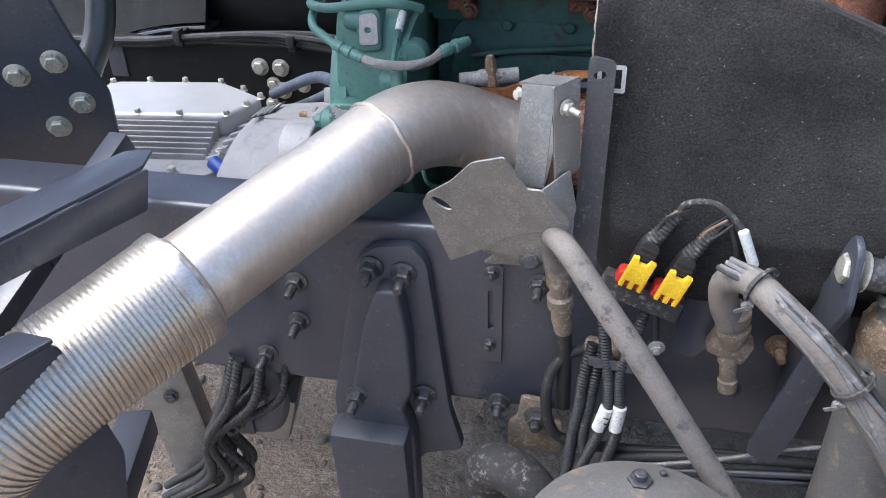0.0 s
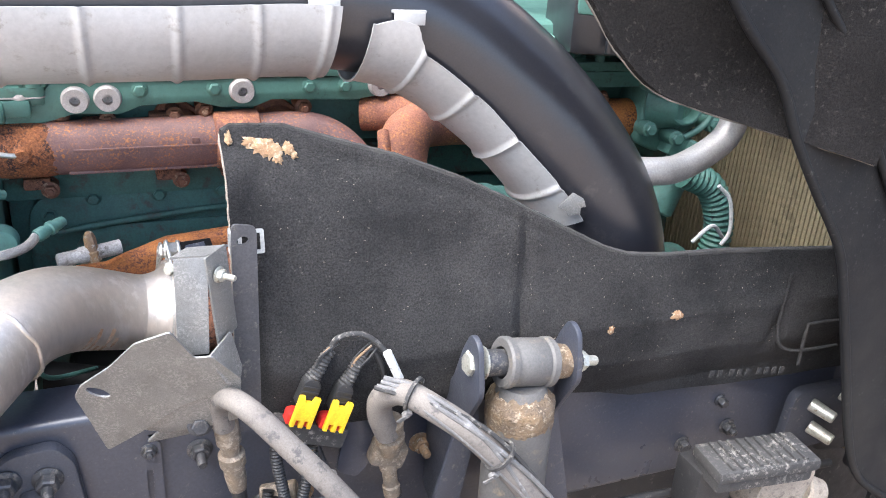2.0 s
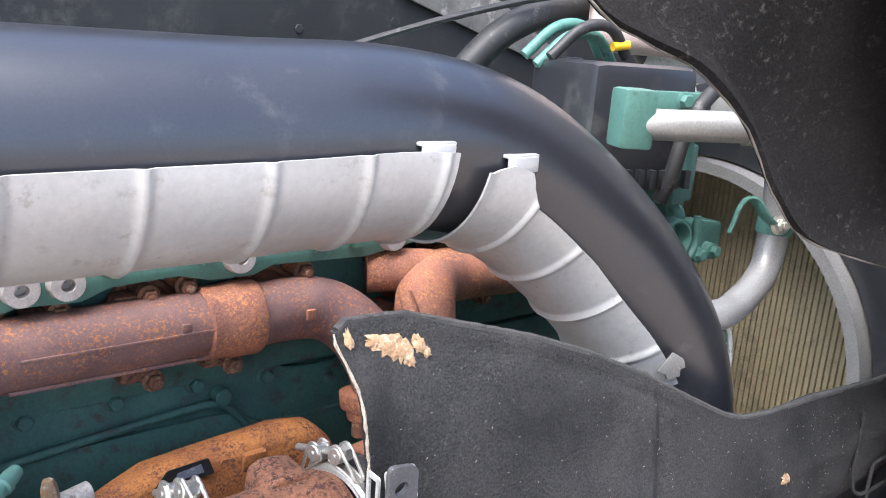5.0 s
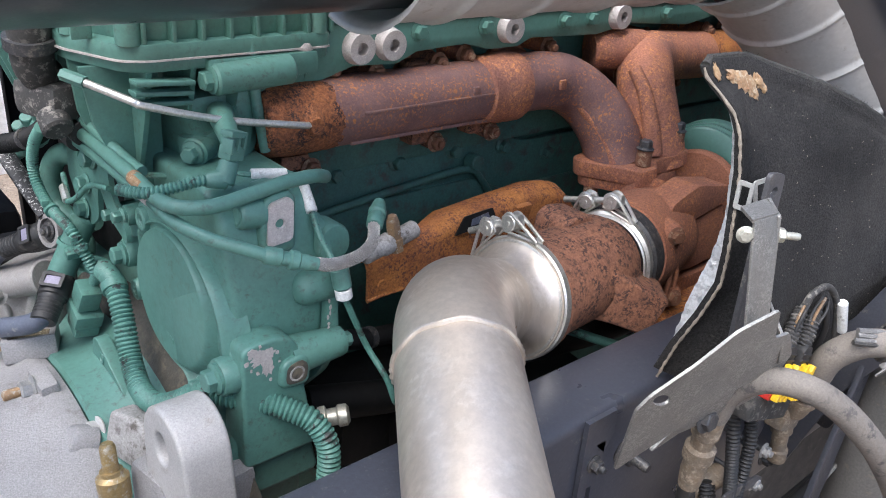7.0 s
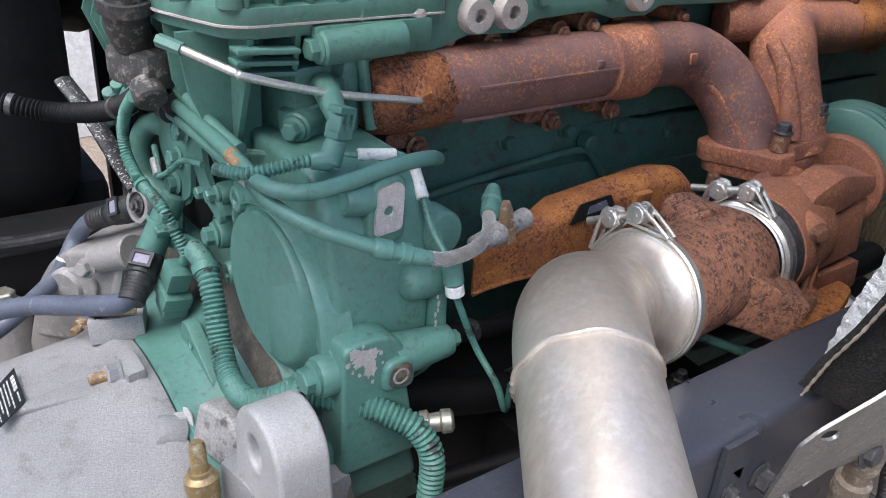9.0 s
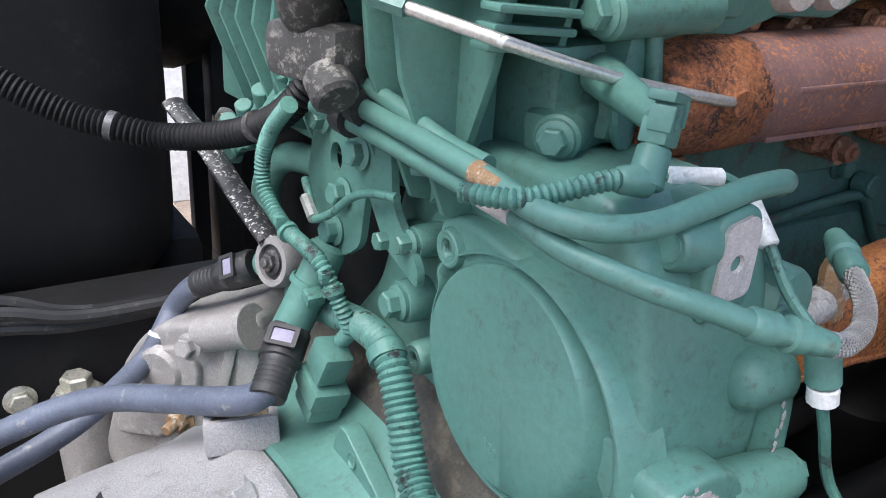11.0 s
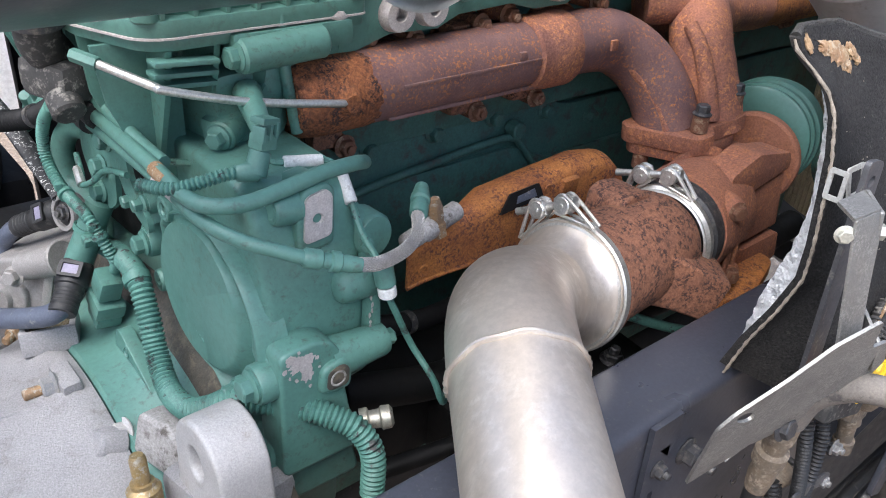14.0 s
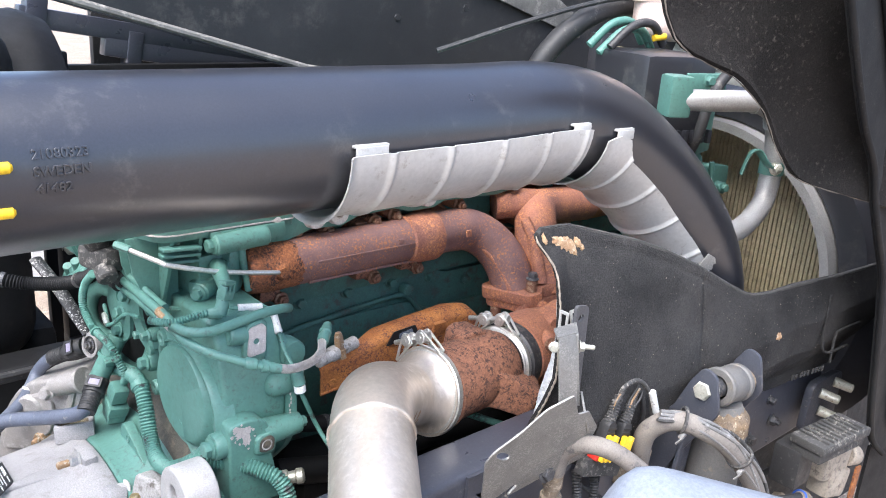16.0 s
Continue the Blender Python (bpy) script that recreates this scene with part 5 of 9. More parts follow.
def hoses():
    t = thing("air_hose", (0.03, -0.05, 0.9), "dusty grey rubber hose rising from a brass fitting", "hose", "grey hoses by the rail")
    tube("hose", [(0.028, -0.062, 0.985), (0.024, -0.075, 1.025), (0.03, -0.105, 1.052), (0.052, -0.14, 1.050), (0.085, -0.17, 1.020), (0.135, -0.195, 0.962), (0.20, -0.215, 0.872), (0.26, -0.225, 0.78), (0.32, -0.22, 0.66)], 0.0135, HOSE_GREY, t, seg=18)
    fitting(t, (0.030, -0.058, 0.99), (0.043, -0.045, 0.875), 0.0155, BRASS, label="dirty brass hose fitting")
    tube("lower_hose", [(0.044, -0.044, 0.88), (0.047, -0.042, 0.82), (0.05, -0.04, 0.74)], 0.010, RUBBER, t)
    h = thing("air_hose", (0.22, -0.08, 0.94), "thick dusty grey hose with thin cables strapped to it", "hose", "grey hoses by the rail")
    main = [(0.236, -0.07, 0.935), (0.222, -0.078, 0.97), (0.219, -0.09, 1.005), (0.235, -0.118, 1.03), (0.265, -0.15, 1.022), (0.315, -0.178, 0.985), (0.385, -0.197, 0.90), (0.445, -0.20, 0.80), (0.485, -0.20, 0.70), (0.50, -0.20, 0.58)]
    tube("hose", main, 0.0165, HOSE_GREY, h, seg=18)
    fitting(h, (0.238, -0.068, 0.955), (0.245, -0.055, 0.895), 0.019, BRASS, label="clamped dirty brass elbow")
    bm = bmesh.new()
    box(bm, (0.245, -0.045, 0.885), (0.05, 0.03, 0.035), (0, 20, 0), 0.008)
    part("elbow", bm, BRASS, h)
    bm = bmesh.new()
    lathe(bm, (0.246, -0.047, 0.872), (0.12, -0.05, -1), [(0, 0.013), (0.012, 0.0135), (0.014, 0.0105), (0.040, 0.0100), (0.042, 0.0125), (0.058, 0.012), (0.060, 0.006)], 18)
    for v in bm.verts:
        v.co += Vector((0.5, -0.5, 0.3)) * 0.002 * noise.noise(v.co * 120)
    part("lower_fitting", bm, BRASS, h, "grimy fitting below the elbow")
    for k, r in enumerate((0.0036, 0.0030, 0.0030, 0.0026)):
        run = []
        for j, q in enumerate(main[3:]):
            ang = 0.9 + 0.55 * math.sin(j * 1.1 + k * 1.9) + 0.32 * k
            run.append(Vector(q) + Vector((0.0195 * math.cos(ang) * 0.8, -0.0195 * math.sin(ang) * 0.75, 0.0195 * math.cos(ang) * 0.6 + 0.006)))
        run.insert(0, run[0] + Vector((-0.03, 0.022, 0.004)))
        tube("cable", run, r, CABLE_GREY if k != 1 else RUBBER_DUSTY, h, "thin greasy cable strapped to the hose", seg=8)
    for i, q in ((3, 0.2), (5, 0.3)):
        a, b = Vector(main[i]), Vector(main[i + 1])
        d = (b - a).normalized()
        c = a + (b - a) * q + Vector((0.004, -0.003, 0.004))
        bm = bmesh.new()
        lathe(bm, c, d, [(0, 0.0190), (0, 0.0228), (0.0045, 0.0228), (0.0045, 0.0190)], 24, True)
        tie = part("cable_tie", bm, RUBBER_DUSTY, h)
        bm = bmesh.new()
        box(bm, c + Vector((-0.010, -0.012, -0.020)), (0.009, 0.007, 0.012), (25, 30, 0), 0.002)
        box(bm, c + Vector((-0.016, -0.012, -0.027)), (0.005, 0.002, 0.016), (25, 40, 0), 0.0006)
        part("tie_lock", bm, CABLE_GREY, tie, "grey cable tie lock with a cut tail")


hoses()


def connectors():
    t = thing("cable_connector_pair", (0.14, -0.055, 0.93), "two black plugs with yellow latches in red sockets", "connector")
    m0 = frame_of((0.14, -0.055, 0.985), (1, 0, -0.36), (0.30, 0, 1))
    bm = bmesh.new()
    box(bm, (0, 0, 0), (0.1, 0.03, 0.02), m0 @ pose(-0.0, -0.028, 0.01), 0.004)
    part("carrier", bm, RUBBER_DUSTY, t)
    rnd = random.Random(31)
    for x in (-0.022, 0.022):
        bm = bmesh.new()
        prism(bm, rounded([(-0.0175, -0.014), (0.0175, -0.014), (0.0175, 0.001), (0.011, 0.004), (-0.011, 0.004), (-0.0175, 0.001)], 0.003), m0 @ pose(x, 0, 0.008), 0.018, 0.002)
        part("socket", bm, RED, t, "red plastic socket")
        bm = bmesh.new()
        prism(bm, [(-0.0135, -0.012), (-0.0085, -0.012), (-0.0085, -0.002), (-0.003, -0.002), (-0.003, -0.012), (0.003, -0.012), (0.003, -0.002), (0.0085, -0.002), (0.0085, -0.012), (0.0135, -0.012), (0.0135, 0.030), (0.007, 0.031), (0.0045, 0.024), (-0.0045, 0.024), (-0.007, 0.031), (-0.0135, 0.030)], m0 @ pose(x, 0, 0.026), 0.008, 0.0015)
        part("latch", bm, YELLOW, t, "yellow plastic latch")
        # plug body, a rough tape wrap and loose wires above it
        bm = bmesh.new()
        prism(bm, rounded([(-0.012, 0.012), (0.012, 0.012), (0.011, 0.044), (0.006, 0.050), (-0.007, 0.050), (-0.011, 0.044)], 0.003), m0 @ pose(x, 0, 0.006), 0.018, 0.003)
        for k in range(3):
            box(bm, (0, 0, 0), (0.021, 0.003, 0.021), m0 @ pose(x, 0.026 + 0.007 * k, 0.015), 0.001)
        part("plug", bm, RUBBER, t, "black plug body")
        line = [m0 @ Vector((x - 0.001, 0.046, 0.014)), m0 @ Vector((x + 0.004, 0.062, 0.013)), m0 @ Vector((x + 0.007, 0.076, 0.011)), m0 @ Vector((x + 0.012, 0.088, 0.009))]
        bm = bmesh.new()
        sweep(bm, even(spline(line, 8), 0.0012), lambda s: 0.0095 - 0.003 * s + 0.0009 * math.sin(s * 60), 18)
        for v in bm.verts:
            v.co += Vector((0.6, -0.6, 0.4)) * 0.0016 * noise.noise(v.co * 170)
        part("tape_wrap", bm, RUBBER_DUSTY, t, "crinkled black tape wrap")
        for k in range(3):
            o = Vector((rnd.uniform(-0.006, 0.006), -0.004 + 0.002 * k, 0))
            wire = [q + o * (0.6 + 0.5 * j) for j, q in enumerate(line)] + [line[-1] + o + Vector((0.014, 0, 0.010 + 0.004 * k))]
            tube("wire", wire, 0.0017, BOLT_RUST if k == 1 else RUBBER, t, "thin loose wire", seg=6)
    a, b = m0 @ Vector((-0.012, 0.084, 0.01)), m0 @ Vector((0.034, 0.084, 0.01))
    tube("cable", [a, a + Vector((0.01, -0.003, 0.02)), a + Vector((0.04, -0.005, 0.022)), a + Vector((0.07, -0.008, -0.005)), a + Vector((0.085, -0.01, -0.045)), a + Vector((0.09, -0.012, -0.075))], 0.0038, RUBBER_DUSTY, t)
    tube("cable", [b, b + Vector((0.012, 0, 0.012)), b + Vector((0.026, -0.004, -0.02)), b + Vector((0.03, 0, -0.06)), b + Vector((0.02, 0, -0.09))], 0.0038, RUBBER, t)
    bm = bmesh.new()
    p, q = a + Vector((0.07, -0.014, -0.002)), a + Vector((0.088, -0.016, -0.044))
    cyl(bm, p, q, 0.006, seg=10, edge=0.001)
    part("tag", bm, WHITE, t, "white cable tag")
    bm = bmesh.new()
    prism(bm, rounded([(0.176, 0.86), (0.205, 0.845), (0.222, 0.865), (0.228, 0.93), (0.214, 0.958), (0.190, 0.950)], 0.008), SIDE(0, -0.03, 0), 0.006, 0.0015)
    part("bracket", bm, CHASSIS, t, "bent dark steel bracket")
    bolt(t, (0.262, -0.030, 0.800), (0, -1, 0), 0.0095, 0.012, 0.004, BOLT_DARK)
    bolt(t, (0.135, -0.025, 0.83), (0, -1, 0), 0.009, 0.010, 0.006, BOLT_RUST)
    bm = bmesh.new()
    cyl(bm, (0.075, -0.03, 0.842), (0.12, -0.045, 0.852), 0.014, seg=18, edge=0.002)
    part("elbow_fitting", bm, BRASS, t, "dirty brass elbow")


connectors()


def corrugated_leads():
    runs = ([(0.094, -0.05, 0.955), (0.090, -0.060, 0.925), (0.098, -0.066, 0.868), (0.106, -0.068, 0.820), (0.108, -0.072, 0.765), (0.096, -0.075, 0.715), (0.080, -0.072, 0.655), (0.070, -0.068, 0.60)],
            [(0.140, -0.05, 0.935), (0.135, -0.060, 0.905), (0.125, -0.066, 0.868), (0.119, -0.068, 0.830), (0.124, -0.073, 0.770), (0.120, -0.077, 0.720), (0.108, -0.074, 0.660), (0.100, -0.070, 0.60)],
            [(0.082, -0.045, 0.860), (0.074, -0.060, 0.820), (0.072, -0.064, 0.770), (0.066, -0.066, 0.715), (0.064, -0.064, 0.655), (0.056, -0.060, 0.60)],
            [(0.092, -0.045, 0.850), (0.088, -0.058, 0.810), (0.084, -0.062, 0.760), (0.080, -0.066, 0.715), (0.086, -0.064, 0.655), (0.084, -0.060, 0.60)])
    for i, pts in enumerate(runs):
        t = thing("corrugated_lead", pts[-1], "black corrugated cable conduit hanging by the rail", "cable", "corrugated leads by the rail")
        bm = ribbed(pts, 0.0070, 0.0045, 0.0010, n=8, seg=12)
        part("conduit", bm, RUBBER, t)
        if i < 2:
            bm = bmesh.new()
            c = Vector(pts[4]) + Vector((0.0, -0.001, 0.014))
            cyl(bm, c, c + (Vector(pts[5]) - Vector(pts[4])).normalized() * 0.040, 0.0092, 0.0088, 12, 0.001)
            tag = part("tag", bm, WHITE, t, "white cable tag")
            for k in range(2):
                bm = bmesh.new()
                box(bm, c + Vector((-0.0005, -0.0090, -0.012 - 0.010 * k)), (0.007, 0.0012, 0.002), (0, 20, 0), 0)
                part("lettering_bar", bm, RUBBER_DUSTY, tag)
    b = thing("lead_bracket", (0.115, -0.03, 0.85), "small grey steel strip holding cable conduits", "bracket")
    bm = bmesh.new()
    prism(bm, rounded([(0.078, 0.846), (0.150, 0.838), (0.162, 0.828), (0.168, 0.842), (0.150, 0.853), (0.078, 0.860)], 0.004), SIDE(0, -0.070, 0), 0.003, 0.0006)
    part("strip", bm, DARK_METAL, b)
    for x, z in ((0.158, 0.884), (0.156, 0.836)):
        bolt(b, (x, -0.068, z), (0, -1, 0), 0.0075, 0.008, 0.004, BOLT_GREY)
        bm = bmesh.new()
        cyl(bm, (x, -0.068, z), (x, 0.0, z), 0.004, seg=10)
        part("stud", bm, BOLT_DARK, b)
    t = thing("air_line", (0.09, -0.05, 0.84), "black nylon air line looping from an elbow", "hose")
    tube("line", [(0.078, -0.033, 0.842), (0.045, -0.045, 0.83), (0.028, -0.055, 0.79), (0.032, -0.06, 0.73), (0.06, -0.055, 0.69), (0.16, -0.05, 0.685), (0.30, -0.05, 0.70), (0.6, -0.05, 0.70), (1.1, -0.06, 0.68)], 0.0075, RUBBER, t, seg=12)
    for y, pts, r, mt in ((-0.060, [(0.11, 0.672), (0.25, 0.700), (0.42, 0.712), (0.58, 0.678), (0.70, 0.632), (0.83, 0.582), (0.845, 0.578)], 0.0075, RUBBER),
                          (-0.072, [(0.11, 0.655), (0.28, 0.690), (0.45, 0.705), (0.63, 0.660), (0.74, 0.610), (0.84, 0.545), (0.98, 0.470), (1.2, 0.42)], 0.0052, PLASTIC),
                          (-0.066, [(0.12, 0.660), (0.30, 0.675), (0.50, 0.690), (0.64, 0.645), (0.72, 0.585), (0.80, 0.500), (0.90, 0.40)], 0.0052, PLASTIC),
                          (-0.085, [(0.15, 0.690), (0.25, 0.722), (0.34, 0.760), (0.42, 0.775), (0.56, 0.745)], 0.0030, CABLE_GREY)):
        c = thing("cable", (pts[0][0], y, pts[0][1]), "thin glossy black cable along the chassis rail" if mt is not CABLE_GREY else "thin grey cable along the chassis rail", "cable", "cables along the rail")
        tube("core", [(x, y, z) for x, z in pts], r, mt, c, seg=10)
    f = thing("air_hose", (0.86, -0.06, 0.58), "pale tan curved hose from a blue-collared fitting", "hose")
    tube("hose", [(0.872, -0.060, 0.585), (0.905, -0.066, 0.560), (0.945, -0.075, 0.515), (0.99, -0.085, 0.490), (1.04, -0.090, 0.485)], 0.017, TAN, f, seg=16)
    bm = bmesh.new()
    lathe(bm, (0.852, -0.058, 0.580), (1, -0.03, 0.16), [(0, 0.014), (0.0, 0.022), (0.022, 0.024), (0.030, 0.019), (0.034, 0.015)], 8)
    part("nut", bm, TAN, f)
    bm = bmesh.new()
    lathe(bm, (0.842, -0.058, 0.578), (1, -0.03, 0.16), [(0, 0.008), (0, 0.017), (0.010, 0.018), (0.010, 0.008)], 24, True)
    part("collar", bm, BLUE, f, "blue plastic collar")


corrugated_leads()


def clamp_block():
    t = thing("pipe_clamp", (0.01, -0.02, 0.6), "rusty stamped clamp on the lower rail", "clamp")
    bm = bmesh.new()
    prism(bm, rounded([(-0.03, 0.60), (0.05, 0.60), (0.05, 0.66), (0.035, 0.665), (0.03, 0.70), (-0.012, 0.705), (-0.018, 0.66), (-0.03, 0.65)], 0.008), SIDE(0, 0.012, 0), 0.01, 0.002)
    part("plate", bm, BRASS, t)
    bolt(t, (0.012, 0.0, 0.672), (0, -1, 0), 0.014, 0.016, 0.012, BOLT_DARK)
    h = thing("coolant_hose", (-0.075, -0.03, 0.5), "thick dusty black rubber hose under the rail", "hose")
    tube("hose", [(-0.06, 0.02, 0.40), (-0.055, -0.02, 0.52), (-0.05, -0.05, 0.61), (-0.01, -0.07, 0.625), (0.03, -0.08, 0.58), (0.05, -0.08, 0.45)], 0.034, RUBBER_DUSTY, h, seg=22)


clamp_block()


def air_spring():
    t = thing("air_spring", (0.145, -0.35, 0.45), "dusty grey dished top plate of an air spring", "air spring")
    C = Vector((0.145, -0.35, 0.85))
    bm = bmesh.new()
    lathe(bm, C, (0, 0, 1), [(-0.02, 0.120), (0.0, 0.122), (0.006, 0.119), (0.010, 0.108), (0.020, 0.095), (0.026, 0.07), (0.028, 0.03), (0.029, 0.005)], 56)
    part("top_plate", bm, DAMPER, t)
    bm = bmesh.new()
    lathe(bm, C - Vector((0, 0, 0.40)), (0, 0, 1), [(0, 0.10), (0.15, 0.115), (0.3, 0.125), (0.37, 0.122), (0.385, 0.11)], 48)
    part("bellows", bm, RUBBER_DUSTY, t)
    bolt(t, (0.141, -0.275, 0.868), (0, 0, 1), 0.013, 0.012, 0.008, BOLT_DARK)
    bolt(t, (0.165, -0.258, 0.862), (0, 0, 1), 0.007, 0.008, 0.006, BOLT_DARK)
    bm = bmesh.new()
    lathe(bm, C + Vector((0, 0, 0.0)), (0, 0, 1), [(-0.42, 0.03), (-0.40, 0.1)], 24)
    part("piston", bm, RUBBER_DUSTY, t)
    bm = bmesh.new()
    box(bm, (0.145, -0.18, 0.415), (0.10, 0.42, 0.04), (0, 0, 0), 0.01)
    part("arm", bm, CHASSIS_ROUGH, t)


air_spring()


def valve():
    t = thing("relay_valve", (0.9, -0.1, 0.55), "dusty black and cast valve block hung on the rail", "valve")
    bm = bmesh.new()
    vz = pose(0.808, -0.154, 0.828, 0, 0, -6)
    box(bm, (0, 0, 0), (0.178, 0.076, 0.020), vz, 0.005)
    box(bm, (0, 0, 0), (0.168, 0.066, 0.026), vz @ pose(0, 0.002, -0.020), 0.005)
    lid = part("lid", bm, RUBBER_DUSTY, t, "ribbed dusty black lid")
    for k in range(9):
        bm = bmesh.new()
        box(bm, (0, 0, 0), (0.006, 0.066, 0.006), vz @ pose(-0.064 + k * 0.016, 0, 0.0115), 0.0015)
        part("rib", bm, RUBBER_DUSTY, lid)
    bm = bmesh.new()
    box(bm, (0.885, -0.125, 0.742), (0.10, 0.07, 0.10), (0, 10, -6), 0.012)
    box(bm, (0.895, -0.14, 0.68), (0.085, 0.05, 0.07), (0, 14, -6), 0.012)
    cyl(bm, (0.93, -0.15, 0.735), (0.965, -0.16, 0.725), 0.026, 0.022, 20, 0.004)
    part("body", bm, DIRTY_ALU, t, "dirt-stained cast valve body")
    bm = bmesh.new()
    box(bm, (0.755, -0.11, 0.76), (0.07, 0.06, 0.09), (0, 0, 0), 0.008)
    part("solenoid", bm, RUBBER, t)
    bm = bmesh.new()
    prism(bm, rounded([(-0.015, 0), (0.012, 0), (0.02, 0.125), (-0.006, 0.13)], 0.003), frame_of((0.962, -0.168, 0.572), (1, 0, 0), (-0.15, 0, 1)), 0.005, 0.001)
    part("tie_strip", bm, RUST_ORANGE, t, "rust-orange strip")
    fitting(t, (0.758, -0.14, 0.688), (0.80, -0.14, 0.66), 0.017, BRASS, label="dirty fitting with a blue ring")
    bm = bmesh.new()
    lathe(bm, (0.757, -0.14, 0.6885), (0.83, 0, -0.55), [(0, 0.012), (0, 0.016), (0.006, 0.016), (0.006, 0.012)], 18, True)
    part("ring", bm, BLUE, t, "blue plastic ring")
    tube("hose", [(0.797, -0.14, 0.661), (0.83, -0.14, 0.63), (0.87, -0.14, 0.60), (0.93, -0.14, 0.578)], 0.017, DIRTY_ALU, t, "pale dusty elbow hose")
    tube("feed_line", [(0.756, -0.14, 0.69), (0.70, -0.13, 0.70), (0.60, -0.10, 0.715), (0.45, -0.06, 0.72)], 0.0085, RUBBER, t)
    k = thing("rail_coupling", (1.08, -0.03, 0.7), "dark bracket with pale hose stubs on the rail", "coupling")
    bm = bmesh.new()
    prism(bm, rounded([(-0.05, -0.07), (0.12, -0.07), (0.12, 0.06), (-0.04, 0.06)], 0.03), SIDE(1.06, -0.0, 0.76), 0.02, 0.004)
    part("plate", bm, CHASSIS_ROUGH, k)
    for dx, dz in ((0.0, 0.03), (0.07, 0.04), (0.01, -0.02)):
        bm = bmesh.new()
        cyl(bm, (1.06 + dx, -0.02, 0.76 + dz), (1.08 + dx, -0.06, 0.75 + dz), 0.013, 0.011, 14, 0.002)
        part("stub", bm, BOLT_ZINC, k)


valve()


# ---- engine ----
def engine():
    t = thing("engine_block", (0.3, 0.6, 0.6), "green painted cast iron engine block and head, block darkened as shade", "engine")
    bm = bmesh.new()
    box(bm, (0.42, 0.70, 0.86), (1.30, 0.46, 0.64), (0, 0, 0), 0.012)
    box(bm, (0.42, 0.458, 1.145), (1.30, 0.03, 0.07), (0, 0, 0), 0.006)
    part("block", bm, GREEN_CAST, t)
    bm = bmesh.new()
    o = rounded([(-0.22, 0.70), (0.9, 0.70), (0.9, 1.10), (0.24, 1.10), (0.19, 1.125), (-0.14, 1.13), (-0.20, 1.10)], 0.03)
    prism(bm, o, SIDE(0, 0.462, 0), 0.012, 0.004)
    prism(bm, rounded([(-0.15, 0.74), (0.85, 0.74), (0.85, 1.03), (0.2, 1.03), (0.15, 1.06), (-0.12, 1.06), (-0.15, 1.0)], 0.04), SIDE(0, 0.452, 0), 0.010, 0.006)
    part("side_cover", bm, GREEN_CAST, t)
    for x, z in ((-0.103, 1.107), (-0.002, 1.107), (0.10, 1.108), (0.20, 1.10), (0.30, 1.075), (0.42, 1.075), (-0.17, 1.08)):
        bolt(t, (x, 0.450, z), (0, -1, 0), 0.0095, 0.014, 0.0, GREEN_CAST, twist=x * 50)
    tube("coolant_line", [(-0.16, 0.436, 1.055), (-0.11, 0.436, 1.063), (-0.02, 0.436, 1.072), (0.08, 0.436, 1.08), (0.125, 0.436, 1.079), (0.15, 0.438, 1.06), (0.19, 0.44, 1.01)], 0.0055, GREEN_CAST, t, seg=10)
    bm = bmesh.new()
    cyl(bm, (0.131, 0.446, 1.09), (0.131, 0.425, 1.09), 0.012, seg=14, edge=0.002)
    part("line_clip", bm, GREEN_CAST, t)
    # cylinder head
    bm = bmesh.new()
    o = [(-0.235, 1.235), (-0.16, 1.245), (-0.135, 1.252), (-0.115, 1.258), (-0.05, 1.256), (-0.02, 1.268), (0.06, 1.272), (0.10, 1.262), (0.155, 1.262), (0.18, 1.272), (0.32, 1.268), (0.40, 1.28), (0.55, 1.27), (0.62, 1.28), (1.05, 1.275), (1.05, 1.308), (-0.14, 1.308), (-0.16, 1.285), (-0.235, 1.285)]
    prism(bm, o, SIDE(0, 0.47, 0), 0.075, 0.005)
    box(bm, (0.41, 0.56, 1.25), (1.28, 0.2, 0.14), (0, 0, 0), 0.006)
    part("cylinder_head", bm, GREEN, t)
    for x, z in ((-0.111, 1.281), (-0.066, 1.282), (0.132, 1.289), (0.36, 1.294)):
        bm = bmesh.new()
        lathe(bm, (x, 0.40, z), (0, -1, 0), [(0, 0.021), (0.016, 0.0185), (0.019, 0.0175), (0.019, 0.0075), (0.006, 0.007), (0.005, 0.001)], 28)
        part("boss", bm, BARE, t, "machined bare-metal threaded boss")
    for x in (0.09, 0.24, -0.02, 0.30, 0.48):
        bolt(t, (x, 0.395, 1.293), (0, -1, 0), 0.009, 0.011, 0.0, GREEN)
    # valve cover with its ribs
    bm = bmesh.new()
    box(bm, (0.46, 0.62, 1.318), (1.20, 0.46, 0.018), (0, 0, 0), 0.005)
    box(bm, (0.46, 0.63, 1.355), (1.18, 0.40, 0.07), (0, 0, 0), 0.02, 0.95)
    part("valve_cover", bm, GREEN, t)
    for k in range(47):
        bm = bmesh.new()
        box(bm, (-0.125 + k * 0.025, 0.431, 1.348), (0.005, 0.02, 0.045), (8, 0, 0), 0.0015, 1, 1)
        part("rib", bm, GREEN, t)
    for k in range(12):
        x = -0.11 + k * 0.10
        bm = bmesh.new()
        cyl(bm, (x, 0.40, 1.308), (x, 0.40, 1.342), 0.009, seg=12, edge=0.001)
        part("cover_screw", bm, GREEN, t)
    return t


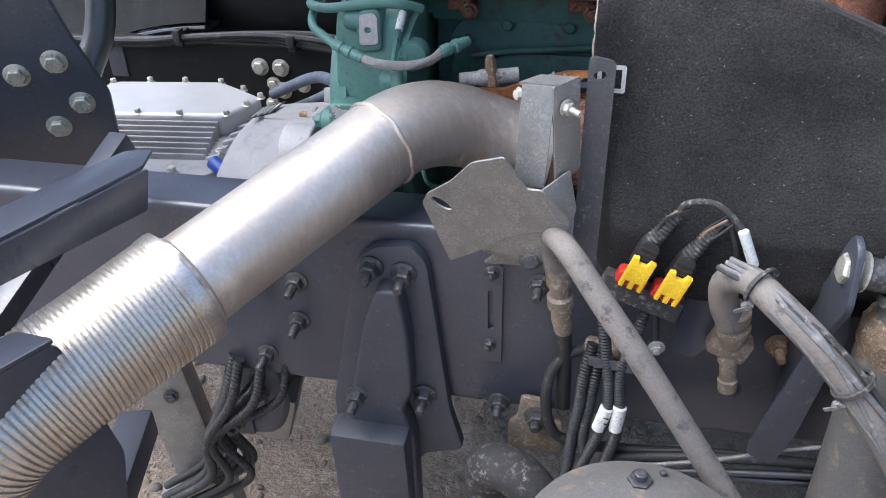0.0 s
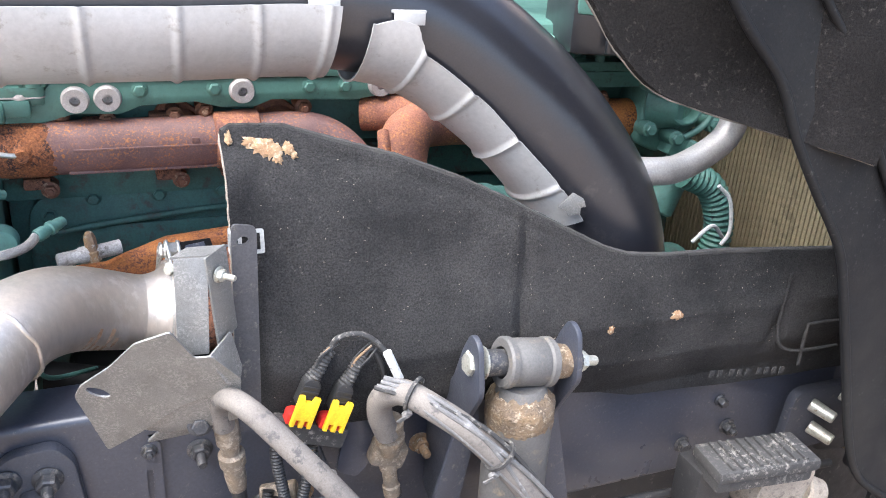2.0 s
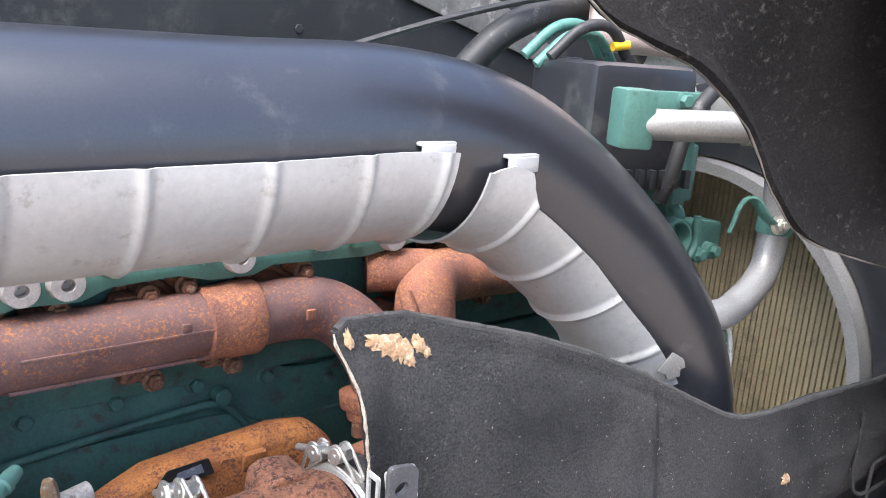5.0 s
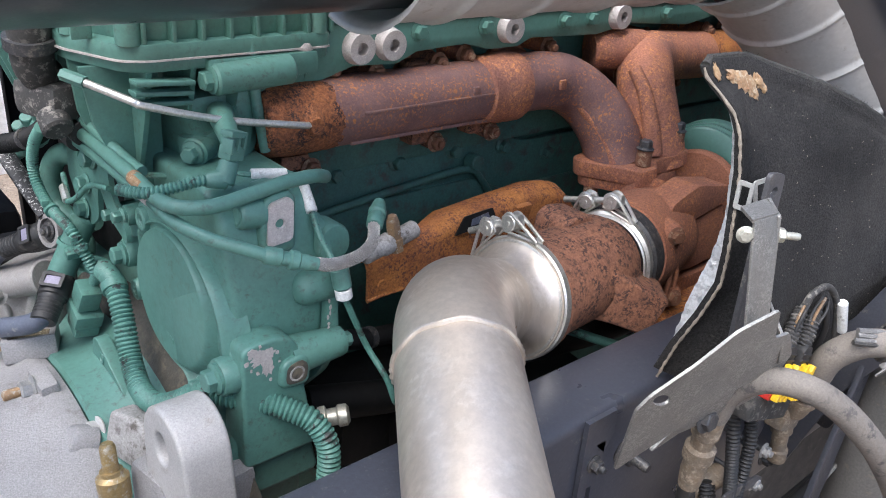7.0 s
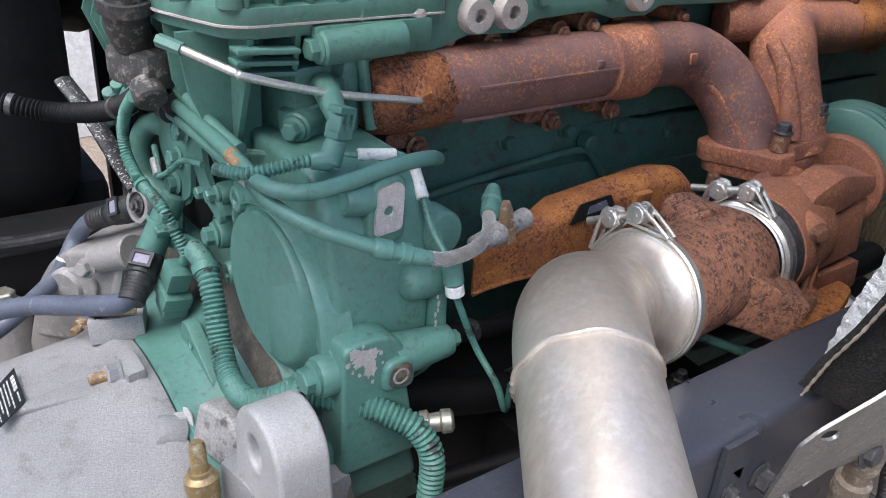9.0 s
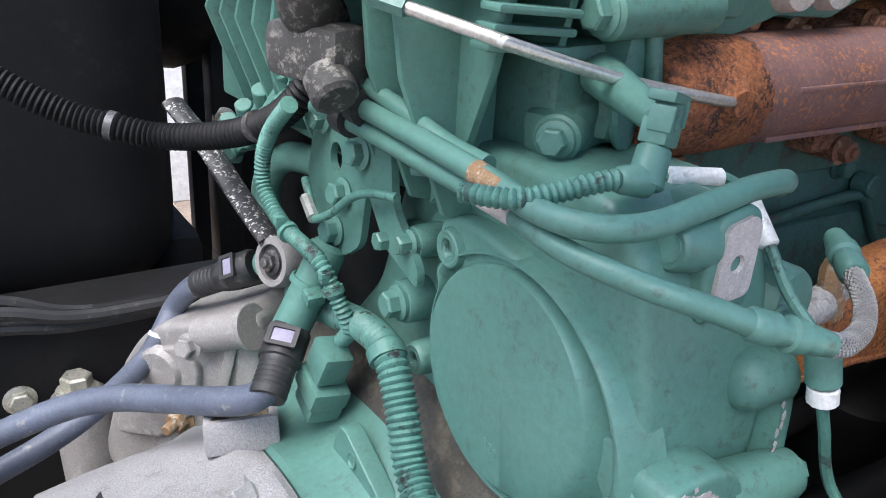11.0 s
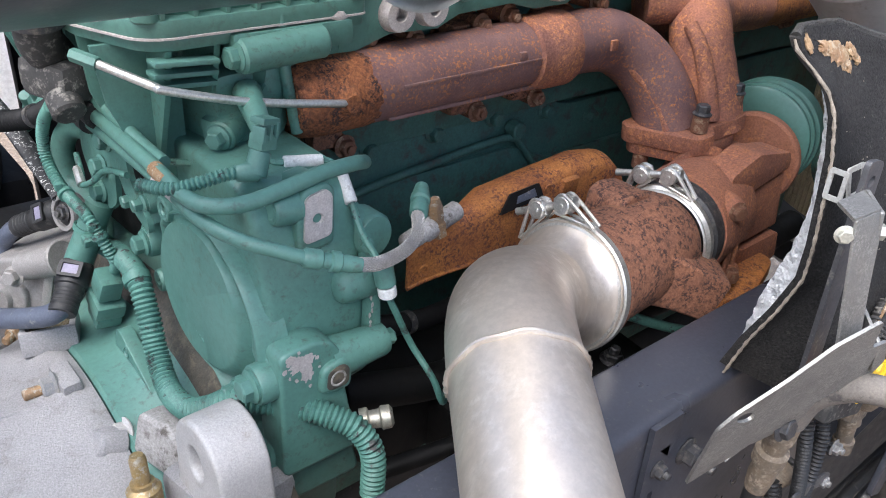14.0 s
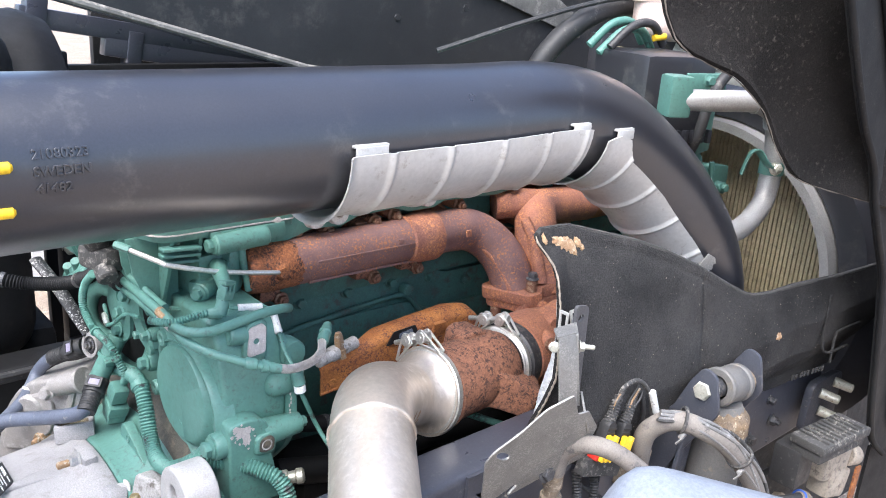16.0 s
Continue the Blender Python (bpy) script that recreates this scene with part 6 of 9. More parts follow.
BARE = mat("bare machined casting", (0.52, 0.48, 0.465), (0.42, 0.385, 0.37), (0.60, 0.57, 0.55), big=60, fine=160, cover=(0.5, 0.8), rough=(0.5, 0.65), metal=0.2, bump=0.35, grain=420)
eng = engine()


def rear_cover():
    t = thing("timing_cover", (-0.3, 0.5, 1.15), "green painted ribbed timing gear cover at the engine's rear", "engine cover")
    o = rounded([(0.385, -0.15), (0.383, -0.36), (0.395, -0.382), (0.47, -0.412), (0.92, -0.425), (0.92, -0.15)], 0.012)
    down = lambda z: frame_of((0, 0, z), (0, 1, 0), (1, 0, 0))

    def shrink(k):
        return [(y + k if y < 0.9 else y, x + k if x < -0.2 else x) for y, x in o]
    bm = bmesh.new()
    prism(bm, o, down(1.303), 0.016, 0.003)
    prism(bm, shrink(0.014), down(1.43), 0.128, 0.004)
    part("upper_cover", bm, GREEN, t)
    bm = bmesh.new()
    prism(bm, shrink(0.004), down(1.2865), 0.012, 0.003)
    prism(bm, shrink(0.07), down(1.276), 0.16, 0.004)
    part("lower_cover", bm, GREEN, t)
    bm = bmesh.new()
    prism(bm, shrink(-0.0015), down(1.2880), 0.0018, 0)
    part("gasket", bm, BARE, t, "pale gasket line")
    for k in range(13):
        y = 0.43 + k * 0.036
        bm = bmesh.new()
        box(bm, (-0.403 - 0.012 * k / 12, y, 1.36), (0.02, 0.005, 0.115), (0, 0, 0), 0.0015)
        part("rib", bm, GREEN, t)
    for k in range(8):
        x = -0.36 + k * 0.03
        bm = bmesh.new()
        box(bm, (x, 0.394, 1.36), (0.005, 0.018, 0.115), (0, 0, 0), 0.0015)
        part("rib", bm, GREEN, t)
    for x, y in ((-0.37, 0.392), (-0.165, 0.39), (-0.40, 0.46)):
        bm = bmesh.new()
        cyl(bm, (x, y + 0.006, 1.30), (x, y + 0.006, 1.335), 0.013, seg=16, edge=0.002)
        part("screw_boss", bm, GREEN, t)
    for k in range(10):
        y = 0.44 + k * 0.042
        bm = bmesh.new()
        prism(bm, [(-0.408 + 0.003 * k, 1.275), (-0.40, 1.22), (-0.365, 1.13), (-0.33, 1.12), (-0.33, 1.275)], frame_of((0, y, 0), (1, 0, 0), (0, 0, 1)), 0.006, 0.001)
        part("fin", bm, GREEN, t)
    for k in range(3):
        bm = bmesh.new()
        box(bm, (-0.345, 0.386 + 0.004 * k, 1.266 - 0.011 * k), (0.06, 0.02, 0.005), (0, 4, 0), 0.002)
        part("fin", bm, GREEN, t)
    for k in range(5):
        x = -0.36 + 0.045 * k
        bm = bmesh.new()
        prism(bm, [(0.388, 1.275), (0.40, 1.23), (0.43, 1.16), (0.46, 1.13), (0.46, 1.275)], frame_of((x, 0, 0), (0, 1, 0), (0, 0, 1)), 0.006, 0.001)
        part("fin", bm, GREEN, t)
    bm = bmesh.new()
    box(bm, (-0.27, 0.435, 1.20), (0.10, 0.07, 0.09), (0, 0, 8), 0.012)
    part("side_boss", bm, GREEN, t)
    bm = bmesh.new()
    cyl(bm, (-0.296, 0.381, 1.264), (-0.205, 0.381, 1.268), 0.0165, 0.0165, 22, 0.003)
    box(bm, (-0.235, 0.395, 1.272), (0.13, 0.03, 0.026), (0, 0, 0), 0.006)
    part("oil_gallery", bm, GREEN, t)
    bolt(t, (-0.296, 0.381, 1.264), (-1, -0.05, 0), 0.0105, 0.012, 0.0, GREEN)
    bm = bmesh.new()
    lathe(bm, (-0.184, 0.397, 1.283), (0.1, -0.4, 1), [(0, 0.014), (0.008, 0.013), (0.013, 0.009), (0.014, 0.002)], 18)
    part("core_plug", bm, BARE, t, "bare metal plug")
    bm = bmesh.new()
    box(bm, (-0.29, 0.405, 1.192), (0.065, 0.03, 0.032), (0, -8, 12), 0.008)
    box(bm, (-0.262, 0.40, 1.215), (0.03, 0.03, 0.07), (0, 14, 10), 0.008)
    part("sensor_boss", bm, GREEN, t)
    bm = bmesh.new()
    cyl(bm, (-0.318, 0.386, 1.189), (-0.29, 0.405, 1.191), 0.0155, 0.014, 18, 0.002)
    part("lug", bm, GREEN, t)
    bolt(t, (-0.319, 0.385, 1.189), (-0.82, -0.56, 0), 0.009, 0.012, 0.0, GREEN)
    bm = bmesh.new()
    lathe(bm, (-0.262, 0.392, 1.205), (0.5, -0.8, 0.1), [(0, 0.028), (0.003, 0.03), (0.006, 0.028)], 24)
    part("sensor_disc", bm, GREEN, t)
    # added near-black plate that stands in for deep shade behind the pipes
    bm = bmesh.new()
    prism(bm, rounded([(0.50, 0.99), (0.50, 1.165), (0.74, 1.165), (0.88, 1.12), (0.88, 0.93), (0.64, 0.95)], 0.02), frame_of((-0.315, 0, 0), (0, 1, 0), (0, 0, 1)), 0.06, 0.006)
    part("rear_recess", bm, BLACK_AND_SHADE, t, "near-black plate painting the shade behind the pipes")
    tube("dip_tube", [(-0.248, 0.39, 1.30), (-0.246, 0.385, 1.24), (-0.238, 0.38, 1.18)], 0.006, GREEN, t, seg=10)
    return t


rear_cover()


def cut_low(bm, z):
    """Cuts a casting off flat at that height."""
    g = bmesh.ops.bisect_plane(bm, geom=bm.verts[:] + bm.edges[:] + bm.faces[:], plane_co=(0, 0, z), plane_no=(0, 0, -1), clear_outer=True)
    rim = [e for e in g["geom_cut"] if isinstance(e, bmesh.types.BMEdge)]
    bmesh.ops.edgeloop_fill(bm, edges=rim)


def threaded(parent, at, axis, r, face, dark, deep=0.012):
    """An open threaded hole with a countersunk lip, a dark bottom and a few thread rings."""
    bm = bmesh.new()
    prof = [(-deep, r * 1.05), (0.0, r * 1.42), (0.0008, r * 1.36), (0.0008, r * 1.12), (-0.0008, r)]
    z = -0.0008
    while z > -deep + 0.0016:
        prof += [(z - 0.0006, r * 0.9), (z - 0.0012, r)]
        z -= 0.0012
    lathe(bm, at, axis, prof, 22, True)
    part("threaded_hole", bm, face, parent, "open threaded hole")
    bm = bmesh.new()
    lathe(bm, Vector(at) - unit(axis) * deep * 0.8, axis, [(0, r), (0.0006, r), (0.0008, 0.0005)], 16)
    part("hole_bottom", bm, dark, parent, "dark bottom of a threaded hole")


def flywheel_housing():
    t = thing("flywheel_housing", (-0.3, 0.4, 0.75), "light green painted flywheel housing with a round cover", "engine housing")
    across = lambda x: frame_of((x, 0, 0), (0, 1, 0), (0, 0, 1))
    bm = bmesh.new()
    prof = rounded([(0.31, 0.72), (0.30, 0.90), (0.286, 0.95), (0.266, 0.985), (0.259, 1.03), (0.263, 1.075), (0.273, 1.12), (0.284, 1.158), (0.31, 1.178), (0.47, 1.178), (0.515, 1.15), (0.535, 1.10), (0.56, 1.03), (0.62, 0.965), (0.85, 0.91), (0.85, 0.72)], 0.02)
    prism(bm, prof, across(-0.343), 0.104, 0.009, 3)
    part("housing", bm, GREEN, t)
    # joint flange at the engine's end, chipped along its edge
    bm = bmesh.new()
    rim = rounded([(0.32, 0.90), (0.268, 0.955), (0.246, 1.0), (0.248, 1.055), (0.258, 1.10), (0.275, 1.135), (0.33, 1.15), (0.40, 1.15), (0.40, 0.90)], 0.014)
    prism(bm, rim, across(-0.2395), 0.012, 0.003)
    part("joint_flange", bm, GREEN, t)
    rnd = random.Random(12)
    for k in range(16):
        z = 1.0 + 0.062 * rnd.random()
        bm = bmesh.new()
        prism(bm, [(rnd.uniform(0.6, 1.2) * 0.0016 * math.cos(j * 1.05), rnd.uniform(0.7, 1.9) * 0.0022 * math.sin(j * 1.05)) for j in range(6)], SIDE(-0.2415 + rnd.uniform(-0.002, 0.003), 0.2462 if z < 1.05 else 0.2478, z), 0.0008, 0)
        part("paint_chip", bm, BARE, t, "bare chip in the paint")
    # round cover: a flat face, a groove and an eccentric raised rim that runs out to the bolted ear
    ax = Vector((-1, -0.05, 0.01)).normalized()
    C = Vector((-0.366, 0.3570, 1.0440))
    C2 = Vector((-0.350, 0.3670, 1.0060))
    sd = ax.cross(Vector((0, 0, 1))).normalized()
    up = sd.cross(ax)
    bm = bmesh.new()
    rows = []
    steps = ((0.0, -0.0002), (0.05, -0.0012), (0.11, -0.0040), (0.17, -0.0085), (0.23, -0.0125), (0.29, -0.0150), (0.36, -0.0156), (0.43, -0.0136), (0.49, -0.0098), (0.55, -0.0066), (0.62, -0.0050), (0.70, -0.0050), (0.78, -0.0072), (0.85, -0.0120), (0.92, -0.0190), (1.0, -0.034))
    for k in range(128):
        a = k * math.tau / 128
        d = sd * math.cos(a) + up * math.sin(a)
        inner = C + Vector((0, 0.005, -0.001)) + d * 0.0740
        wide = C2 + d * 0.1190
        slim = C + d * 0.0890
        w = min(1, max(0, (d.dot(Vector((0, -0.80, 0.60))) + 0.55) / 0.5))
        w = w * w * (3 - 2 * w)
        outer = slim.lerp(wide, w)
        outer += ax * (C - outer).dot(ax)
        rows.append([bm.verts.new(inner.lerp(outer, u) + ax * h) for u, h in steps])
    for r0, r1 in zip(rows, rows[1:] + rows[:1]):
        for k in range(len(steps) - 1):
            bm.faces.new((r0[k], r0[k + 1], r1[k + 1], r1[k]))
    hub = bm.verts.new(C + ax * 0.0005)
    for r0, r1 in zip(rows, rows[1:] + rows[:1]):
        bm.faces.new((hub, r0[0], r1[0]))
    bmesh.ops.recalc_face_normals(bm, faces=bm.faces)
    part("round_cover", bm, GREEN, t)
    # casting marks on the cover
    for k in range(7):
        q = C + ax * 0.0004 + Vector((0, 0.030 - 0.005 * k, -0.040 - 0.0018 * k))
        bm = bmesh.new()
        box(bm, q, (0.0014, 0.0032, 0.005), (-20, 0, 0), 0.0004, 1, 1)
        part("cast_mark", bm, GREEN, t)
    # lug shoulder between the upper ear and the cover
    bm = bmesh.new()
    prism(bm, rounded([(0.375, 1.075), (0.418, 1.085), (0.446, 1.10), (0.450, 1.122), (0.432, 1.13), (0.40, 1.132), (0.36, 1.125)], 0.012), across(-0.3585), 0.04, 0.006, 3)
    part("cover_lobe", bm, GREEN, t)
    for y, z, r in ((0.485, 1.045, 0.0165), (0.288, 0.978, 0.011), (0.50, 1.090, 0.012), (0.470, 1.098, 0.012), (0.254, 1.003, 0.0195)):
        bm = bmesh.new()
        lathe(bm, (-0.30, y, z), (-1, 0, 0), [(0, r * 1.12), (0.055, r * 1.03), (0.064, r), (0.0655, r * 0.95), (0.0655, r * 0.80), (0.063, r * 0.78)], 28)
        part("ear", bm, GREEN, t)
        lathe_b = bmesh.new()
        lathe(lathe_b, (-0.3655, y, z), (-1, 0, 0), [(-0.003, r * 0.8), (0.0018, r * 0.82), (0.0026, r * 0.7)], 24)
        part("washer", lathe_b, GREEN, t)
        bolt(t, (-0.367, y, z), (-1, 0, 0), r * 0.62, 0.013, 0.0, GREEN, twist=y * 30)
    for y, z, r in ((0.430, 1.108, 0.0135), (0.466, 1.006, 0.0125)):
        bm = bmesh.new()
        lathe(bm, (-0.31, y, z), (-1, 0, 0), [(0, r * 1.2), (0.050, r * 1.05), (0.0535, r * 0.97), (0.0545, r * 0.86), (0.0535, r * 0.60), (0.045, r * 0.5), (0.03, r * 0.48)], 26)
        part("socket_ear", bm, GREEN, t)
        threaded(t, (-0.3632, y, z), (-1, 0, 0), r * 0.46, GREEN, GRIME)
    # boss with a sideways thread, running into the block with the bare pad
    bm = bmesh.new()
    lathe(bm, (-0.290, 0.281, 1.157), (-1, 0, 0.05), [(0, 0.0165), (0.020, 0.0160), (0.031, 0.0150), (0.034, 0.0140), (0.0355, 0.0122)], 28)
    part("boss", bm, GREEN, t)
    threaded(t, (-0.3252, 0.281, 1.1588), (-1, 0, 0.05), 0.0068, GREEN, GRIME)
    bm = bmesh.new()
    prism(bm, rounded([(-0.306, 1.112), (-0.268, 1.116), (-0.267, 1.172), (-0.275, 1.179), (-0.298, 1.176), (-0.306, 1.160)], 0.007), SIDE(0, 0.315, 0), 0.0480, 0.006, 3)
    part("pad_block", bm, GREEN, t)
    bm = bmesh.new()
    holed(bm, rounded([(-0.3015, 1.1245), (-0.2725, 1.1275), (-0.2715, 1.168), (-0.278, 1.1745), (-0.299, 1.1700)], 0.006), [oval(-0.287, 1.1475, 0.0068, 0.0068, n=18)], SIDE(0, 0.2674, 0), 0.003)
    part("machined_pad", bm, BARE, t, "bare pale machined pad with a threaded hole")
    threaded(t, (-0.287, 0.2650, 1.1475), (0, -1, 0), 0.0050, BARE, GRIME)
    bm = bmesh.new()
    lathe(bm, (-0.236, 0.262, 1.0705), (-1, 0.02, 0), [(0, 0.0195), (0.024, 0.0188), (0.031, 0.0172), (0.036, 0.0128), (0.0385, 0.006), (0.039, 0.0008)], 28)
    part("blind_boss", bm, GREEN, t)
    bm = bmesh.new()
    lathe(bm, (-0.224, 0.295, 1.107), (0.1, -1, 0.05), [(0, 0.024), (0.024, 0.0225), (0.028, 0.020), (0.029, 0.012)], 28)
    part("boss", bm, GREEN, t)
    bolt(t, (-0.236, 0.262, 1.106), (-0.5, -0.9, 0), 0.0062, 0.007, 0.0, GREEN)
    # stepped front block that carries the flaked patch, and its dirty threaded pad
    bm = bmesh.new()
    prism(bm, rounded([(-0.350, 1.040), (-0.318, 1.044), (-0.296, 1.038), (-0.284, 1.022), (-0.281, 0.985), (-0.270, 0.925), (-0.262, 0.895), (-0.350, 0.895)], 0.010), SIDE(0, 0.275, 0), 0.044, 0.010, 4)
    part("front_block", bm, GREEN, t)
    bm = bmesh.new()
    prism(bm, rounded([(-0.313, 0.984), (-0.277, 0.980), (-0.276, 1.010), (-0.286, 1.018), (-0.309, 1.014)], 0.010), SIDE(0, 0.24, 0), 0.0155, 0.005, 3)
    part("thread_pad", bm, GREEN, t)
    bm = bmesh.new()
    prism(bm, rounded([(-0.306, 0.987), (-0.281, 0.986), (-0.280, 1.006), (-0.288, 1.013), (-0.304, 1.009)], 0.008), SIDE(0, 0.2255, 0), 0.0016, 0.0005)
    part("grime_patch", bm, GRIME, t, "oily dirt round the hole")
    threaded(t, (-0.293, 0.2238, 0.998), (0, -1, 0), 0.0062, DIRTY_CAST, GRIME)
    bm = bmesh.new()
    lathe(bm, (-0.292, 0.247, 1.005), (1, -0.06, 0.02), [(0, 0.023), (0.02, 0.0205), (0.05, 0.0178), (0.060, 0.0172), (0.065, 0.0155), (0.066, 0.012)], 30)
    part("side_boss", bm, GREEN, t)
    bolt(t, (-0.2265, 0.242, 1.006), (1, -0.1, 0.02), 0.0085, 0.010, 0.0, GREEN)
    # flaked patch: one ragged island and a few crumbs
    bm = bmesh.new()
    layers = []

    def flake(cx, cz, w, h, seed, n=26):
        o = []
        for k in range(n):
            a = k * math.tau / n
            rr = 1 + 0.55 * noise.noise((math.cos(a) * 2.1 + seed, math.sin(a) * 2.1, seed)) + 0.35 * noise.noise((math.cos(a) * 6, math.sin(a) * 6 + seed, 1))
            o.append((cx + w * rr * math.cos(a), cz + h * rr * math.sin(a)))
        prism(bm, o, SIDE(0, 0.2309 - 0.00012 * len(layers), 0), 0.0005, 0)
        layers.append(cx)
    flake(-0.3290, 1.026, 0.0125, 0.0090, 1.3, 40)
    flake(-0.3225, 1.012, 0.0060, 0.0085, 4.1, 30)
    flake(-0.3390, 1.033, 0.0055, 0.0050, 7.7, 24)
    for cx, cz, w in ((-0.346, 1.024, 0.0025), (-0.312, 1.027, 0.002), (-0.334, 1.010, 0.0018), (-0.320, 0.998, 0.0016), (-0.341, 1.015, 0.0015), (-0.331, 1.040, 0.0016), (-0.310, 1.016, 0.0012)):
        flake(cx, cz, w, w * 1.2, cx * 90, 10)
    part("bare_patch", bm, BARE, t, "ragged bare patch where paint has flaked")
    # web from the bolted ear to the cover's rim
    bm = bmesh.new()
    prism(bm, rounded([(0.2945, 1.036), (0.2859, 1.0455), (0.2761, 1.0505), (0.2594, 1.0315), (0.245, 1.018), (0.245, 1.0), (0.2722, 1.005)], 0.004), across(-0.351), 0.03, 0.004, 3)
    part("web", bm, GREEN, t)
    # low block under the loom
    bm = bmesh.new()
    prism(bm, rounded([(-0.362, 0.84), (-0.360, 0.905), (-0.335, 0.945), (-0.300, 0.935), (-0.262, 0.895), (-0.250, 0.84)], 0.012), SIDE(0, 0.30, 0), 0.052, 0.010, 3)
    part("low_block", bm, GREEN, t)
    bm = bmesh.new()
    lathe(bm, (-0.262, 0.232, 0.923), (0.85, -0.5, 0.15), [(0, 0.013), (0.008, 0.0135), (0.010, 0.0095), (0.02, 0.0098), (0.022, 0.0125), (0.031, 0.012), (0.034, 0.008)], 18)
    part("cap_nut", bm, BOLT_ZINC, t, "pale plastic-capped nut")
    # flared bell towards the gearbox
    bm = bmesh.new()
    lathe(bm, (-0.445, 0.50, 0.55), (1, 0, 0), [(0, 0.345), (0.004, 0.35), (0.03, 0.352), (0.058, 0.366), (0.076, 0.382)], 72)
    cut_low(bm, 0.62)
    part("bell", bm, GREEN, t)
    bm = bmesh.new()
    prism(bm, rounded([(0.525, 0.890), (0.510, 0.934), (0.498, 0.936), (0.468, 0.922), (0.425, 0.903), (0.405, 0.885)], 0.008), across(-0.404), 0.016, 0.004, 3)
    part("bell_web", bm, GREEN, t)
    threaded(t, (-0.4045, 0.484, 0.917), (-1, 0, 0.1), 0.005, GREEN, GRIME)
    bm = bmesh.new()
    lathe(bm, (-0.370, 0.50, 0.55), (1, 0, 0), [(0, 0.380), (0.006, 0.392), (0.016, 0.41), (0.028, 0.43)], 72)
    cut_low(bm, 0.62)
    part("bell_recess", bm, GRIME, t, "recess caked with oily brown grime")
    return t


flywheel_housing()


def gearbox():
    t = thing("gearbox", (-0.8, 0.5, 0.4), "grey sand-cast aluminium gearbox behind the engine", "gearbox")
    bm = bmesh.new()
    lathe(bm, (-0.447, 0.50, 0.55), (-1, 0, 0), [(0, 0.345), (0.02, 0.35), (0.04, 0.343), (0.12, 0.335), (0.165, 0.328), (0.185, 0.31), (0.19, 0.26), (0.5, 0.20), (0.8, 0.18), (1.2, 0.16)], 72)
    cut_low(bm, 0.60)
    part("bell_housing", bm, ALU_CAST, t)
    # open pocket by the joint, with four thin walls
    pk = frame_of((-0.452, 0.600, 0.892), (0.95, -0.31, 0.05), (0.3, 0.93, -0.22))
    for cx, cy, w, d in ((0.0, -0.027, 0.062, 0.008), (0.0, 0.027, 0.062, 0.008), (-0.027, 0.0, 0.008, 0.06), (0.027, 0.0, 0.008, 0.06)):
        bm = bmesh.new()
        box(bm, (0, 0, 0), (w, d, 0.03), pk @ pose(cx, cy, 0.004), 0.003)
        part("pocket_wall", bm, ALU_CAST, t)
    bm = bmesh.new()
    prism(bm, rounded([(-0.040, -0.006), (0.028, -0.006), (0.040, 0.026), (0.012, 0.052), (-0.036, 0.046)], 0.010), frame_of((-0.405, 0.350, 0.868), (0.25, -0.9, 0.0), (0.1, 0.3, 0.9)), 0.03, 0.007, 3)
    part("cast_pad", bm, DIRTY_CAST, t, "rough oil-stained cast pad")
    # ramp under the nut
    bm = bmesh.new()
    rp = frame_of((-0.515, 0.500, 0.8785), (1, 0.02, 0.02), (0, 1, 0))
    prism(bm, rounded([(-0.075, -0.006), (0.045, -0.026), (0.058, -0.026), (0.058, 0.026), (0.045, 0.026), (-0.075, 0.006)], 0.006), rp, 0.012, 0.006, 3)
    box(bm, (-0.466, 0.50, 0.890), (0.022, 0.054, 0.036), (0, -6, 0), 0.006)
    part("cast_rib", bm, ALU_CAST, t)
    # lifting lug: an arched block with an oblong hole through its face
    bm = bmesh.new()
    arch = [(-0.050, -0.12), (-0.047, -0.02)] + [(0.0455 * math.cos(a), 0.0455 * math.sin(a)) for a in np.linspace(radians(168), radians(8), 18)] + [(0.052, -0.035), (0.058, -0.12)]
    lf = frame_of((-0.380, 0.243, 0.950), (0.02, -1, 0), (0, 0, 1))
    holed(bm, arch, [oval(-0.004, 0.0, 0.0135, 0.0175, n=26)], lf, 0.050)
    rims = [e for e in bm.edges if len(e.link_faces) == 2 and e.calc_face_angle(0) > 0.9]
    bmesh.ops.bevel(bm, geom=rims, offset=0.005, segments=3, affect="EDGES", profile=0.6, clamp_overlap=True)
    part("lifting_lug", bm, ALU_LIGHT, t, "arched pale cast lug with an oblong hole")
    bm = bmesh.new()
    prism(bm, oval(-0.004, 0, 0.016, 0.02), lf @ pose(0, 0, 0.012), 0.004, 0)
    part("hole_floor", bm, LUG_HOLE, t, "shaded tan bottom of the lug's hole")
    bm = bmesh.new()
    box(bm, (-0.39, 0.27, 0.86), (0.09, 0.10, 0.08), (0, 0, 10), 0.012)
    part("lug_base", bm, ALU_CAST, t)
    bolt(t, (-0.478, 0.501, 0.893), (-0.97, 0.0, 0.06), 0.0125, 0.016, 0.016, BOLT_GREY)
    bm = bmesh.new()
    lathe(bm, (-0.492, 0.501, 0.894), (-0.97, 0.0, 0.06), [(0, 0.0066), (0.018, 0.0066), (0.02, 0.005)], 14)
    part("stud_end", bm, BOLT_RUST, t, "rust-tinged threaded stud")
    bolt(t, (-0.440, 0.405, 0.876), (-0.95, -0.1, 0.25), 0.0125, 0.014, 0.0, ALU_LIGHT)
    bm = bmesh.new()
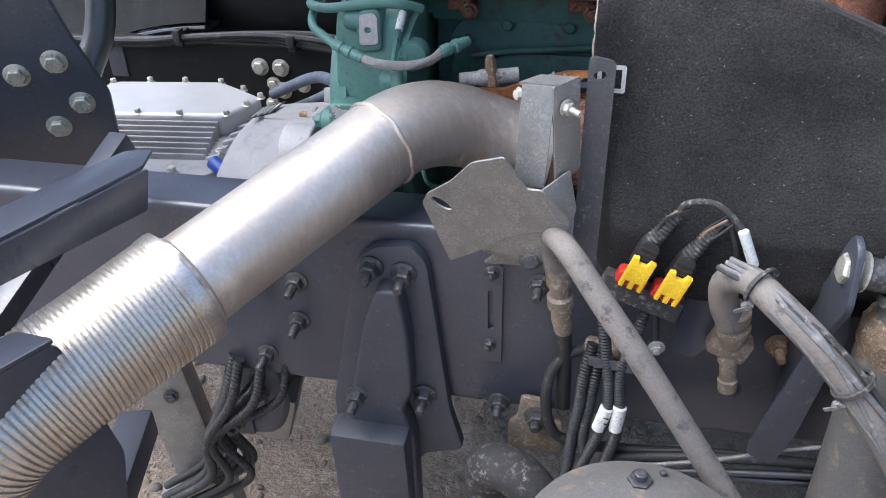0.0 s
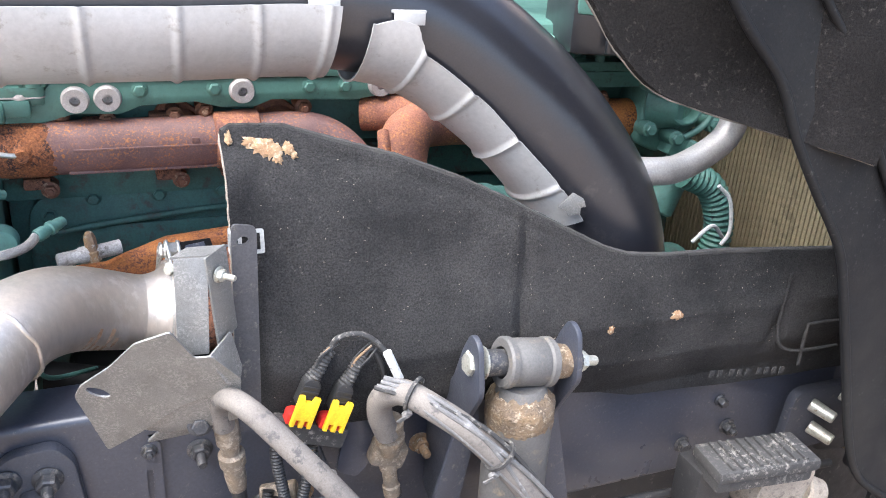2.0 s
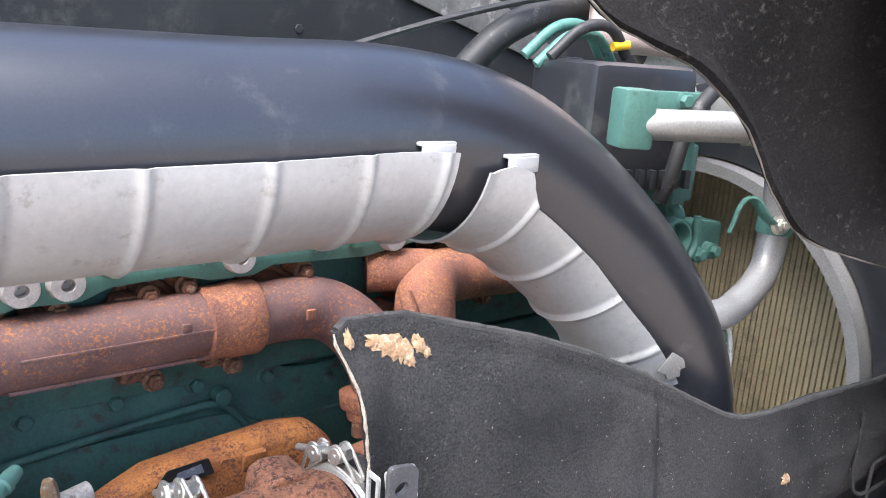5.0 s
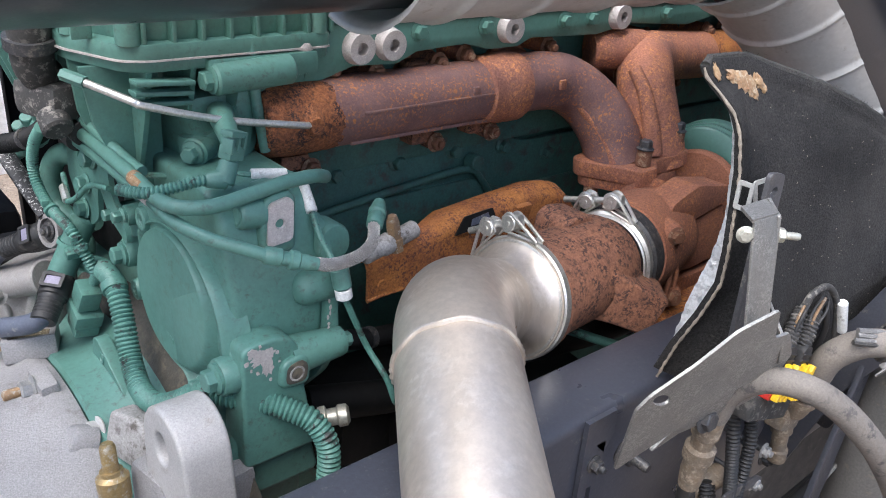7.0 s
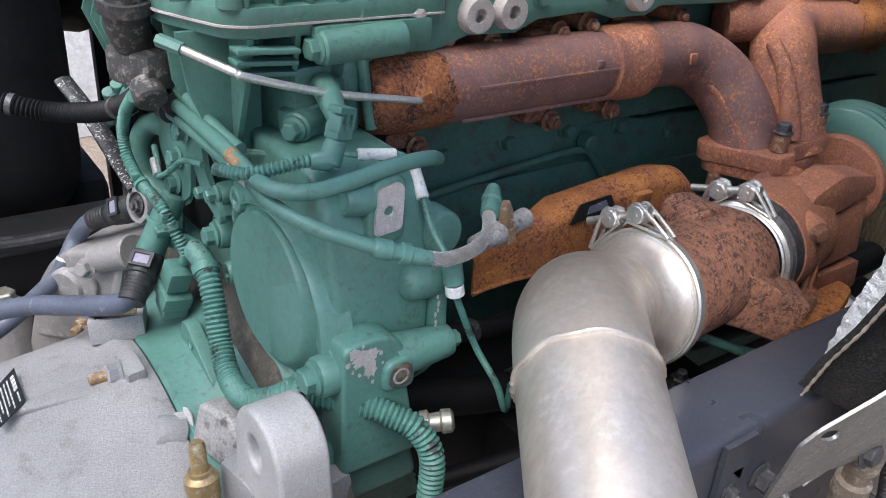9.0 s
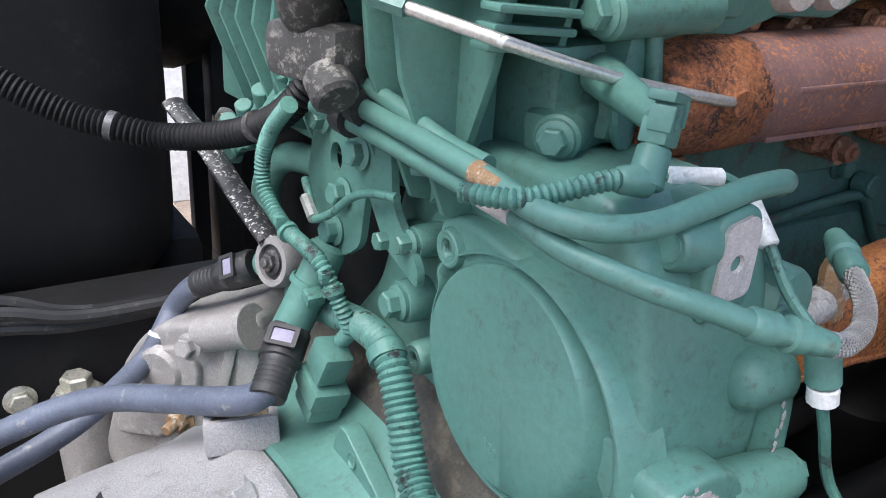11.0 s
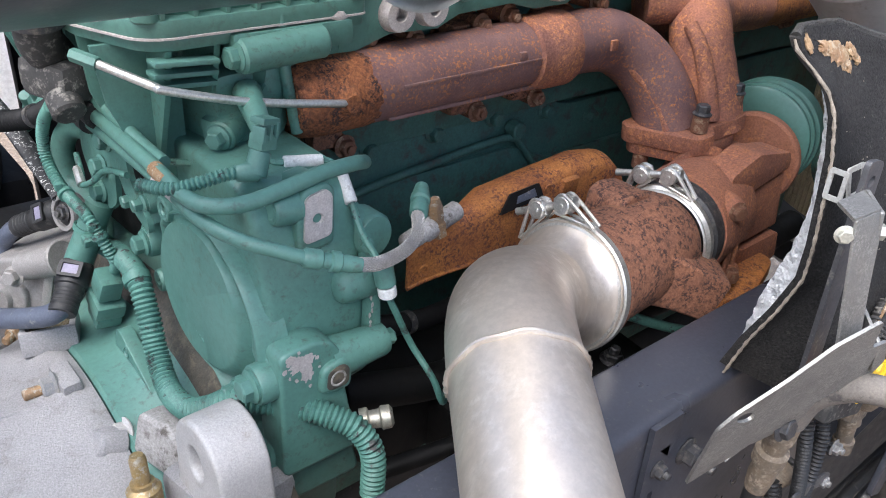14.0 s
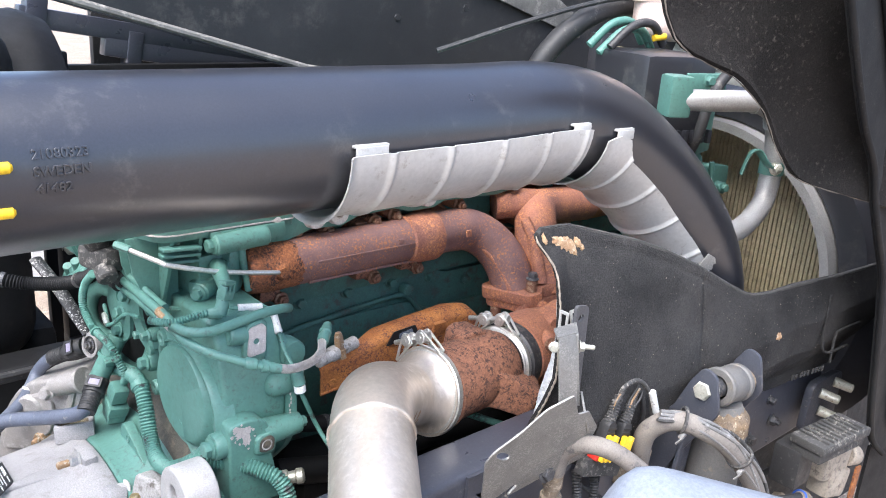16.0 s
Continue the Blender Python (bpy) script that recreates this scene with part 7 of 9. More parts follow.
    lathe(bm, (-0.462, 0.30, 0.90), (0, 0.15, 1), [(-0.03, 0.016), (-0.004, 0.0165), (0, 0.012), (0.004, 0.0115), (0.004, 0.008), (0.03, 0.008), (0.034, 0.006)], 18)
    part("sender", bm, BRASS_BRIGHT, t, "yellow zinc sender with a dark stud")
    # debris in the open cast box
    bm = bmesh.new()
    lathe(bm, (-0.452, 0.601, 0.900), (0, 0.2, 1), [(0, 0.03), (0.003, 0.026), (0.005, 0.014), (0.006, 0.001)], 24)
    for v in bm.verts:
        v.co.z += 0.004 * noise.noise(v.co * 150)
    part("debris", bm, DEBRIS, t, "dry brown debris caught in the pocket")
    for k, (y, z, r) in enumerate(((0.40, 0.886, 0.012), (0.62, 0.876, 0.012))):
        bm = bmesh.new()
        cyl(bm, (-0.45, y, z - 0.02), (-0.475, y, z - 0.004), 0.022, 0.018, 20, 0.004)
        part("flange_boss", bm, ALU_CAST, t)
    # shift housing on the far flank: a thick cast plate with a cross boss
    bm = bmesh.new()
    sh = frame_of((-0.43, 0.79, 0.88), (0.6, -0.8, 0), (0, 0, 1))
    prism(bm, rounded([(-0.16, -0.20), (-0.137, -0.13), (-0.114, -0.06), (-0.086, -0.02), (-0.056, 0.005), (-0.02, 0.014), (0.01, 0.028), (0.058, 0.050), (0.072, 0.036), (0.070, -0.06), (0.02, -0.09), (-0.11, -0.22)], 0.014), sh @ pose(0, 0, -0.10), 0.10, 0.010, 4)
    part("shift_housing", bm, ALU_DULL, t)
    bm = bmesh.new()
    prism(bm, rounded([(-0.125, -0.15), (-0.105, -0.07), (-0.078, -0.03), (-0.03, -0.012), (0.0, -0.03), (-0.01, -0.09), (-0.06, -0.14)], 0.012), sh @ pose(0, 0, -0.012), 0.02, 0.006, 3)
    part("shift_cover", bm, ALU_DULL, t)
    bm = bmesh.new()
    a0, b0 = sh @ Vector((-0.002, 0.006, 0.0)), sh @ Vector((0.064, 0.032, 0.004))
    cyl(bm, a0, b0, 0.020, 0.0215, 24, 0.004)
    cyl(bm, b0, b0 + (b0 - a0) * 0.06, 0.026, 0.026, 24, 0.002)
    part("cross_boss", bm, ALU_DULL, t)
    bm = bmesh.new()
    cyl(bm, sh @ Vector((-0.052, -0.048, 0)), sh @ Vector((-0.052, -0.048, 0.014)), 0.030, 0.027, 28, 0.003)
    part("round_boss", bm, ALU_DULL, t)
    bm = bmesh.new()
    box(bm, sh @ Vector((0.03, -0.03, 0.0)), (0.012, 0.02, 0.07), (0, 14, -30), 0.004)
    part("cast_rib", bm, ALU_DULL, t)
    bolt(t, sh @ Vector((-0.002, 0.0, 0.018)), (-0.7, -0.5, 0.2), 0.011, 0.014, 0.0, ALU_DULL)
    bolt(t, sh @ Vector((-0.034, -0.108, 0.0)), (-0.75, -0.6, 0), 0.013, 0.016, 0.014, BOLT_RUST)
    bm = bmesh.new()
    cyl(bm, (-0.53, 0.93, 0.60), (-0.54, 0.94, 0.765), 0.035, 0.032, 24, 0.006)
    part("bolt_pillar", bm, ALU_DULL, t)
    bolt(t, (-0.54, 0.94, 0.765), (0, 0, 1), 0.018, 0.022, 0.0, BOLT_ZINC)
    # maker's plate, a slanted black decal with bars for its lettering
    pl = frame_of((-0.5887, 0.522, 0.8872), (-0.02, -0.995, 0.08), (1, -0.02, 0.0))
    inv = pl.inverted()
    quad = [tuple((inv @ Vector(c)).xy) for c in ((-0.5726, 0.5803, 0.8783), (-0.5744, 0.5034, 0.888), (-0.6047, 0.4690, 0.8866), (-0.6052, 0.5339, 0.8863))]
    bm = bmesh.new()
    prism(bm, rounded(quad, 0.003), pl, 0.0016, 0)
    p = part("plate", bm, LABEL_BLACK, t, "black plate with pale lettering bars")
    rnd = random.Random(3)
    q0, qu, qv = Vector(quad[0]), Vector(quad[1]) - Vector(quad[0]), Vector(quad[3]) - Vector(quad[0])
    for v, h, u0, u1 in ((0.10, 0.13, 0.14, 0.52), (0.12, 0.05, 0.62, 0.86), (0.33, 0.045, 0.12, 0.86), (0.45, 0.045, 0.12, 0.70), (0.57, 0.045, 0.12, 0.88), (0.69, 0.045, 0.12, 0.74), (0.81, 0.045, 0.12, 0.82)):
        bm = bmesh.new()
        u = u0
        while u < u1:
            d = min(rnd.uniform(0.05, 0.12), u1 - u + 0.02)
            prism(bm, [tuple(q0 + qu * (u + du) + qv * (v + dv)) for du, dv in ((0, 0), (d, 0), (d, h), (0, h))], pl @ pose(0, 0, 0.0016), 0.0005, 0)
            u += d + 0.025
        part("lettering_bar", bm, WHITE, p)
    # control unit with a ribbed lid
    bm = bmesh.new()
    prism(bm, rounded([(-1.05, 0.46), (-0.98, 0.36), (-0.70, 0.34), (-0.64, 0.40), (-0.63, 0.66), (-0.76, 0.74), (-1.02, 0.70), (-1.06, 0.62)], 0.03), pose(0, 0, 0.73), 0.085, 0.008)
    part("control_unit", bm, ALU_CAST, t, "cast aluminium control unit body")
    bm = bmesh.new()
    prism(bm, rounded([(-1.035, 0.52), (-0.98, 0.505), (-0.69, 0.54), (-0.65, 0.64), (-0.775, 0.712), (-1.02, 0.68), (-1.045, 0.62)], 0.02), pose(0, 0, 0.81), 0.052, 0.012, 3)
    part("control_unit_lid", bm, BARE_LID, t, "flat pale aluminium lid")
    for k in range(7):
        bm = bmesh.new()
        y, z = 0.508 - 0.016 * k, 0.850 - 0.004 * k
        box(bm, (-0.845 + 0.004 * k, y + 0.008, z - 0.022), (0.28 - 0.004 * k, 0.006, 0.045), (0, 0, 6), 0.002)
        part("rib", bm, ALU_CAST, t)
    for x, y in ((-1.04, 0.615), (-1.02, 0.67), (-0.94, 0.69), (-0.86, 0.70), (-0.776, 0.705), (-0.71, 0.675), (-0.657, 0.642), (-0.67, 0.60), (-0.692, 0.548), (-0.79, 0.535), (-0.88, 0.527), (-0.98, 0.517)):
        bolt(t, (x, y, 0.858), (0, 0, 1), 0.007, 0.012, 0.0, BOLT_ZINC)
    for x, y in ((-0.97, 0.48), (-0.75, 0.50), (-0.96, 0.39), (-0.85, 0.37), (-0.73, 0.37), (-0.67, 0.45)):
        bolt(t, (x, y, 0.815), (0, 0, 1), 0.008, 0.014, 0.0, BOLT_ZINC)
    for k in range(6):
        bm = bmesh.new()
        box(bm, (-0.655, 0.42 + 0.035 * k, 0.80), (0.03, 0.012, 0.07), (0, -20, 0), 0.003)
        part("side_rib", bm, ALU_CAST, t)
    bm = bmesh.new()
    cyl(bm, (-0.66, 0.40, 0.83), (-0.63, 0.385, 0.82), 0.014, 0.013, 16, 0.002)
    part("plug_ring", bm, BLUE, t, "blue plastic plug ring")


gearbox()


# ---- green pipes on the engine's rear ----
def pipes():
    def one(label, pts, r, material=GREEN, seg=14, n=8):
        t = thing("pipe", pts[0], label, "pipe", "pipes over the flywheel housing")
        tube("tube", pts, r, material, t, seg=seg, n=n)
        return t

    a = one("green painted fuel pipe running to a braided hose", [(-0.40, 0.56, 1.179), (-0.393, 0.50, 1.176), (-0.388, 0.425, 1.171), (-0.385, 0.349, 1.167), (-0.382, 0.296, 1.160), (-0.367, 0.253, 1.155), (-0.345, 0.233, 1.148), (-0.32, 0.22, 1.138), (-0.286, 0.210, 1.127)], 0.0064)
    fitting(a, (-0.328, 0.224, 1.141), (-0.28, 0.208, 1.125), 0.0088, GREEN, "ferrule")
    tube("braided_hose", [(-0.285, 0.209, 1.127), (-0.259, 0.212, 1.118), (-0.22, 0.225, 1.112), (-0.19, 0.243, 1.114), (-0.174, 0.264, 1.123)], 0.0058, BRAID, a, "braided steel hose", seg=18)
    axis = even(spline([(-0.285, 0.209, 1.127), (-0.259, 0.212, 1.118), (-0.22, 0.225, 1.112), (-0.19, 0.243, 1.114), (-0.174, 0.264, 1.123)], 10), 0.0025)
    bm = bmesh.new()
    for k in range(12):
        for sgn in (-1, 1):
            strand = []
            for i, q in enumerate(axis):
                tan = (axis[min(i + 1, len(axis) - 1)] - axis[max(i - 1, 0)]).normalized()
                u = (Vector((0, 0, 1)) - tan * tan.z).normalized()
                w = tan.cross(u)
                ang = k * math.tau / 12 + sgn * i * 0.0025 / 0.0085
                strand.append(q + (u * math.cos(ang) + w * math.sin(ang)) * 0.0061)
            sweep(bm, strand, 0.0006, 4)
    tagged(part("braid", bm, BRAID, a), "crossing bright steel strands", kind="stuff")
    fitting(a, (-0.176, 0.26, 1.122), (-0.142, 0.298, 1.128), 0.0095, GREEN, "end_fitting")
    bm = bmesh.new()
    sweep(bm, [(-0.3862, 0.372, 1.1684), (-0.3848, 0.335, 1.1660)], 0.0067, 14)
    part("worn_band", bm, BARE, a, "scuffed band where paint is worn off")
    b = one("green painted pipe bent along the flywheel housing", [(-0.40, 0.55, 1.196), (-0.392, 0.478, 1.189), (-0.39, 0.415, 1.185), (-0.388, 0.352, 1.180), (-0.3866, 0.3146, 1.1756), (-0.3783, 0.2865, 1.1758), (-0.3506, 0.2735, 1.1761), (-0.3067, 0.2733, 1.1815), (-0.2738, 0.2751, 1.1853), (-0.2378, 0.2805, 1.1835), (-0.213, 0.30, 1.172)], 0.0072)
    bm = bmesh.new()
    sweep(bm, [(-0.3886, 0.368, 1.1812), (-0.3878, 0.342, 1.1786)], 0.0075, 14)
    part("worn_band", bm, FOAM, b, "scuffed band where paint is worn off")
    one("thin green painted pipe beside the fuel pipe", [(-0.395, 0.53, 1.212), (-0.385, 0.452, 1.196), (-0.38, 0.411, 1.186), (-0.378, 0.372, 1.183)], 0.006)
    rod = thing("sensor_line", (-0.41, 0.42, 1.26), "bent bare steel sensor line into the manifold end", "pipe")
    tube("line", [(-0.42, 0.435, 1.268), (-0.408, 0.418, 1.264), (-0.380, 0.372, 1.253), (-0.372, 0.364, 1.250), (-0.30, 0.356, 1.230), (-0.215, 0.356, 1.213), (-0.192, 0.36, 1.209), (-0.183, 0.375, 1.207)], 0.0040, BRIGHT, rod, seg=10)
    bm = bmesh.new()
    cyl(bm, (-0.422, 0.439, 1.269), (-0.408, 0.418, 1.264), 0.0062, seg=6)
    part("nut", bm, GREEN, rod)
    # injector plug and its conduit
    c = thing("sensor_plug", (-0.32, 0.30, 1.185), "green-sprayed sensor plug with corrugated lead", "connector")
    bm = ribbed([(-0.41, 0.35, 1.178), (-0.395, 0.325, 1.180), (-0.375, 0.315, 1.184), (-0.350, 0.306, 1.190), (-0.338, 0.303, 1.189)], 0.0052, 0.0042, 0.0009, n=6, seg=12)
    part("conduit", bm, GREEN_HOSE, c)
    bm = bmesh.new()
    cyl(bm, (-0.344, 0.305, 1.190), (-0.324, 0.302, 1.188), 0.0075, 0.0095, 14, 0.002)
    cyl(bm, (-0.327, 0.302, 1.184), (-0.317, 0.307, 1.205), 0.0105, 0.0095, 14, 0.002)
    box(bm, (-0.314, 0.308, 1.212), (0.020, 0.016, 0.014), (0, 15, 20), 0.002)
    part("plug", bm, GREEN, c)
    for k in range(3):
        bm = bmesh.new()
        box(bm, (-0.320 + 0.008 * k, 0.303 + 0.003 * k, 1.221), (0.0035, 0.014, 0.014), (0, 15, 20), 0.001)
        part("rib", bm, GREEN, c)
    bm = bmesh.new()
    box(bm, (-0.310, 0.309, 1.230), (0.022, 0.016, 0.006), (0, 15, 20), 0.0015)
    part("cap", bm, GREEN, c)
    bm = bmesh.new()
    cyl(bm, (-0.311, 0.312, 1.217), (-0.285, 0.39, 1.227), 0.009, 0.014, 14, 0.002)
    part("sensor_body", bm, GREEN, c)
    # thin lead with white tags
    w = thing("sensor_lead", (-0.28, 0.25, 1.1), "thin sensor lead with white shrink sleeves", "cable")
    tube("lead", [(-0.375, 0.46, 1.155), (-0.34, 0.40, 1.163), (-0.30, 0.345, 1.176), (-0.287, 0.323, 1.180), (-0.25, 0.312, 1.178), (-0.24, 0.297, 1.166), (-0.243, 0.276, 1.145), (-0.245, 0.258, 1.125), (-0.243, 0.237, 1.107), (-0.237, 0.231, 1.090), (-0.235, 0.229, 1.07), (-0.225, 0.228, 1.045), (-0.205, 0.226, 0.999), (-0.196, 0.20, 0.968), (-0.18, 0.20, 0.93), (-0.12, 0.26, 0.90)], 0.0036, GREEN_HOSE, w, seg=8)
    for p, q in (((-0.287, 0.323, 1.180), (-0.252, 0.312, 1.178)), ((-0.2405, 0.298, 1.167), (-0.243, 0.277, 1.146)), ((-0.2357, 0.2295, 1.077), (-0.2343, 0.2285, 1.066))):
        bm = bmesh.new()
        cyl(bm, p, q, 0.0062 if p[2] > 1.1 else 0.009, seg=12, edge=0.001)
        part("sleeve", bm, WHITE, w, "white sleeve")
    bm = bmesh.new()
    cyl(bm, (-0.238, 0.234, 1.10), (-0.2357, 0.2295, 1.077), 0.010, seg=14, edge=0.002)
    part("sensor", bm, GREEN, w)
    # big corrugated loom
    loom = thing("wiring_loom", (-0.38, 0.4, 0.9), "green-sprayed corrugated wiring loom round the housing", "cable loom")
    bm = ribbed([(-0.375, 0.63, 0.985), (-0.375, 0.56, 1.0), (-0.38, 0.515, 1.014), (-0.386, 0.466, 1.018), (-0.39, 0.436, 0.987), (-0.395, 0.41, 0.952), (-0.40, 0.373, 0.934), (-0.40, 0.328, 0.942), (-0.388, 0.303, 0.955), (-0.372, 0.282, 0.972), (-0.348, 0.262, 0.970), (-0.322, 0.236, 0.967), (-0.302, 0.216, 0.960), (-0.288, 0.200, 0.950), (-0.280, 0.185, 0.925), (-0.285, 0.178, 0.88)], 0.0115, 0.0052, 0.0012, n=8, seg=16)
    part("conduit", bm, GREEN_HOSE, loom)
    for p, d in (((-0.372, 0.280, 0.970), (0.5, -0.6, 0.1)), ((-0.386, 0.47, 1.019), (-0.1, -0.8, -0.5))):
        bm = bmesh.new()
        lathe(bm, p, d, [(0, 0.011), (0, 0.0145), (0.01, 0.0145), (0.01, 0.011)], 20, True)
        part("tie", bm, GREEN_HOSE, loom)


pipes()


def coupling(parent, a, b, side):
    """A black quick coupling: stepped sleeve, fine grip ribs, a collar and a framed release window."""
    a, b = Vector(a), Vector(b)
    d = b - a
    n = d.length
    prof = [(0, 0.0125), (0.0, 0.0148), (0.003, 0.0156)]
    for k in range(5):
        z = n * (0.10 + 0.07 * k)
        prof += [(z, 0.0156), (z + 0.0008, 0.0149), (z + 0.0022, 0.0149), (z + 0.003, 0.0156)]
    prof += [(n * 0.50, 0.0160), (n * 0.52, 0.0182), (n * 0.94, 0.0186), (n * 0.97, 0.0178), (n, 0.0160)]
    bm = bmesh.new()
    lathe(bm, a, d, prof, 28)
    c = part("coupling", bm, RUBBER, parent, "black quick coupling")
    sd = (Vector(side) - d * Vector(side).dot(d) / (n * n)).normalized()
    w = frame_of(a + d * 0.74 + sd * 0.0168, d.cross(sd), d)
    bm = bmesh.new()
    holed(bm, rounded([(-0.013, -0.0095), (0.013, -0.0095), (0.013, 0.0095), (-0.013, 0.0095)], 0.002), [[(-0.009, -0.006), (0.009, -0.006), (0.009, 0.006), (-0.009, 0.006)]], w, 0.0045)
    part("window_frame", bm, RUBBER, c)
    bm = bmesh.new()
    prism(bm, rounded([(-0.0088, -0.0058), (0.0088, -0.0058), (0.0088, 0.0058), (-0.0088, 0.0058)], 0.001), w, 0.003, 0.0004)
    part("release_button", bm, BUTTON, c, "pale violet release button")


def rear_clutter():
    """Small lines, plugs and clips at the back of the engine."""
    v = thing("vent_hose", (-0.43, 0.55, 1.0), "blue-grey nylon hose with a black quick coupling", "hose", "hoses over the gearbox")
    tube("hose", [(-0.44, 0.555, 0.957), (-0.455, 0.565, 0.942), (-0.475, 0.595, 0.928), (-0.50, 0.645, 0.909), (-0.54, 0.70, 0.890), (-0.59, 0.74, 0.865), (-0.70, 0.80, 0.80)], 0.0125, HOSE_BLUE, v, seg=16)
    coupling(v, (-0.447, 0.551, 0.948), (-0.410, 0.590, 0.983), (-0.55, -0.75, 0.4))
    bm = bmesh.new()
    cyl(bm, (-0.412, 0.59, 0.980), (-0.375, 0.584, 1.058), 0.0165, 0.0155, 20, 0.004)
    part("spigot", bm, GREEN, v)
    bm = bmesh.new()
    lathe(bm, (-0.393, 0.588, 1.020), (0.4, -0.07, 0.9), [(0, 0.0165), (0, 0.0185), (0.006, 0.0185), (0.006, 0.0165)], 22, True)
    box(bm, (-0.40, 0.565, 1.022), (0.016, 0.014, 0.010), (20, 0, 0), 0.002)
    part("tie", bm, GREEN_HOSE, v)
    w = thing("vent_hose", (-0.46, 0.85, 0.86), "blue-grey nylon hose with white marking band", "hose", "hoses over the gearbox")
    tube("hose", [(-0.41, 0.82, 0.935), (-0.427, 0.838, 0.918), (-0.44, 0.857, 0.89), (-0.46, 0.846, 0.864), (-0.48, 0.845, 0.838), (-0.54, 0.80, 0.822), (-0.60, 0.80, 0.79), (-0.70, 0.82, 0.74)], 0.0125, HOSE_BLUE, w, seg=16)
    coupling(w, (-0.420, 0.830, 0.926), (-0.374, 0.774, 0.963), (-0.6, -0.5, 0.6))
    bm = bmesh.new()
    cyl(bm, (-0.4585, 0.847, 0.867), (-0.4605, 0.846, 0.863), 0.0133, seg=16)
    part("band", bm, WHITE, w, "white marking band")
    bm = bmesh.new()
    sweep(bm, spline([(-0.37, 0.77, 0.965), (-0.35, 0.74, 0.975), (-0.345, 0.70, 0.97), (-0.36, 0.66, 0.955)], 6), 0.013, 14)
    part("elbow_pipe", bm, GREEN, w)
    k = thing("pipe_bracket", (-0.37, 0.55, 1.1), "green painted stamped bracket holding pipes", "bracket")
    bm = bmesh.new()
    holed(bm, rounded([(0.64, 1.10), (0.62, 1.165), (0.56, 1.20), (0.50, 1.20), (0.49, 1.12), (0.452, 1.085), (0.452, 1.07), (0.50, 1.085), (0.53, 1.12), (0.54, 1.07), (0.57, 1.05), (0.61, 1.06)], 0.010), [oval(0.583, 1.131, 0.0105, 0.0125, 0.3)], frame_of((-0.372, 0, 0), (0, 1, 0), (0, 0, 1)), 0.006)
    part("plate", bm, GREEN, k)
    for y, z in ((0.537, 1.146), (0.566, 1.106), (0.58, 1.07), (0.604, 1.158)):
        bolt(k, (-0.374, y, z), (-1, -0.1, 0.1), 0.0095, 0.012, 0.0, GREEN)
    for dy, dz in ((0.0, 0.0), (-0.02, 0.012)):
        bm = bmesh.new()
        lathe(bm, (-0.394, 0.525 + dy, 1.18 + dz), (0.08, -1, -0.08), [(0, 0.007), (0, 0.0135), (0.014, 0.0135), (0.014, 0.007)], 18, True)
        part("pipe_clip", bm, RUBBER, k, "dark rubber-lined pipe clip")
    bm = bmesh.new()
    sweep(bm, spline([(-0.385, 0.615, 1.105), (-0.39, 0.59, 1.09), (-0.395, 0.575, 1.085), (-0.39, 0.555, 1.095), (-0.385, 0.53, 1.115), (-0.385, 0.50, 1.128), (-0.38, 0.47, 1.133)], 6), 0.0035, 10)
    part("thin_line", bm, GREEN_HOSE, k)
    bm = bmesh.new()
    cyl(bm, (-0.391, 0.60, 1.094), (-0.396, 0.573, 1.086), 0.005, seg=8)
    part("bare_wire", bm, BRIGHT, k, "bare wire end")
    g = thing("wiring_loom", (-0.4, 0.6, 1.1), "green-sprayed corrugated lead down to a plug", "cable loom", "leads behind the engine")
    bm = ribbed([(-0.41, 0.585, 1.175), (-0.41, 0.625, 1.145), (-0.41, 0.645, 1.115), (-0.41, 0.64, 1.090), (-0.408, 0.605, 1.070), (-0.404, 0.548, 1.062), (-0.397, 0.531, 1.038), (-0.388, 0.524, 1.010), (-0.384, 0.545, 0.988)], 0.0062, 0.0042, 0.0009, n=8, seg=12)
    part("conduit", bm, GREEN_HOSE, g)
    for p, d in (((-0.408, 0.60, 1.0685), (0.05, -1, -0.2)), ((-0.399, 0.533, 1.044), (0.2, -0.4, -1))):
        bm = bmesh.new()
        lathe(bm, p, d, [(0, 0.0060), (0, 0.0088), (0.006, 0.0088), (0.006, 0.0060)], 18, True)
        box(bm, Vector(p) + Vector((-0.006, 0, 0.009)), (0.008, 0.007, 0.008), (0, 0, 0), 0.001)
        part("tie", bm, GREEN_HOSE, g)
    pl = thing("plug", (-0.39, 0.56, 0.95), "green-sprayed square cable plug", "connector", "plugs behind the engine")
    bm = bmesh.new()
    box(bm, (-0.395, 0.545, 0.972), (0.026, 0.03, 0.03), (20, 10, 0), 0.004)
    box(bm, (-0.398, 0.552, 0.945), (0.034, 0.04, 0.02), (20, 10, 0), 0.004)
    box(bm, (-0.40, 0.556, 0.928), (0.03, 0.034, 0.016), (20, 10, 0), 0.004)
    part("shell", bm, GREEN, pl)
    lp = thing("oil_pipe", (-0.36, 0.78, 1.03), "thick green painted looped pipe", "pipe")
    tube("loop", [(-0.33, 0.70, 1.09), (-0.345, 0.76, 1.08), (-0.355, 0.785, 1.045), (-0.355, 0.775, 1.0), (-0.34, 0.73, 0.985), (-0.33, 0.70, 1.0)], 0.015, GREEN, lp, seg=16)
    rnd = random.Random(5)
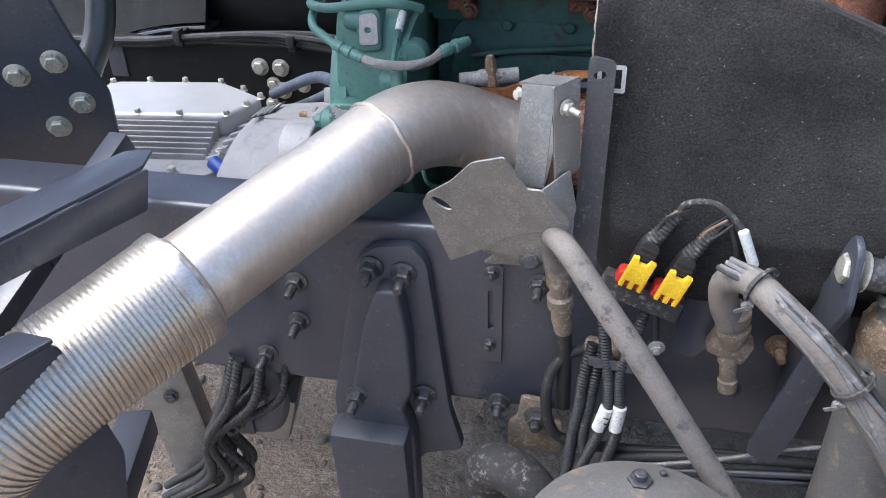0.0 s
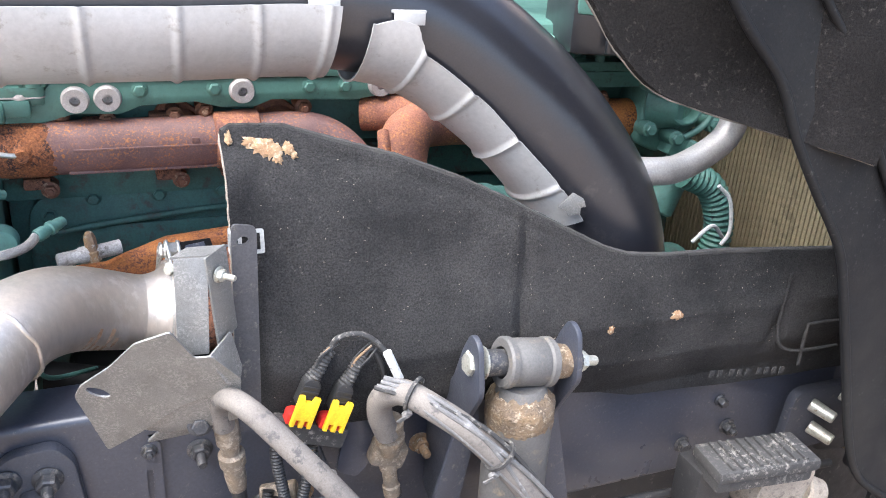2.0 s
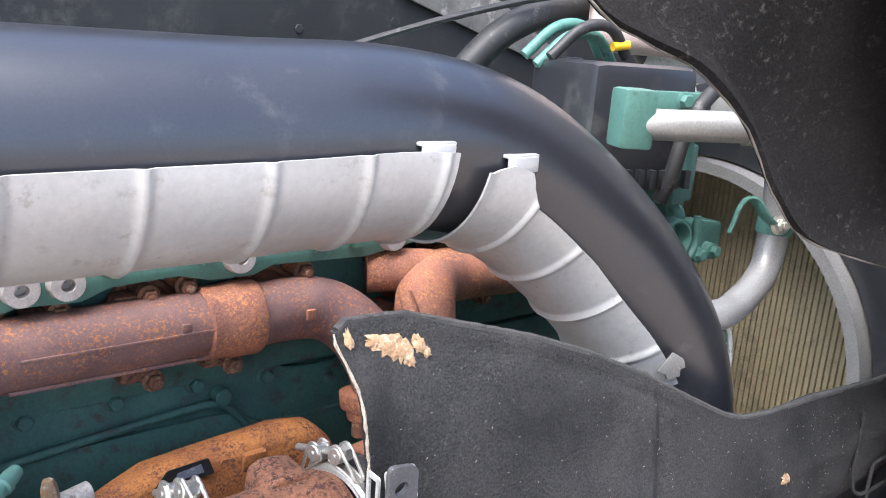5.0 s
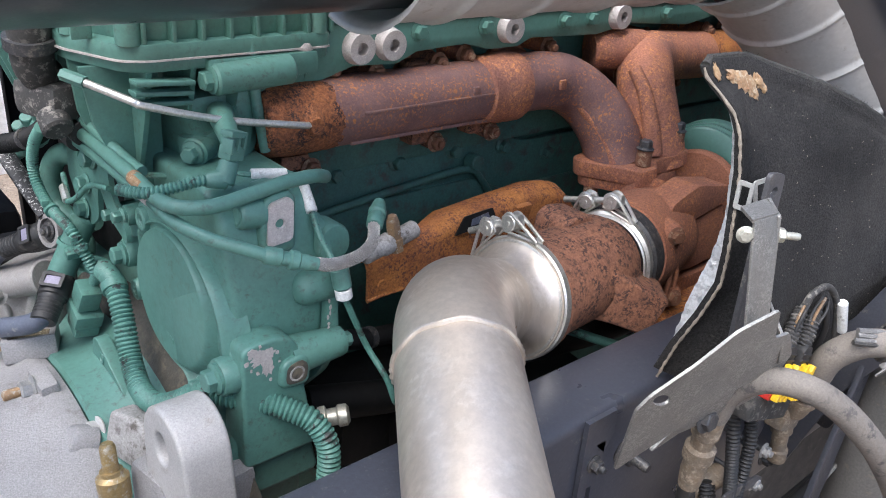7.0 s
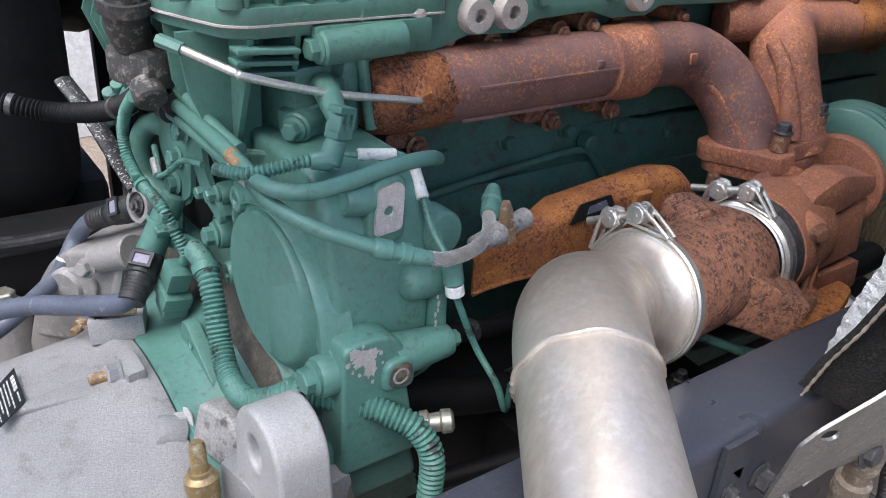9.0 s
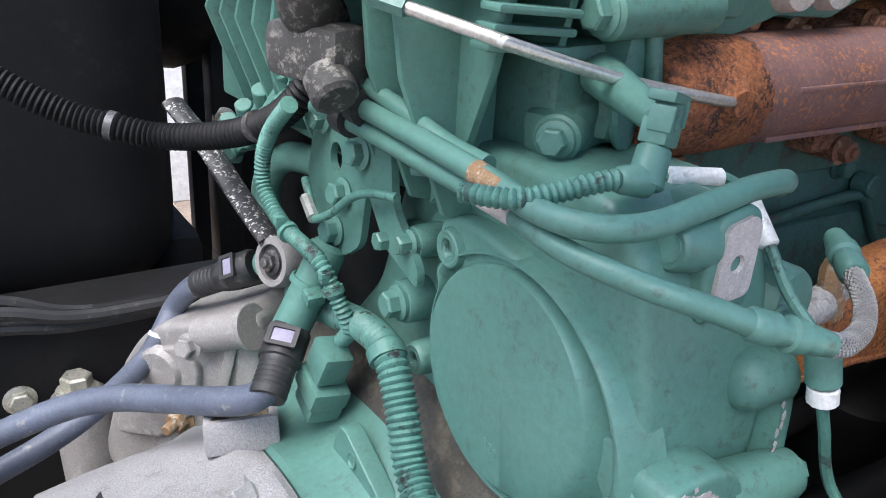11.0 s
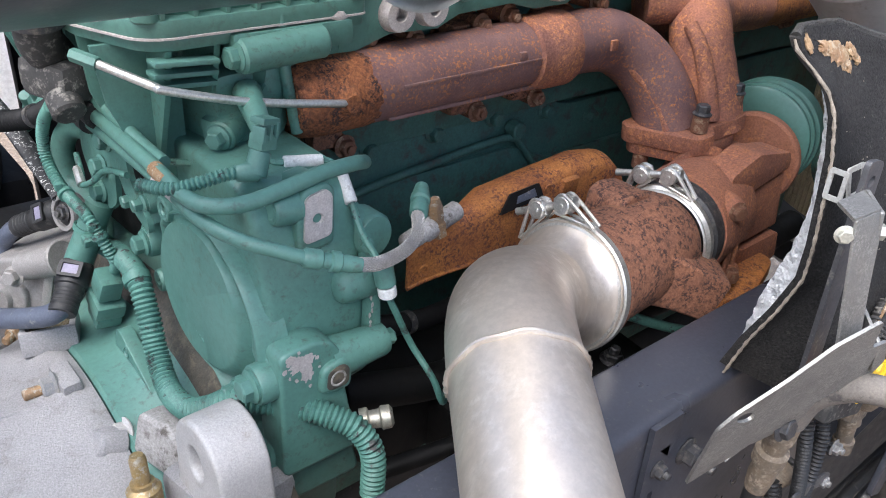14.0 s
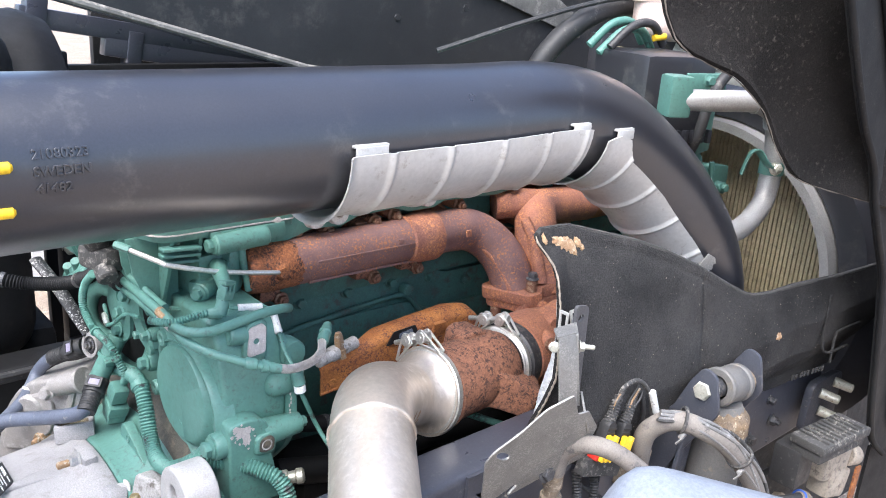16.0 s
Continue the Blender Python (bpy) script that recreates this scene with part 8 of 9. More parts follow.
    for i in range(5):
        y0, z0 = 0.66 + 0.05 * i, 1.17 - 0.025 * i
        c2 = thing("plug", (-0.36, y0, z0), "green-sprayed cable plug behind the engine", "connector", "plugs behind the engine")
        bm = bmesh.new()
        box(bm, (-0.365, y0, z0), (0.024, 0.026, 0.034), (rnd.uniform(-30, 30), rnd.uniform(-30, 30), 0), 0.004)
        cyl(bm, (-0.36, y0, z0), (-0.375, y0 - 0.02, z0 + 0.035), 0.010, 0.009, 12, 0.001)
        cyl(bm, (-0.36, y0 + 0.02, z0 - 0.01), (-0.385, y0 + 0.01, z0 - 0.02), 0.013, 0.012, 14, 0.002)
        part("shell", bm, GREEN, c2)
    c = thing("wiring_loom", (-0.5, 0.7, 1.12), "black corrugated loom sagging to the rear", "cable loom")
    bm = ribbed([(-0.37, 0.60, 1.21), (-0.385, 0.60, 1.19), (-0.40, 0.625, 1.158), (-0.42, 0.677, 1.132), (-0.46, 0.743, 1.116), (-0.50, 0.77, 1.122), (-0.56, 0.80, 1.145), (-0.72, 0.85, 1.25), (-1.0, 0.9, 1.4)], 0.0112, 0.0055, 0.0014, n=10, seg=16)
    part("conduit", bm, BLACK_AND_SHADE, c)
    for p, d in (((-0.41, 0.65, 1.144), (-0.3, 0.85, -0.42)), ((-0.50, 0.77, 1.122), (-0.8, 0.5, 0.2))):
        bm = bmesh.new()
        lathe(bm, p, d, [(0, 0.0108), (0, 0.0135), (0.007, 0.0135), (0.007, 0.0108)], 20, True)
        part("tie", bm, BOLT_DARK, c)
    lead = thing("breather_line", (-0.62, 0.36, 0.8), "thin pale nylon line from a blue plug", "hose")
    tube("line", [(-0.63, 0.385, 0.82), (-0.61, 0.36, 0.80), (-0.605, 0.33, 0.76), (-0.61, 0.30, 0.70)], 0.005, WHITE, lead, seg=8)
    e = thing("breather_hose", (-0.42, 0.5, 1.3), "dirty black rubber breather elbow", "hose")
    tube("elbow", [(-0.425, 0.475, 1.42), (-0.428, 0.49, 1.35), (-0.43, 0.50, 1.30), (-0.425, 0.515, 1.26), (-0.40, 0.54, 1.235)], 0.021, RUBBER_DUSTY, e, seg=20)
    bm = bmesh.new()
    lathe(bm, (-0.43, 0.50, 1.295), (0.05, 0.2, -1), [(0, 0.021), (0, 0.026), (0.012, 0.026), (0.012, 0.021)], 24, True)
    part("hose_clip", bm, BOLT_DARK, e)
    bm = bmesh.new()
    box(bm, (-0.415, 0.52, 1.225), (0.04, 0.07, 0.04), (0, 0, 20), 0.012)
    cyl(bm, (-0.42, 0.50, 1.215), (-0.42, 0.48, 1.20), 0.016, seg=14, edge=0.003)
    part("valve", bm, RUBBER_DUSTY, e, "dirty rubber valve body")
    s = thing("support_strut", (-0.41, 0.75, 1.05), "scuffed black steel strut with a forked end", "strut")
    bm = bmesh.new()
    sweep(bm, spline([(-0.425, 0.86, 1.12), (-0.41, 0.80, 1.088), (-0.401, 0.74, 1.056), (-0.394, 0.672, 1.030)], 6), 0.0125, 14, True, 0.55)
    part("rod", bm, BLACK_SPECK, s, "flat black bar flecked with pale lime")
    ea = Vector((-1, -0.3, 0.2)).normalized()
    bm = bmesh.new()
    lathe(bm, (-0.382, 0.664, 1.012), ea, [(0, 0.0165), (0, 0.0225), (0.004, 0.0235), (0.016, 0.0235), (0.020, 0.0220), (0.020, 0.0165)], 32, True)
    part("eye", bm, ALU_DULL, s, "dull grey forged eye")
    bm = bmesh.new()
    lathe(bm, (-0.382, 0.664, 1.012), ea, [(0.0, 0.0165), (0.016, 0.0163), (0.017, 0.011), (0.019, 0.010), (0.019, 0.001)], 28)
    part("bush", bm, RUBBER, s, "black rubber bush")
    bolt(s, Vector((-0.382, 0.664, 1.012)) + ea * 0.018, ea, 0.0085, 0.007, 0.004, BOLT_DARK)


rear_clutter()


# ---- intake pipe ----
PY, PZ, PR = 0.198, 1.455, 0.094
PIPE = [(-1.3, PY, PZ), (-0.9, PY, PZ), (-0.4, PY, PZ), (0.0, PY - 0.002, PZ + 0.002), (0.20, PY - 0.004, PZ + 0.004), (0.34, PY - 0.01, PZ - 0.022), (0.46, PY - 0.03, PZ - 0.095), (0.56, PY - 0.055, PZ - 0.19), (0.64, PY - 0.07, PZ - 0.30), (0.68, PY - 0.075, PZ - 0.42), (0.69, PY - 0.07, PZ - 0.55)]


def intake():
    t = thing("intake_pipe", (0, PY, PZ - PR), "large black moulded plastic air intake pipe", "intake pipe")
    bm = bmesh.new()
    sweep(bm, even(spline(PIPE, 12), 0.02), PR, 48)
    part("moulding", bm, INTAKE, t, angle=60)
    line = even(spline(PIPE, 12), 0.003)

    def at(x):
        i = min(range(len(line)), key=lambda k: abs(line[k].x - x))
        return i

    def cover(x0, x1, edge_line, a1, ribs, label):
        """A curved aluminium sheet round the underside of the pipe."""
        th = thing("pipe_heat_shield", (x0, PY, PZ - PR), label, "heat shield", "heat shields under the intake pipe")
        i0, i1 = at(x0), at(x1)
        seg = line[i0:i1 + 1]
        bm = bmesh.new()
        x = Vector((0, 0, 1))
        outer, inner = [], []
        for i, q in enumerate(seg):
            g = i0 + i
            tan = (line[min(g + 1, len(line) - 1)] - line[max(g - 1, 0)]).normalized()
            up = (Vector((0, 0, 1)) - tan * tan.z).normalized()
            side = tan.cross(up)      # towards the walker
            u = i / (len(seg) - 1)
            extra = sum(max(0, 1 - abs(u - r) / 0.016) for r in ribs) * 0.0048 + 0.003 * max(0, 1 - u / 0.03)
            a0 = float(np.interp(q.x, *edge_line))
            ro, ri = [], []
            for k in range(15):
                a = radians(a0 + (a1 - a0) * k / 14)
                d = side * math.cos(a) - up * math.sin(a)
                ro.append(bm.verts.new(q + d * (PR + 0.012 + extra)))
                ri.append(bm.verts.new(q + d * (PR + 0.009 + extra)))
            outer.append(ro), inner.append(ri)
        for s, flip in ((outer, False), (inner, True)):
            for a, b in zip(s, s[1:]):
                for k in range(14):
                    f = (a[k], b[k], b[k + 1], a[k + 1])
                    bm.faces.new(f[::-1] if flip else f)
        for k in range(14):
            for i in (0, -1):
                bm.faces.new((outer[i][k], outer[i][k + 1], inner[i][k + 1], inner[i][k]))
        for i in range(len(outer) - 1):
            for k in (0, 14):
                bm.faces.new((outer[i][k], outer[i + 1][k], inner[i + 1][k], inner[i][k]))
        part("sheet", bm, ALU_SHEET, th, angle=60)
        return th

    h1 = cover(-0.255, 0.215, ((-0.3, 0.3), (2, -1)), 110, (0.0, 0.15, 0.36, 0.58, 0.78, 0.97), "pale aluminium heat shield clipped under the intake pipe")
    h2 = cover(0.255, 0.62, ((0.262, 0.29, 0.32, 0.33, 0.35, 0.62), (8, 2, 2, 9, 19, 25)), 120, (0.2, 0.42, 0.64, 0.85), "pale ribbed aluminium heat shield on the pipe's downward bend")
    for th, x, w in ((h1, -0.215, 0.05), (h1, 0.19, 0.04), (h2, 0.300, 0.042)):
        q = line[at(x)]
        bm = bmesh.new()
        box(bm, (x, q.y - PR - 0.006, q.z - 0.001), (w, 0.004, 0.016), (0, 0, 0), 0.002)
        box(bm, (x, q.y - PR - 0.001, q.z + 0.0075), (w + 0.004, 0.010, 0.004), (0, 0, 0), 0.002)
        part("clip_tab", bm, ALU_SHEET, th, "bent sheet metal tab")
    q = line[at(0.612)]
    bm = bmesh.new()
    prism(bm, rounded([(-0.02, -0.02), (0.0, -0.014), (0.012, -0.02), (0.02, -0.008), (0.03, 0.0), (0.02, 0.012), (0.028, 0.02), (0.012, 0.03), (-0.016, 0.026)], 0.003, 3), frame_of((0.541, 0.043, 1.190), (0.75, -0.25, -0.6), (0.55, -0.15, 0.80)) @ Matrix.Scale(0.68, 4), 0.004, 0.0006)
    part("clip_tab", bm, GALV, h2, "bent notched sheet metal tab")
    for z in (1.472, 1.428):
        bm = bmesh.new()
        lathe(bm, (-0.70, PY - math.sqrt(PR ** 2 - (z - PZ) ** 2) + 0.001, z), (1, 0, 0), [(0, 0.003), (0.002, 0.006), (0.07, 0.006), (0.073, 0.003)], 14)
        part("peg", bm, YELLOW, t, "yellow plastic peg")
    # moulded writing
    for i, (txt, size) in enumerate((("21080323", 0.0135), ("SWEDEN", 0.0135), ("41482", 0.0135))):
        cu = bpy.data.curves.new("moulded_text", "FONT")
        cu.body, cu.size, cu.extrude, cu.bevel_depth = txt, size, 0.0012, 0.0004
        cu.align_x = "CENTER"
        tmp = bpy.data.objects.new("moulded_text", cu)
        me = bpy.data.meshes.new_from_object(tmp)
        bpy.data.objects.remove(tmp)
        bm = bmesh.new()
        bm.from_mesh(me)
        ang = math.asin((1.478 - 0.0165 * i - PZ) / PR)
        d = Vector((0, -math.cos(ang), math.sin(ang)))
        m = frame_of(Vector((-0.5825 - (0.0, 0.0, 0.009)[i], PY, PZ)) + d * (PR + 0.0002), (1, 0, 0), (0, math.sin(ang), math.cos(ang)))
        bm.transform(m)
        part("moulded_text", bm, INTAKE, t, "raised moulded writing")


intake()


# ---- front end ----
def front():
    r = thing("radiator", (1.25, 0.5, 0.6), "dusty beige radiator core behind the fan ring", "radiator")
    bm = bmesh.new()
    box(bm, (1.32, 0.03, 1.05), (0.06, 0.05, 1.0), (0, 0, 0), 0.008)
    part("side_tank", bm, PLASTIC, r)
    bm = bmesh.new()
    box(bm, (1.32, 0.97, 1.05), (0.06, 0.05, 1.0), (0, 0, 0), 0.008)
    part("side_tank", bm, PLASTIC, r)
    for k in range(14):
        bm = bmesh.new()
        box(bm, (1.305, 0.50, 0.60 + 0.066 * k), (0.006, 0.94, 0.004), (0, 0, 0), 0)
        part("tube", bm, FINS, r)
    bm = bmesh.new()
    for k in range(72):
        box(bm, (1.294, 0.06 + k * 0.0122, 1.05), (0.011, 0.0086, 0.93), (0, 0, 0), 0)
    tagged(part("fin_pack", bm, FINS, r), kind="stuff")
    f = thing("fan_shroud", (1.15, 0.5, 0.7), "silver fan ring in a black plastic shroud", "fan shroud")
    bm = bmesh.new()
    lathe(bm, (1.115, 0.42, 0.99), (1, 0, 0), [(0, 0.362), (0, 0.384), (0.05, 0.388), (0.05, 0.366)], 96, True)
    part("ring", bm, BRIGHT_PIPE, f, "pale silver ring")
    bm = bmesh.new()
    lathe(bm, (1.15, 0.42, 0.99), (1, 0, 0), [(0, 0.392), (0.0, 0.46), (0.12, 0.54), (0.12, 0.39)], 96, True)
    part("shroud", bm, PLASTIC, f, "black shroud")
    w = thing("coolant_pump_housing", (0.87, 0.3, 1.1), "green painted thermostat housing with bolts", "engine housing")
    bm = bmesh.new()
    prism(bm, rounded([(0.785, 1.20), (0.80, 1.34), (0.86, 1.345), (0.935, 1.32), (0.945, 1.235), (0.90, 1.21), (0.84, 1.175)], 0.015), frame_of((0, 0.37, 0), (1, 0, 0), (0, 0, 1)), 0.09, 0.012, 3)
    cyl(bm, (0.83, 0.31, 1.272), (0.868, 0.258, 1.274), 0.052, 0.043, 32, 0.006)
    part("casting", bm, GREEN, w)
    bm = bmesh.new()
    prism(bm, rounded([(0.93, 1.225), (0.934, 1.30), (1.03, 1.29), (1.03, 1.215)], 0.012), frame_of((0, 0.30, 0), (1, 0, 0), (0, 0, 1)), 0.04, 0.004)
    part("side_plate", bm, GREEN, w)
    bm = bmesh.new()
    sweep(bm, spline([(0.928, 0.252, 1.31), (0.930, 0.25, 1.275), (0.924, 0.248, 1.25), (0.905, 0.246, 1.232), (0.87, 0.246, 1.215)], 6), 0.007, 10)
    part("flange_rib", bm, GREEN, w)
    bm = bmesh.new()
    lathe(bm, (0.863, 0.262, 1.274), (-0.12, -1, 0.1), [(0, 0.037), (0.020, 0.036), (0.024, 0.033), (0.024, 0.029), (0.021, 0.0265), (-0.01, 0.025), (-0.01, 0.001)], 40)
    part("port", bm, GREEN, w, "open round port with a raised lip")
    bm = bmesh.new()
    cyl(bm, (0.905, 0.262, 1.205), (0.845, 0.262, 1.06), 0.030, 0.034, 24, 0.005)
    box(bm, (0.865, 0.262, 1.198), (0.045, 0.04, 0.045), (0, 20, 0), 0.006)
    part("outlet", bm, GREEN, w)
    for x, z in ((0.822, 1.338), (0.868, 1.335)):
        bm = bmesh.new()
        cyl(bm, (x, 0.285, z - 0.03), (x, 0.285, z + 0.008), 0.019, 0.017, 20, 0.002)
        part("top_boss", bm, GREEN, w)
        bolt(w, (x, 0.285, z + 0.008), (0, 0, 1), 0.012, 0.013, 0.0, GREEN)
    for x, y, z in ((0.806, 0.255, 1.312), (0.936, 0.243, 1.237), (0.982, 0.243, 1.240), (0.852, 0.245, 1.215), (0.838, 0.25, 1.332), (0.80, 0.262, 1.23)):
        bm = bmesh.new()
        cyl(bm, (x, y + 0.05, z), (x, y, z), 0.017, 0.0145, 18, 0.002)
        part("bolt_boss", bm, GREEN, w)
        bolt(w, (x, y, z), (-0.2, -1, 0.1), 0.011, 0.014, 0.0, GREEN)
    w.location += Vector((0.090, 0.088, -0.025))
    s = thing("coolant_pipe", (0.72, 0.1, 1.2), "bare steel bent coolant pipe with a ribbed bend", "pipe")
    tube("tube", [(0.66, 0.25, 1.468), (0.70, 0.20, 1.47), (0.76, 0.155, 1.473), (0.81, 0.128, 1.472), (0.85, 0.12, 1.452), (0.873, 0.12, 1.41), (0.884, 0.12, 1.36), (0.885, 0.12, 1.31), (0.868, 0.115, 1.262), (0.83, 0.11, 1.235), (0.775, 0.105, 1.214), (0.73, 0.10, 1.212), (0.68, 0.12, 1.21)], 0.0225, BRIGHT_PIPE, s, seg=24)
    bm = ribbed([(0.79, 0.138, 1.4735), (0.81, 0.128, 1.472), (0.85, 0.12, 1.452), (0.868, 0.12, 1.42)], 0.0245, 0.006, 0.0014, n=6, seg=24)
    part("bellows", bm, BRIGHT_PIPE, s, "ribbed steel bend")
    bm = bmesh.new()
    lathe(bm, (0.8845, 0.12, 1.315), (0.02, 0, 1), [(0, 0.0225), (0, 0.0265), (0.028, 0.0265), (0.028, 0.0225)], 24, True)
    part("band", bm, GREEN, s, "green painted retaining band")
    bm = bmesh.new()
    sweep(bm, spline([(0.86, 0.10, 1.33), (0.83, 0.105, 1.345), (0.815, 0.12, 1.37), (0.80, 0.13, 1.365), (0.795, 0.14, 1.32)], 6), 0.013, 10, True, 0.3)
    part("bracket", bm, GREEN, s, "bent green strip bracket")
    bm = bmesh.new()
    box(bm, (0.665, 0.245, 1.475), (0.05, 0.06, 0.085), (0, 0, -30), 0.008)
    part("flange_block", bm, GREEN, s, "green painted flange")
    bolt(s, (0.85, 0.095, 1.335), (-0.5, -1, 0.2), 0.011, 0.014, 0.006, BOLT_ZINC)
    k = thing("expansion_tank", (1.05, 0.48, 1.56), "milky white coolant tank stained pink, on a white bracket", "tank")
    bm = bmesh.new()
    box(bm, (1.01, 0.47, 1.695), (0.21, 0.25, 0.26), (0, 0, 30), 0.05, seg=6)
    part("tank", bm, TANK, k)
    bm = bmesh.new()
    box(bm, (1.01, 0.47, 1.66), (0.214, 0.254, 0.012), (0, 0, 30), 0.005, seg=2)
    part("seam", bm, TANK, k)
    bm = bmesh.new()
    prism(bm, rounded([(-0.06, 0), (0.06, 0), (0.035, 0.075), (-0.035, 0.075)], 0.01), frame_of((0.99, 0.43, 1.50), (0.5, -0.85, 0), (0, 0, 1)), 0.006, 0.001)
    part("bracket", bm, WHITE, k, "white painted bracket plate")
    bm = bmesh.new()
    box(bm, (1.05, 0.30, 1.49), (0.05, 0.75, 0.03), (0, 0, -20), 0.006)
    part("cross_bar", bm, ALU_SHEET, k, "pale silver cross bar")
    h = thing("coolant_hose", (0.80, 0.2, 1.4), "black rubber hose curving down past the pipe", "hose")
    tube("hose", [(1.04, 0.28, 1.59), (0.941, 0.26, 1.547), (0.893, 0.26, 1.521), (0.849, 0.26, 1.487), (0.82, 0.26, 1.44), (0.81, 0.265, 1.383), (0.81, 0.28, 1.34)], 0.0125, RUBBER, h, seg=14)
    h2 = thing("heater_hose", (0.9, 0.5, 1.6), "thick black hose arching over the engine", "hose")
    tube("hose", [(0.62, 0.62, 1.45), (0.66, 0.60, 1.53), (0.74, 0.58, 1.60), (0.88, 0.58, 1.64), (1.05, 0.60, 1.63), (1.2, 0.62, 1.55)], 0.026, RUBBER, h2, seg=18)
    tube("thin_line", [(0.40, 0.70, 1.52), (0.60, 0.60, 1.60), (0.80, 0.54, 1.655), (0.95, 0.52, 1.66)], 0.006, RUBBER, h2, seg=8)
    e = thing("fan_guard", (0.80, 0.35, 1.45), "black plastic cover with vent slots beside the pipe", "plastic cover")
    bm = bmesh.new()
    box(bm, (0.80, 0.40, 1.45), (0.20, 0.20, 0.20), (0, 0, -15), 0.02)
    part("cover", bm, PLASTIC, e)
    for q in range(6):
        bm = bmesh.new()
        box(bm, (0.735 + 0.022 * q, 0.292 - 0.006 * q, 1.375), (0.011, 0.012, 0.03), (0, 0, -15), 0.002)
        part("vent_rib", bm, PLASTIC, e)
    g = thing("thermostat_bracket", (0.84, 0.3, 1.25), "green painted brackets and pipes above the thermostat", "bracket")
    for c, d, rt in (((0.84, 0.30, 1.49), (0.11, 0.05, 0.045), (0, 0, -20)), ((0.92, 0.34, 1.37), (0.10, 0.05, 0.10), (0, 0, 15)), ((0.87, 0.30, 1.42), (0.02, 0.05, 0.10), (0, 0, 0))):
        bm = bmesh.new()
        box(bm, c, d, rt, 0.006)
        part("plate", bm, GREEN, g)
    bolt(g, (0.81, 0.262, 1.50), (-0.3, -1, 0), 0.011, 0.014, 0.0, GREEN)
    for y, z in ((0.53, 1.60), (0.50, 1.585), (0.47, 1.60)):
        tube("loose_line", [(0.72, y, z - 0.05), (0.77, y - 0.02, z), (0.83, y - 0.03, z + 0.005), (0.88, y - 0.03, z - 0.04)], 0.010, GREEN_HOSE if y > 0.49 else RUBBER, g, seg=10)
    bm = bmesh.new()
    cyl(bm, (0.84, 0.44, 1.575), (0.87, 0.43, 1.58), 0.008, seg=10)
    part("tag", bm, YELLOW, g, "small yellow tag")
    l = thing("coolant_hose", (1.0, 0.3, 0.9), "green-sprayed corrugated hose with white ties", "hose")
    bm = ribbed([(0.95, 0.30, 1.13), (1.01, 0.29, 1.10), (1.04, 0.28, 1.03), (1.035, 0.28, 0.95), (1.02, 0.29, 0.86)], 0.028, 0.012, 0.002, n=10, seg=18)
    part("hose", bm, GREEN_HOSE, l)
    for pts in ([(0.93, 0.22, 1.02), (0.97, 0.22, 1.05), (1.01, 0.23, 1.02)], [(0.99, 0.245, 1.12), (1.02, 0.24, 1.09), (1.03, 0.235, 1.03), (1.015, 0.235, 1.0)]):
        tube("lead", pts, 0.004, WHITE, l, "thin white lead", seg=8)
    a = thing("alternator", (0.85, 0.32, 0.85), "green-sprayed engine accessory under the intake pipe", "engine accessory")
    bm = bmesh.new()
    cyl(bm, (0.78, 0.24, 0.95), (0.95, 0.28, 0.93), 0.07, 0.06, 28, 0.01)
    sweep(bm, spline([(0.70, 0.16, 1.02), (0.77, 0.17, 1.03), (0.82, 0.19, 0.98), (0.83, 0.22, 0.9)], 6), 0.02, 16)
    part("casing", bm, GREEN_CAST, a)


front()


# ---- hanging flap, wheel arch and cab ----
def cab():
    c = thing("tilted_cab", (1.4, 0.5, 1.2), "underside of the tilted cab, dark dusty panels", "cab")
    # floor of the cab, tipped forward, in front and above
    grid = []
    for i in range(25):
        u = i / 24
        row = []
        for k in range(25):
            v = k / 24
            x = 1.95 + 1.0 * v
            z = 1.0 + 2.5 * v
            y = -0.75 + 2.6 * u
            row.append(Vector((x, y, z + 0.02 * noise.noise((y * 3, v * 5, 0)))))
        grid.append(row)
    sheet("floor", grid, 0.03, PLASTIC_MATT, c)
    # engine tunnel wall beyond the engine
    edge = lambda u: Vector((-0.30 + 2.3 * u, 1.16 - 0.03 * u, float(np.interp(-0.30 + 2.3 * u, (-0.30, 0.34, 0.7, 2.0), (1.583, 1.42, 1.38, 1.30)))))
    grid = [[edge(u) + Vector((0.06 * v, -0.01 * v + 0.012 * math.sin(v * 3), (2.5 - edge(u).z) * v)) for v in np.linspace(0, 1, 10)] for u in np.linspace(0, 1, 24)]
    sheet("tunnel_panel", grid, 0.02, TUNNEL, c, "dark dusty moulded panel")
    bm = bmesh.new()
    sweep(bm, [edge(u) + Vector((0, -0.012, 0.012)) for u in np.linspace(0, 1, 30)], 0.013, 10, True, 0.8)
    part("panel_edge", bm, DUSTY, c, "ridge pale with dust")
    for x, z in ((0.62, 1.567), (0.872, 1.60)):
        bm = bmesh.new()
        lathe(bm, (x, 1.142, z), (0, -1, 0), [(0, 0.034), (0.004, 0.032), (0.006, 0.024), (0.003, 0.018), (0.003, 0.002)], 28)
        part("washer", bm, TUNNEL, c)
        bolt(c, (x, 1.138, z), (0, -1, 0), 0.011, 0.010, 0.0, PLASTIC_MATT)
    bm = bmesh.new()
    prism(bm, [(0.0, 0.0), (0.5, -0.14), (0.52, -0.09), (0.1, 0.12), (-0.1, 0.12)], frame_of((0.88, 1.12, 1.66), (1, 0, 0), (0, 0, 1)), 0.01, 0.002)
    part("pale_panel", bm, DUSTY, c, "pale streaked dusty panel")


cab()


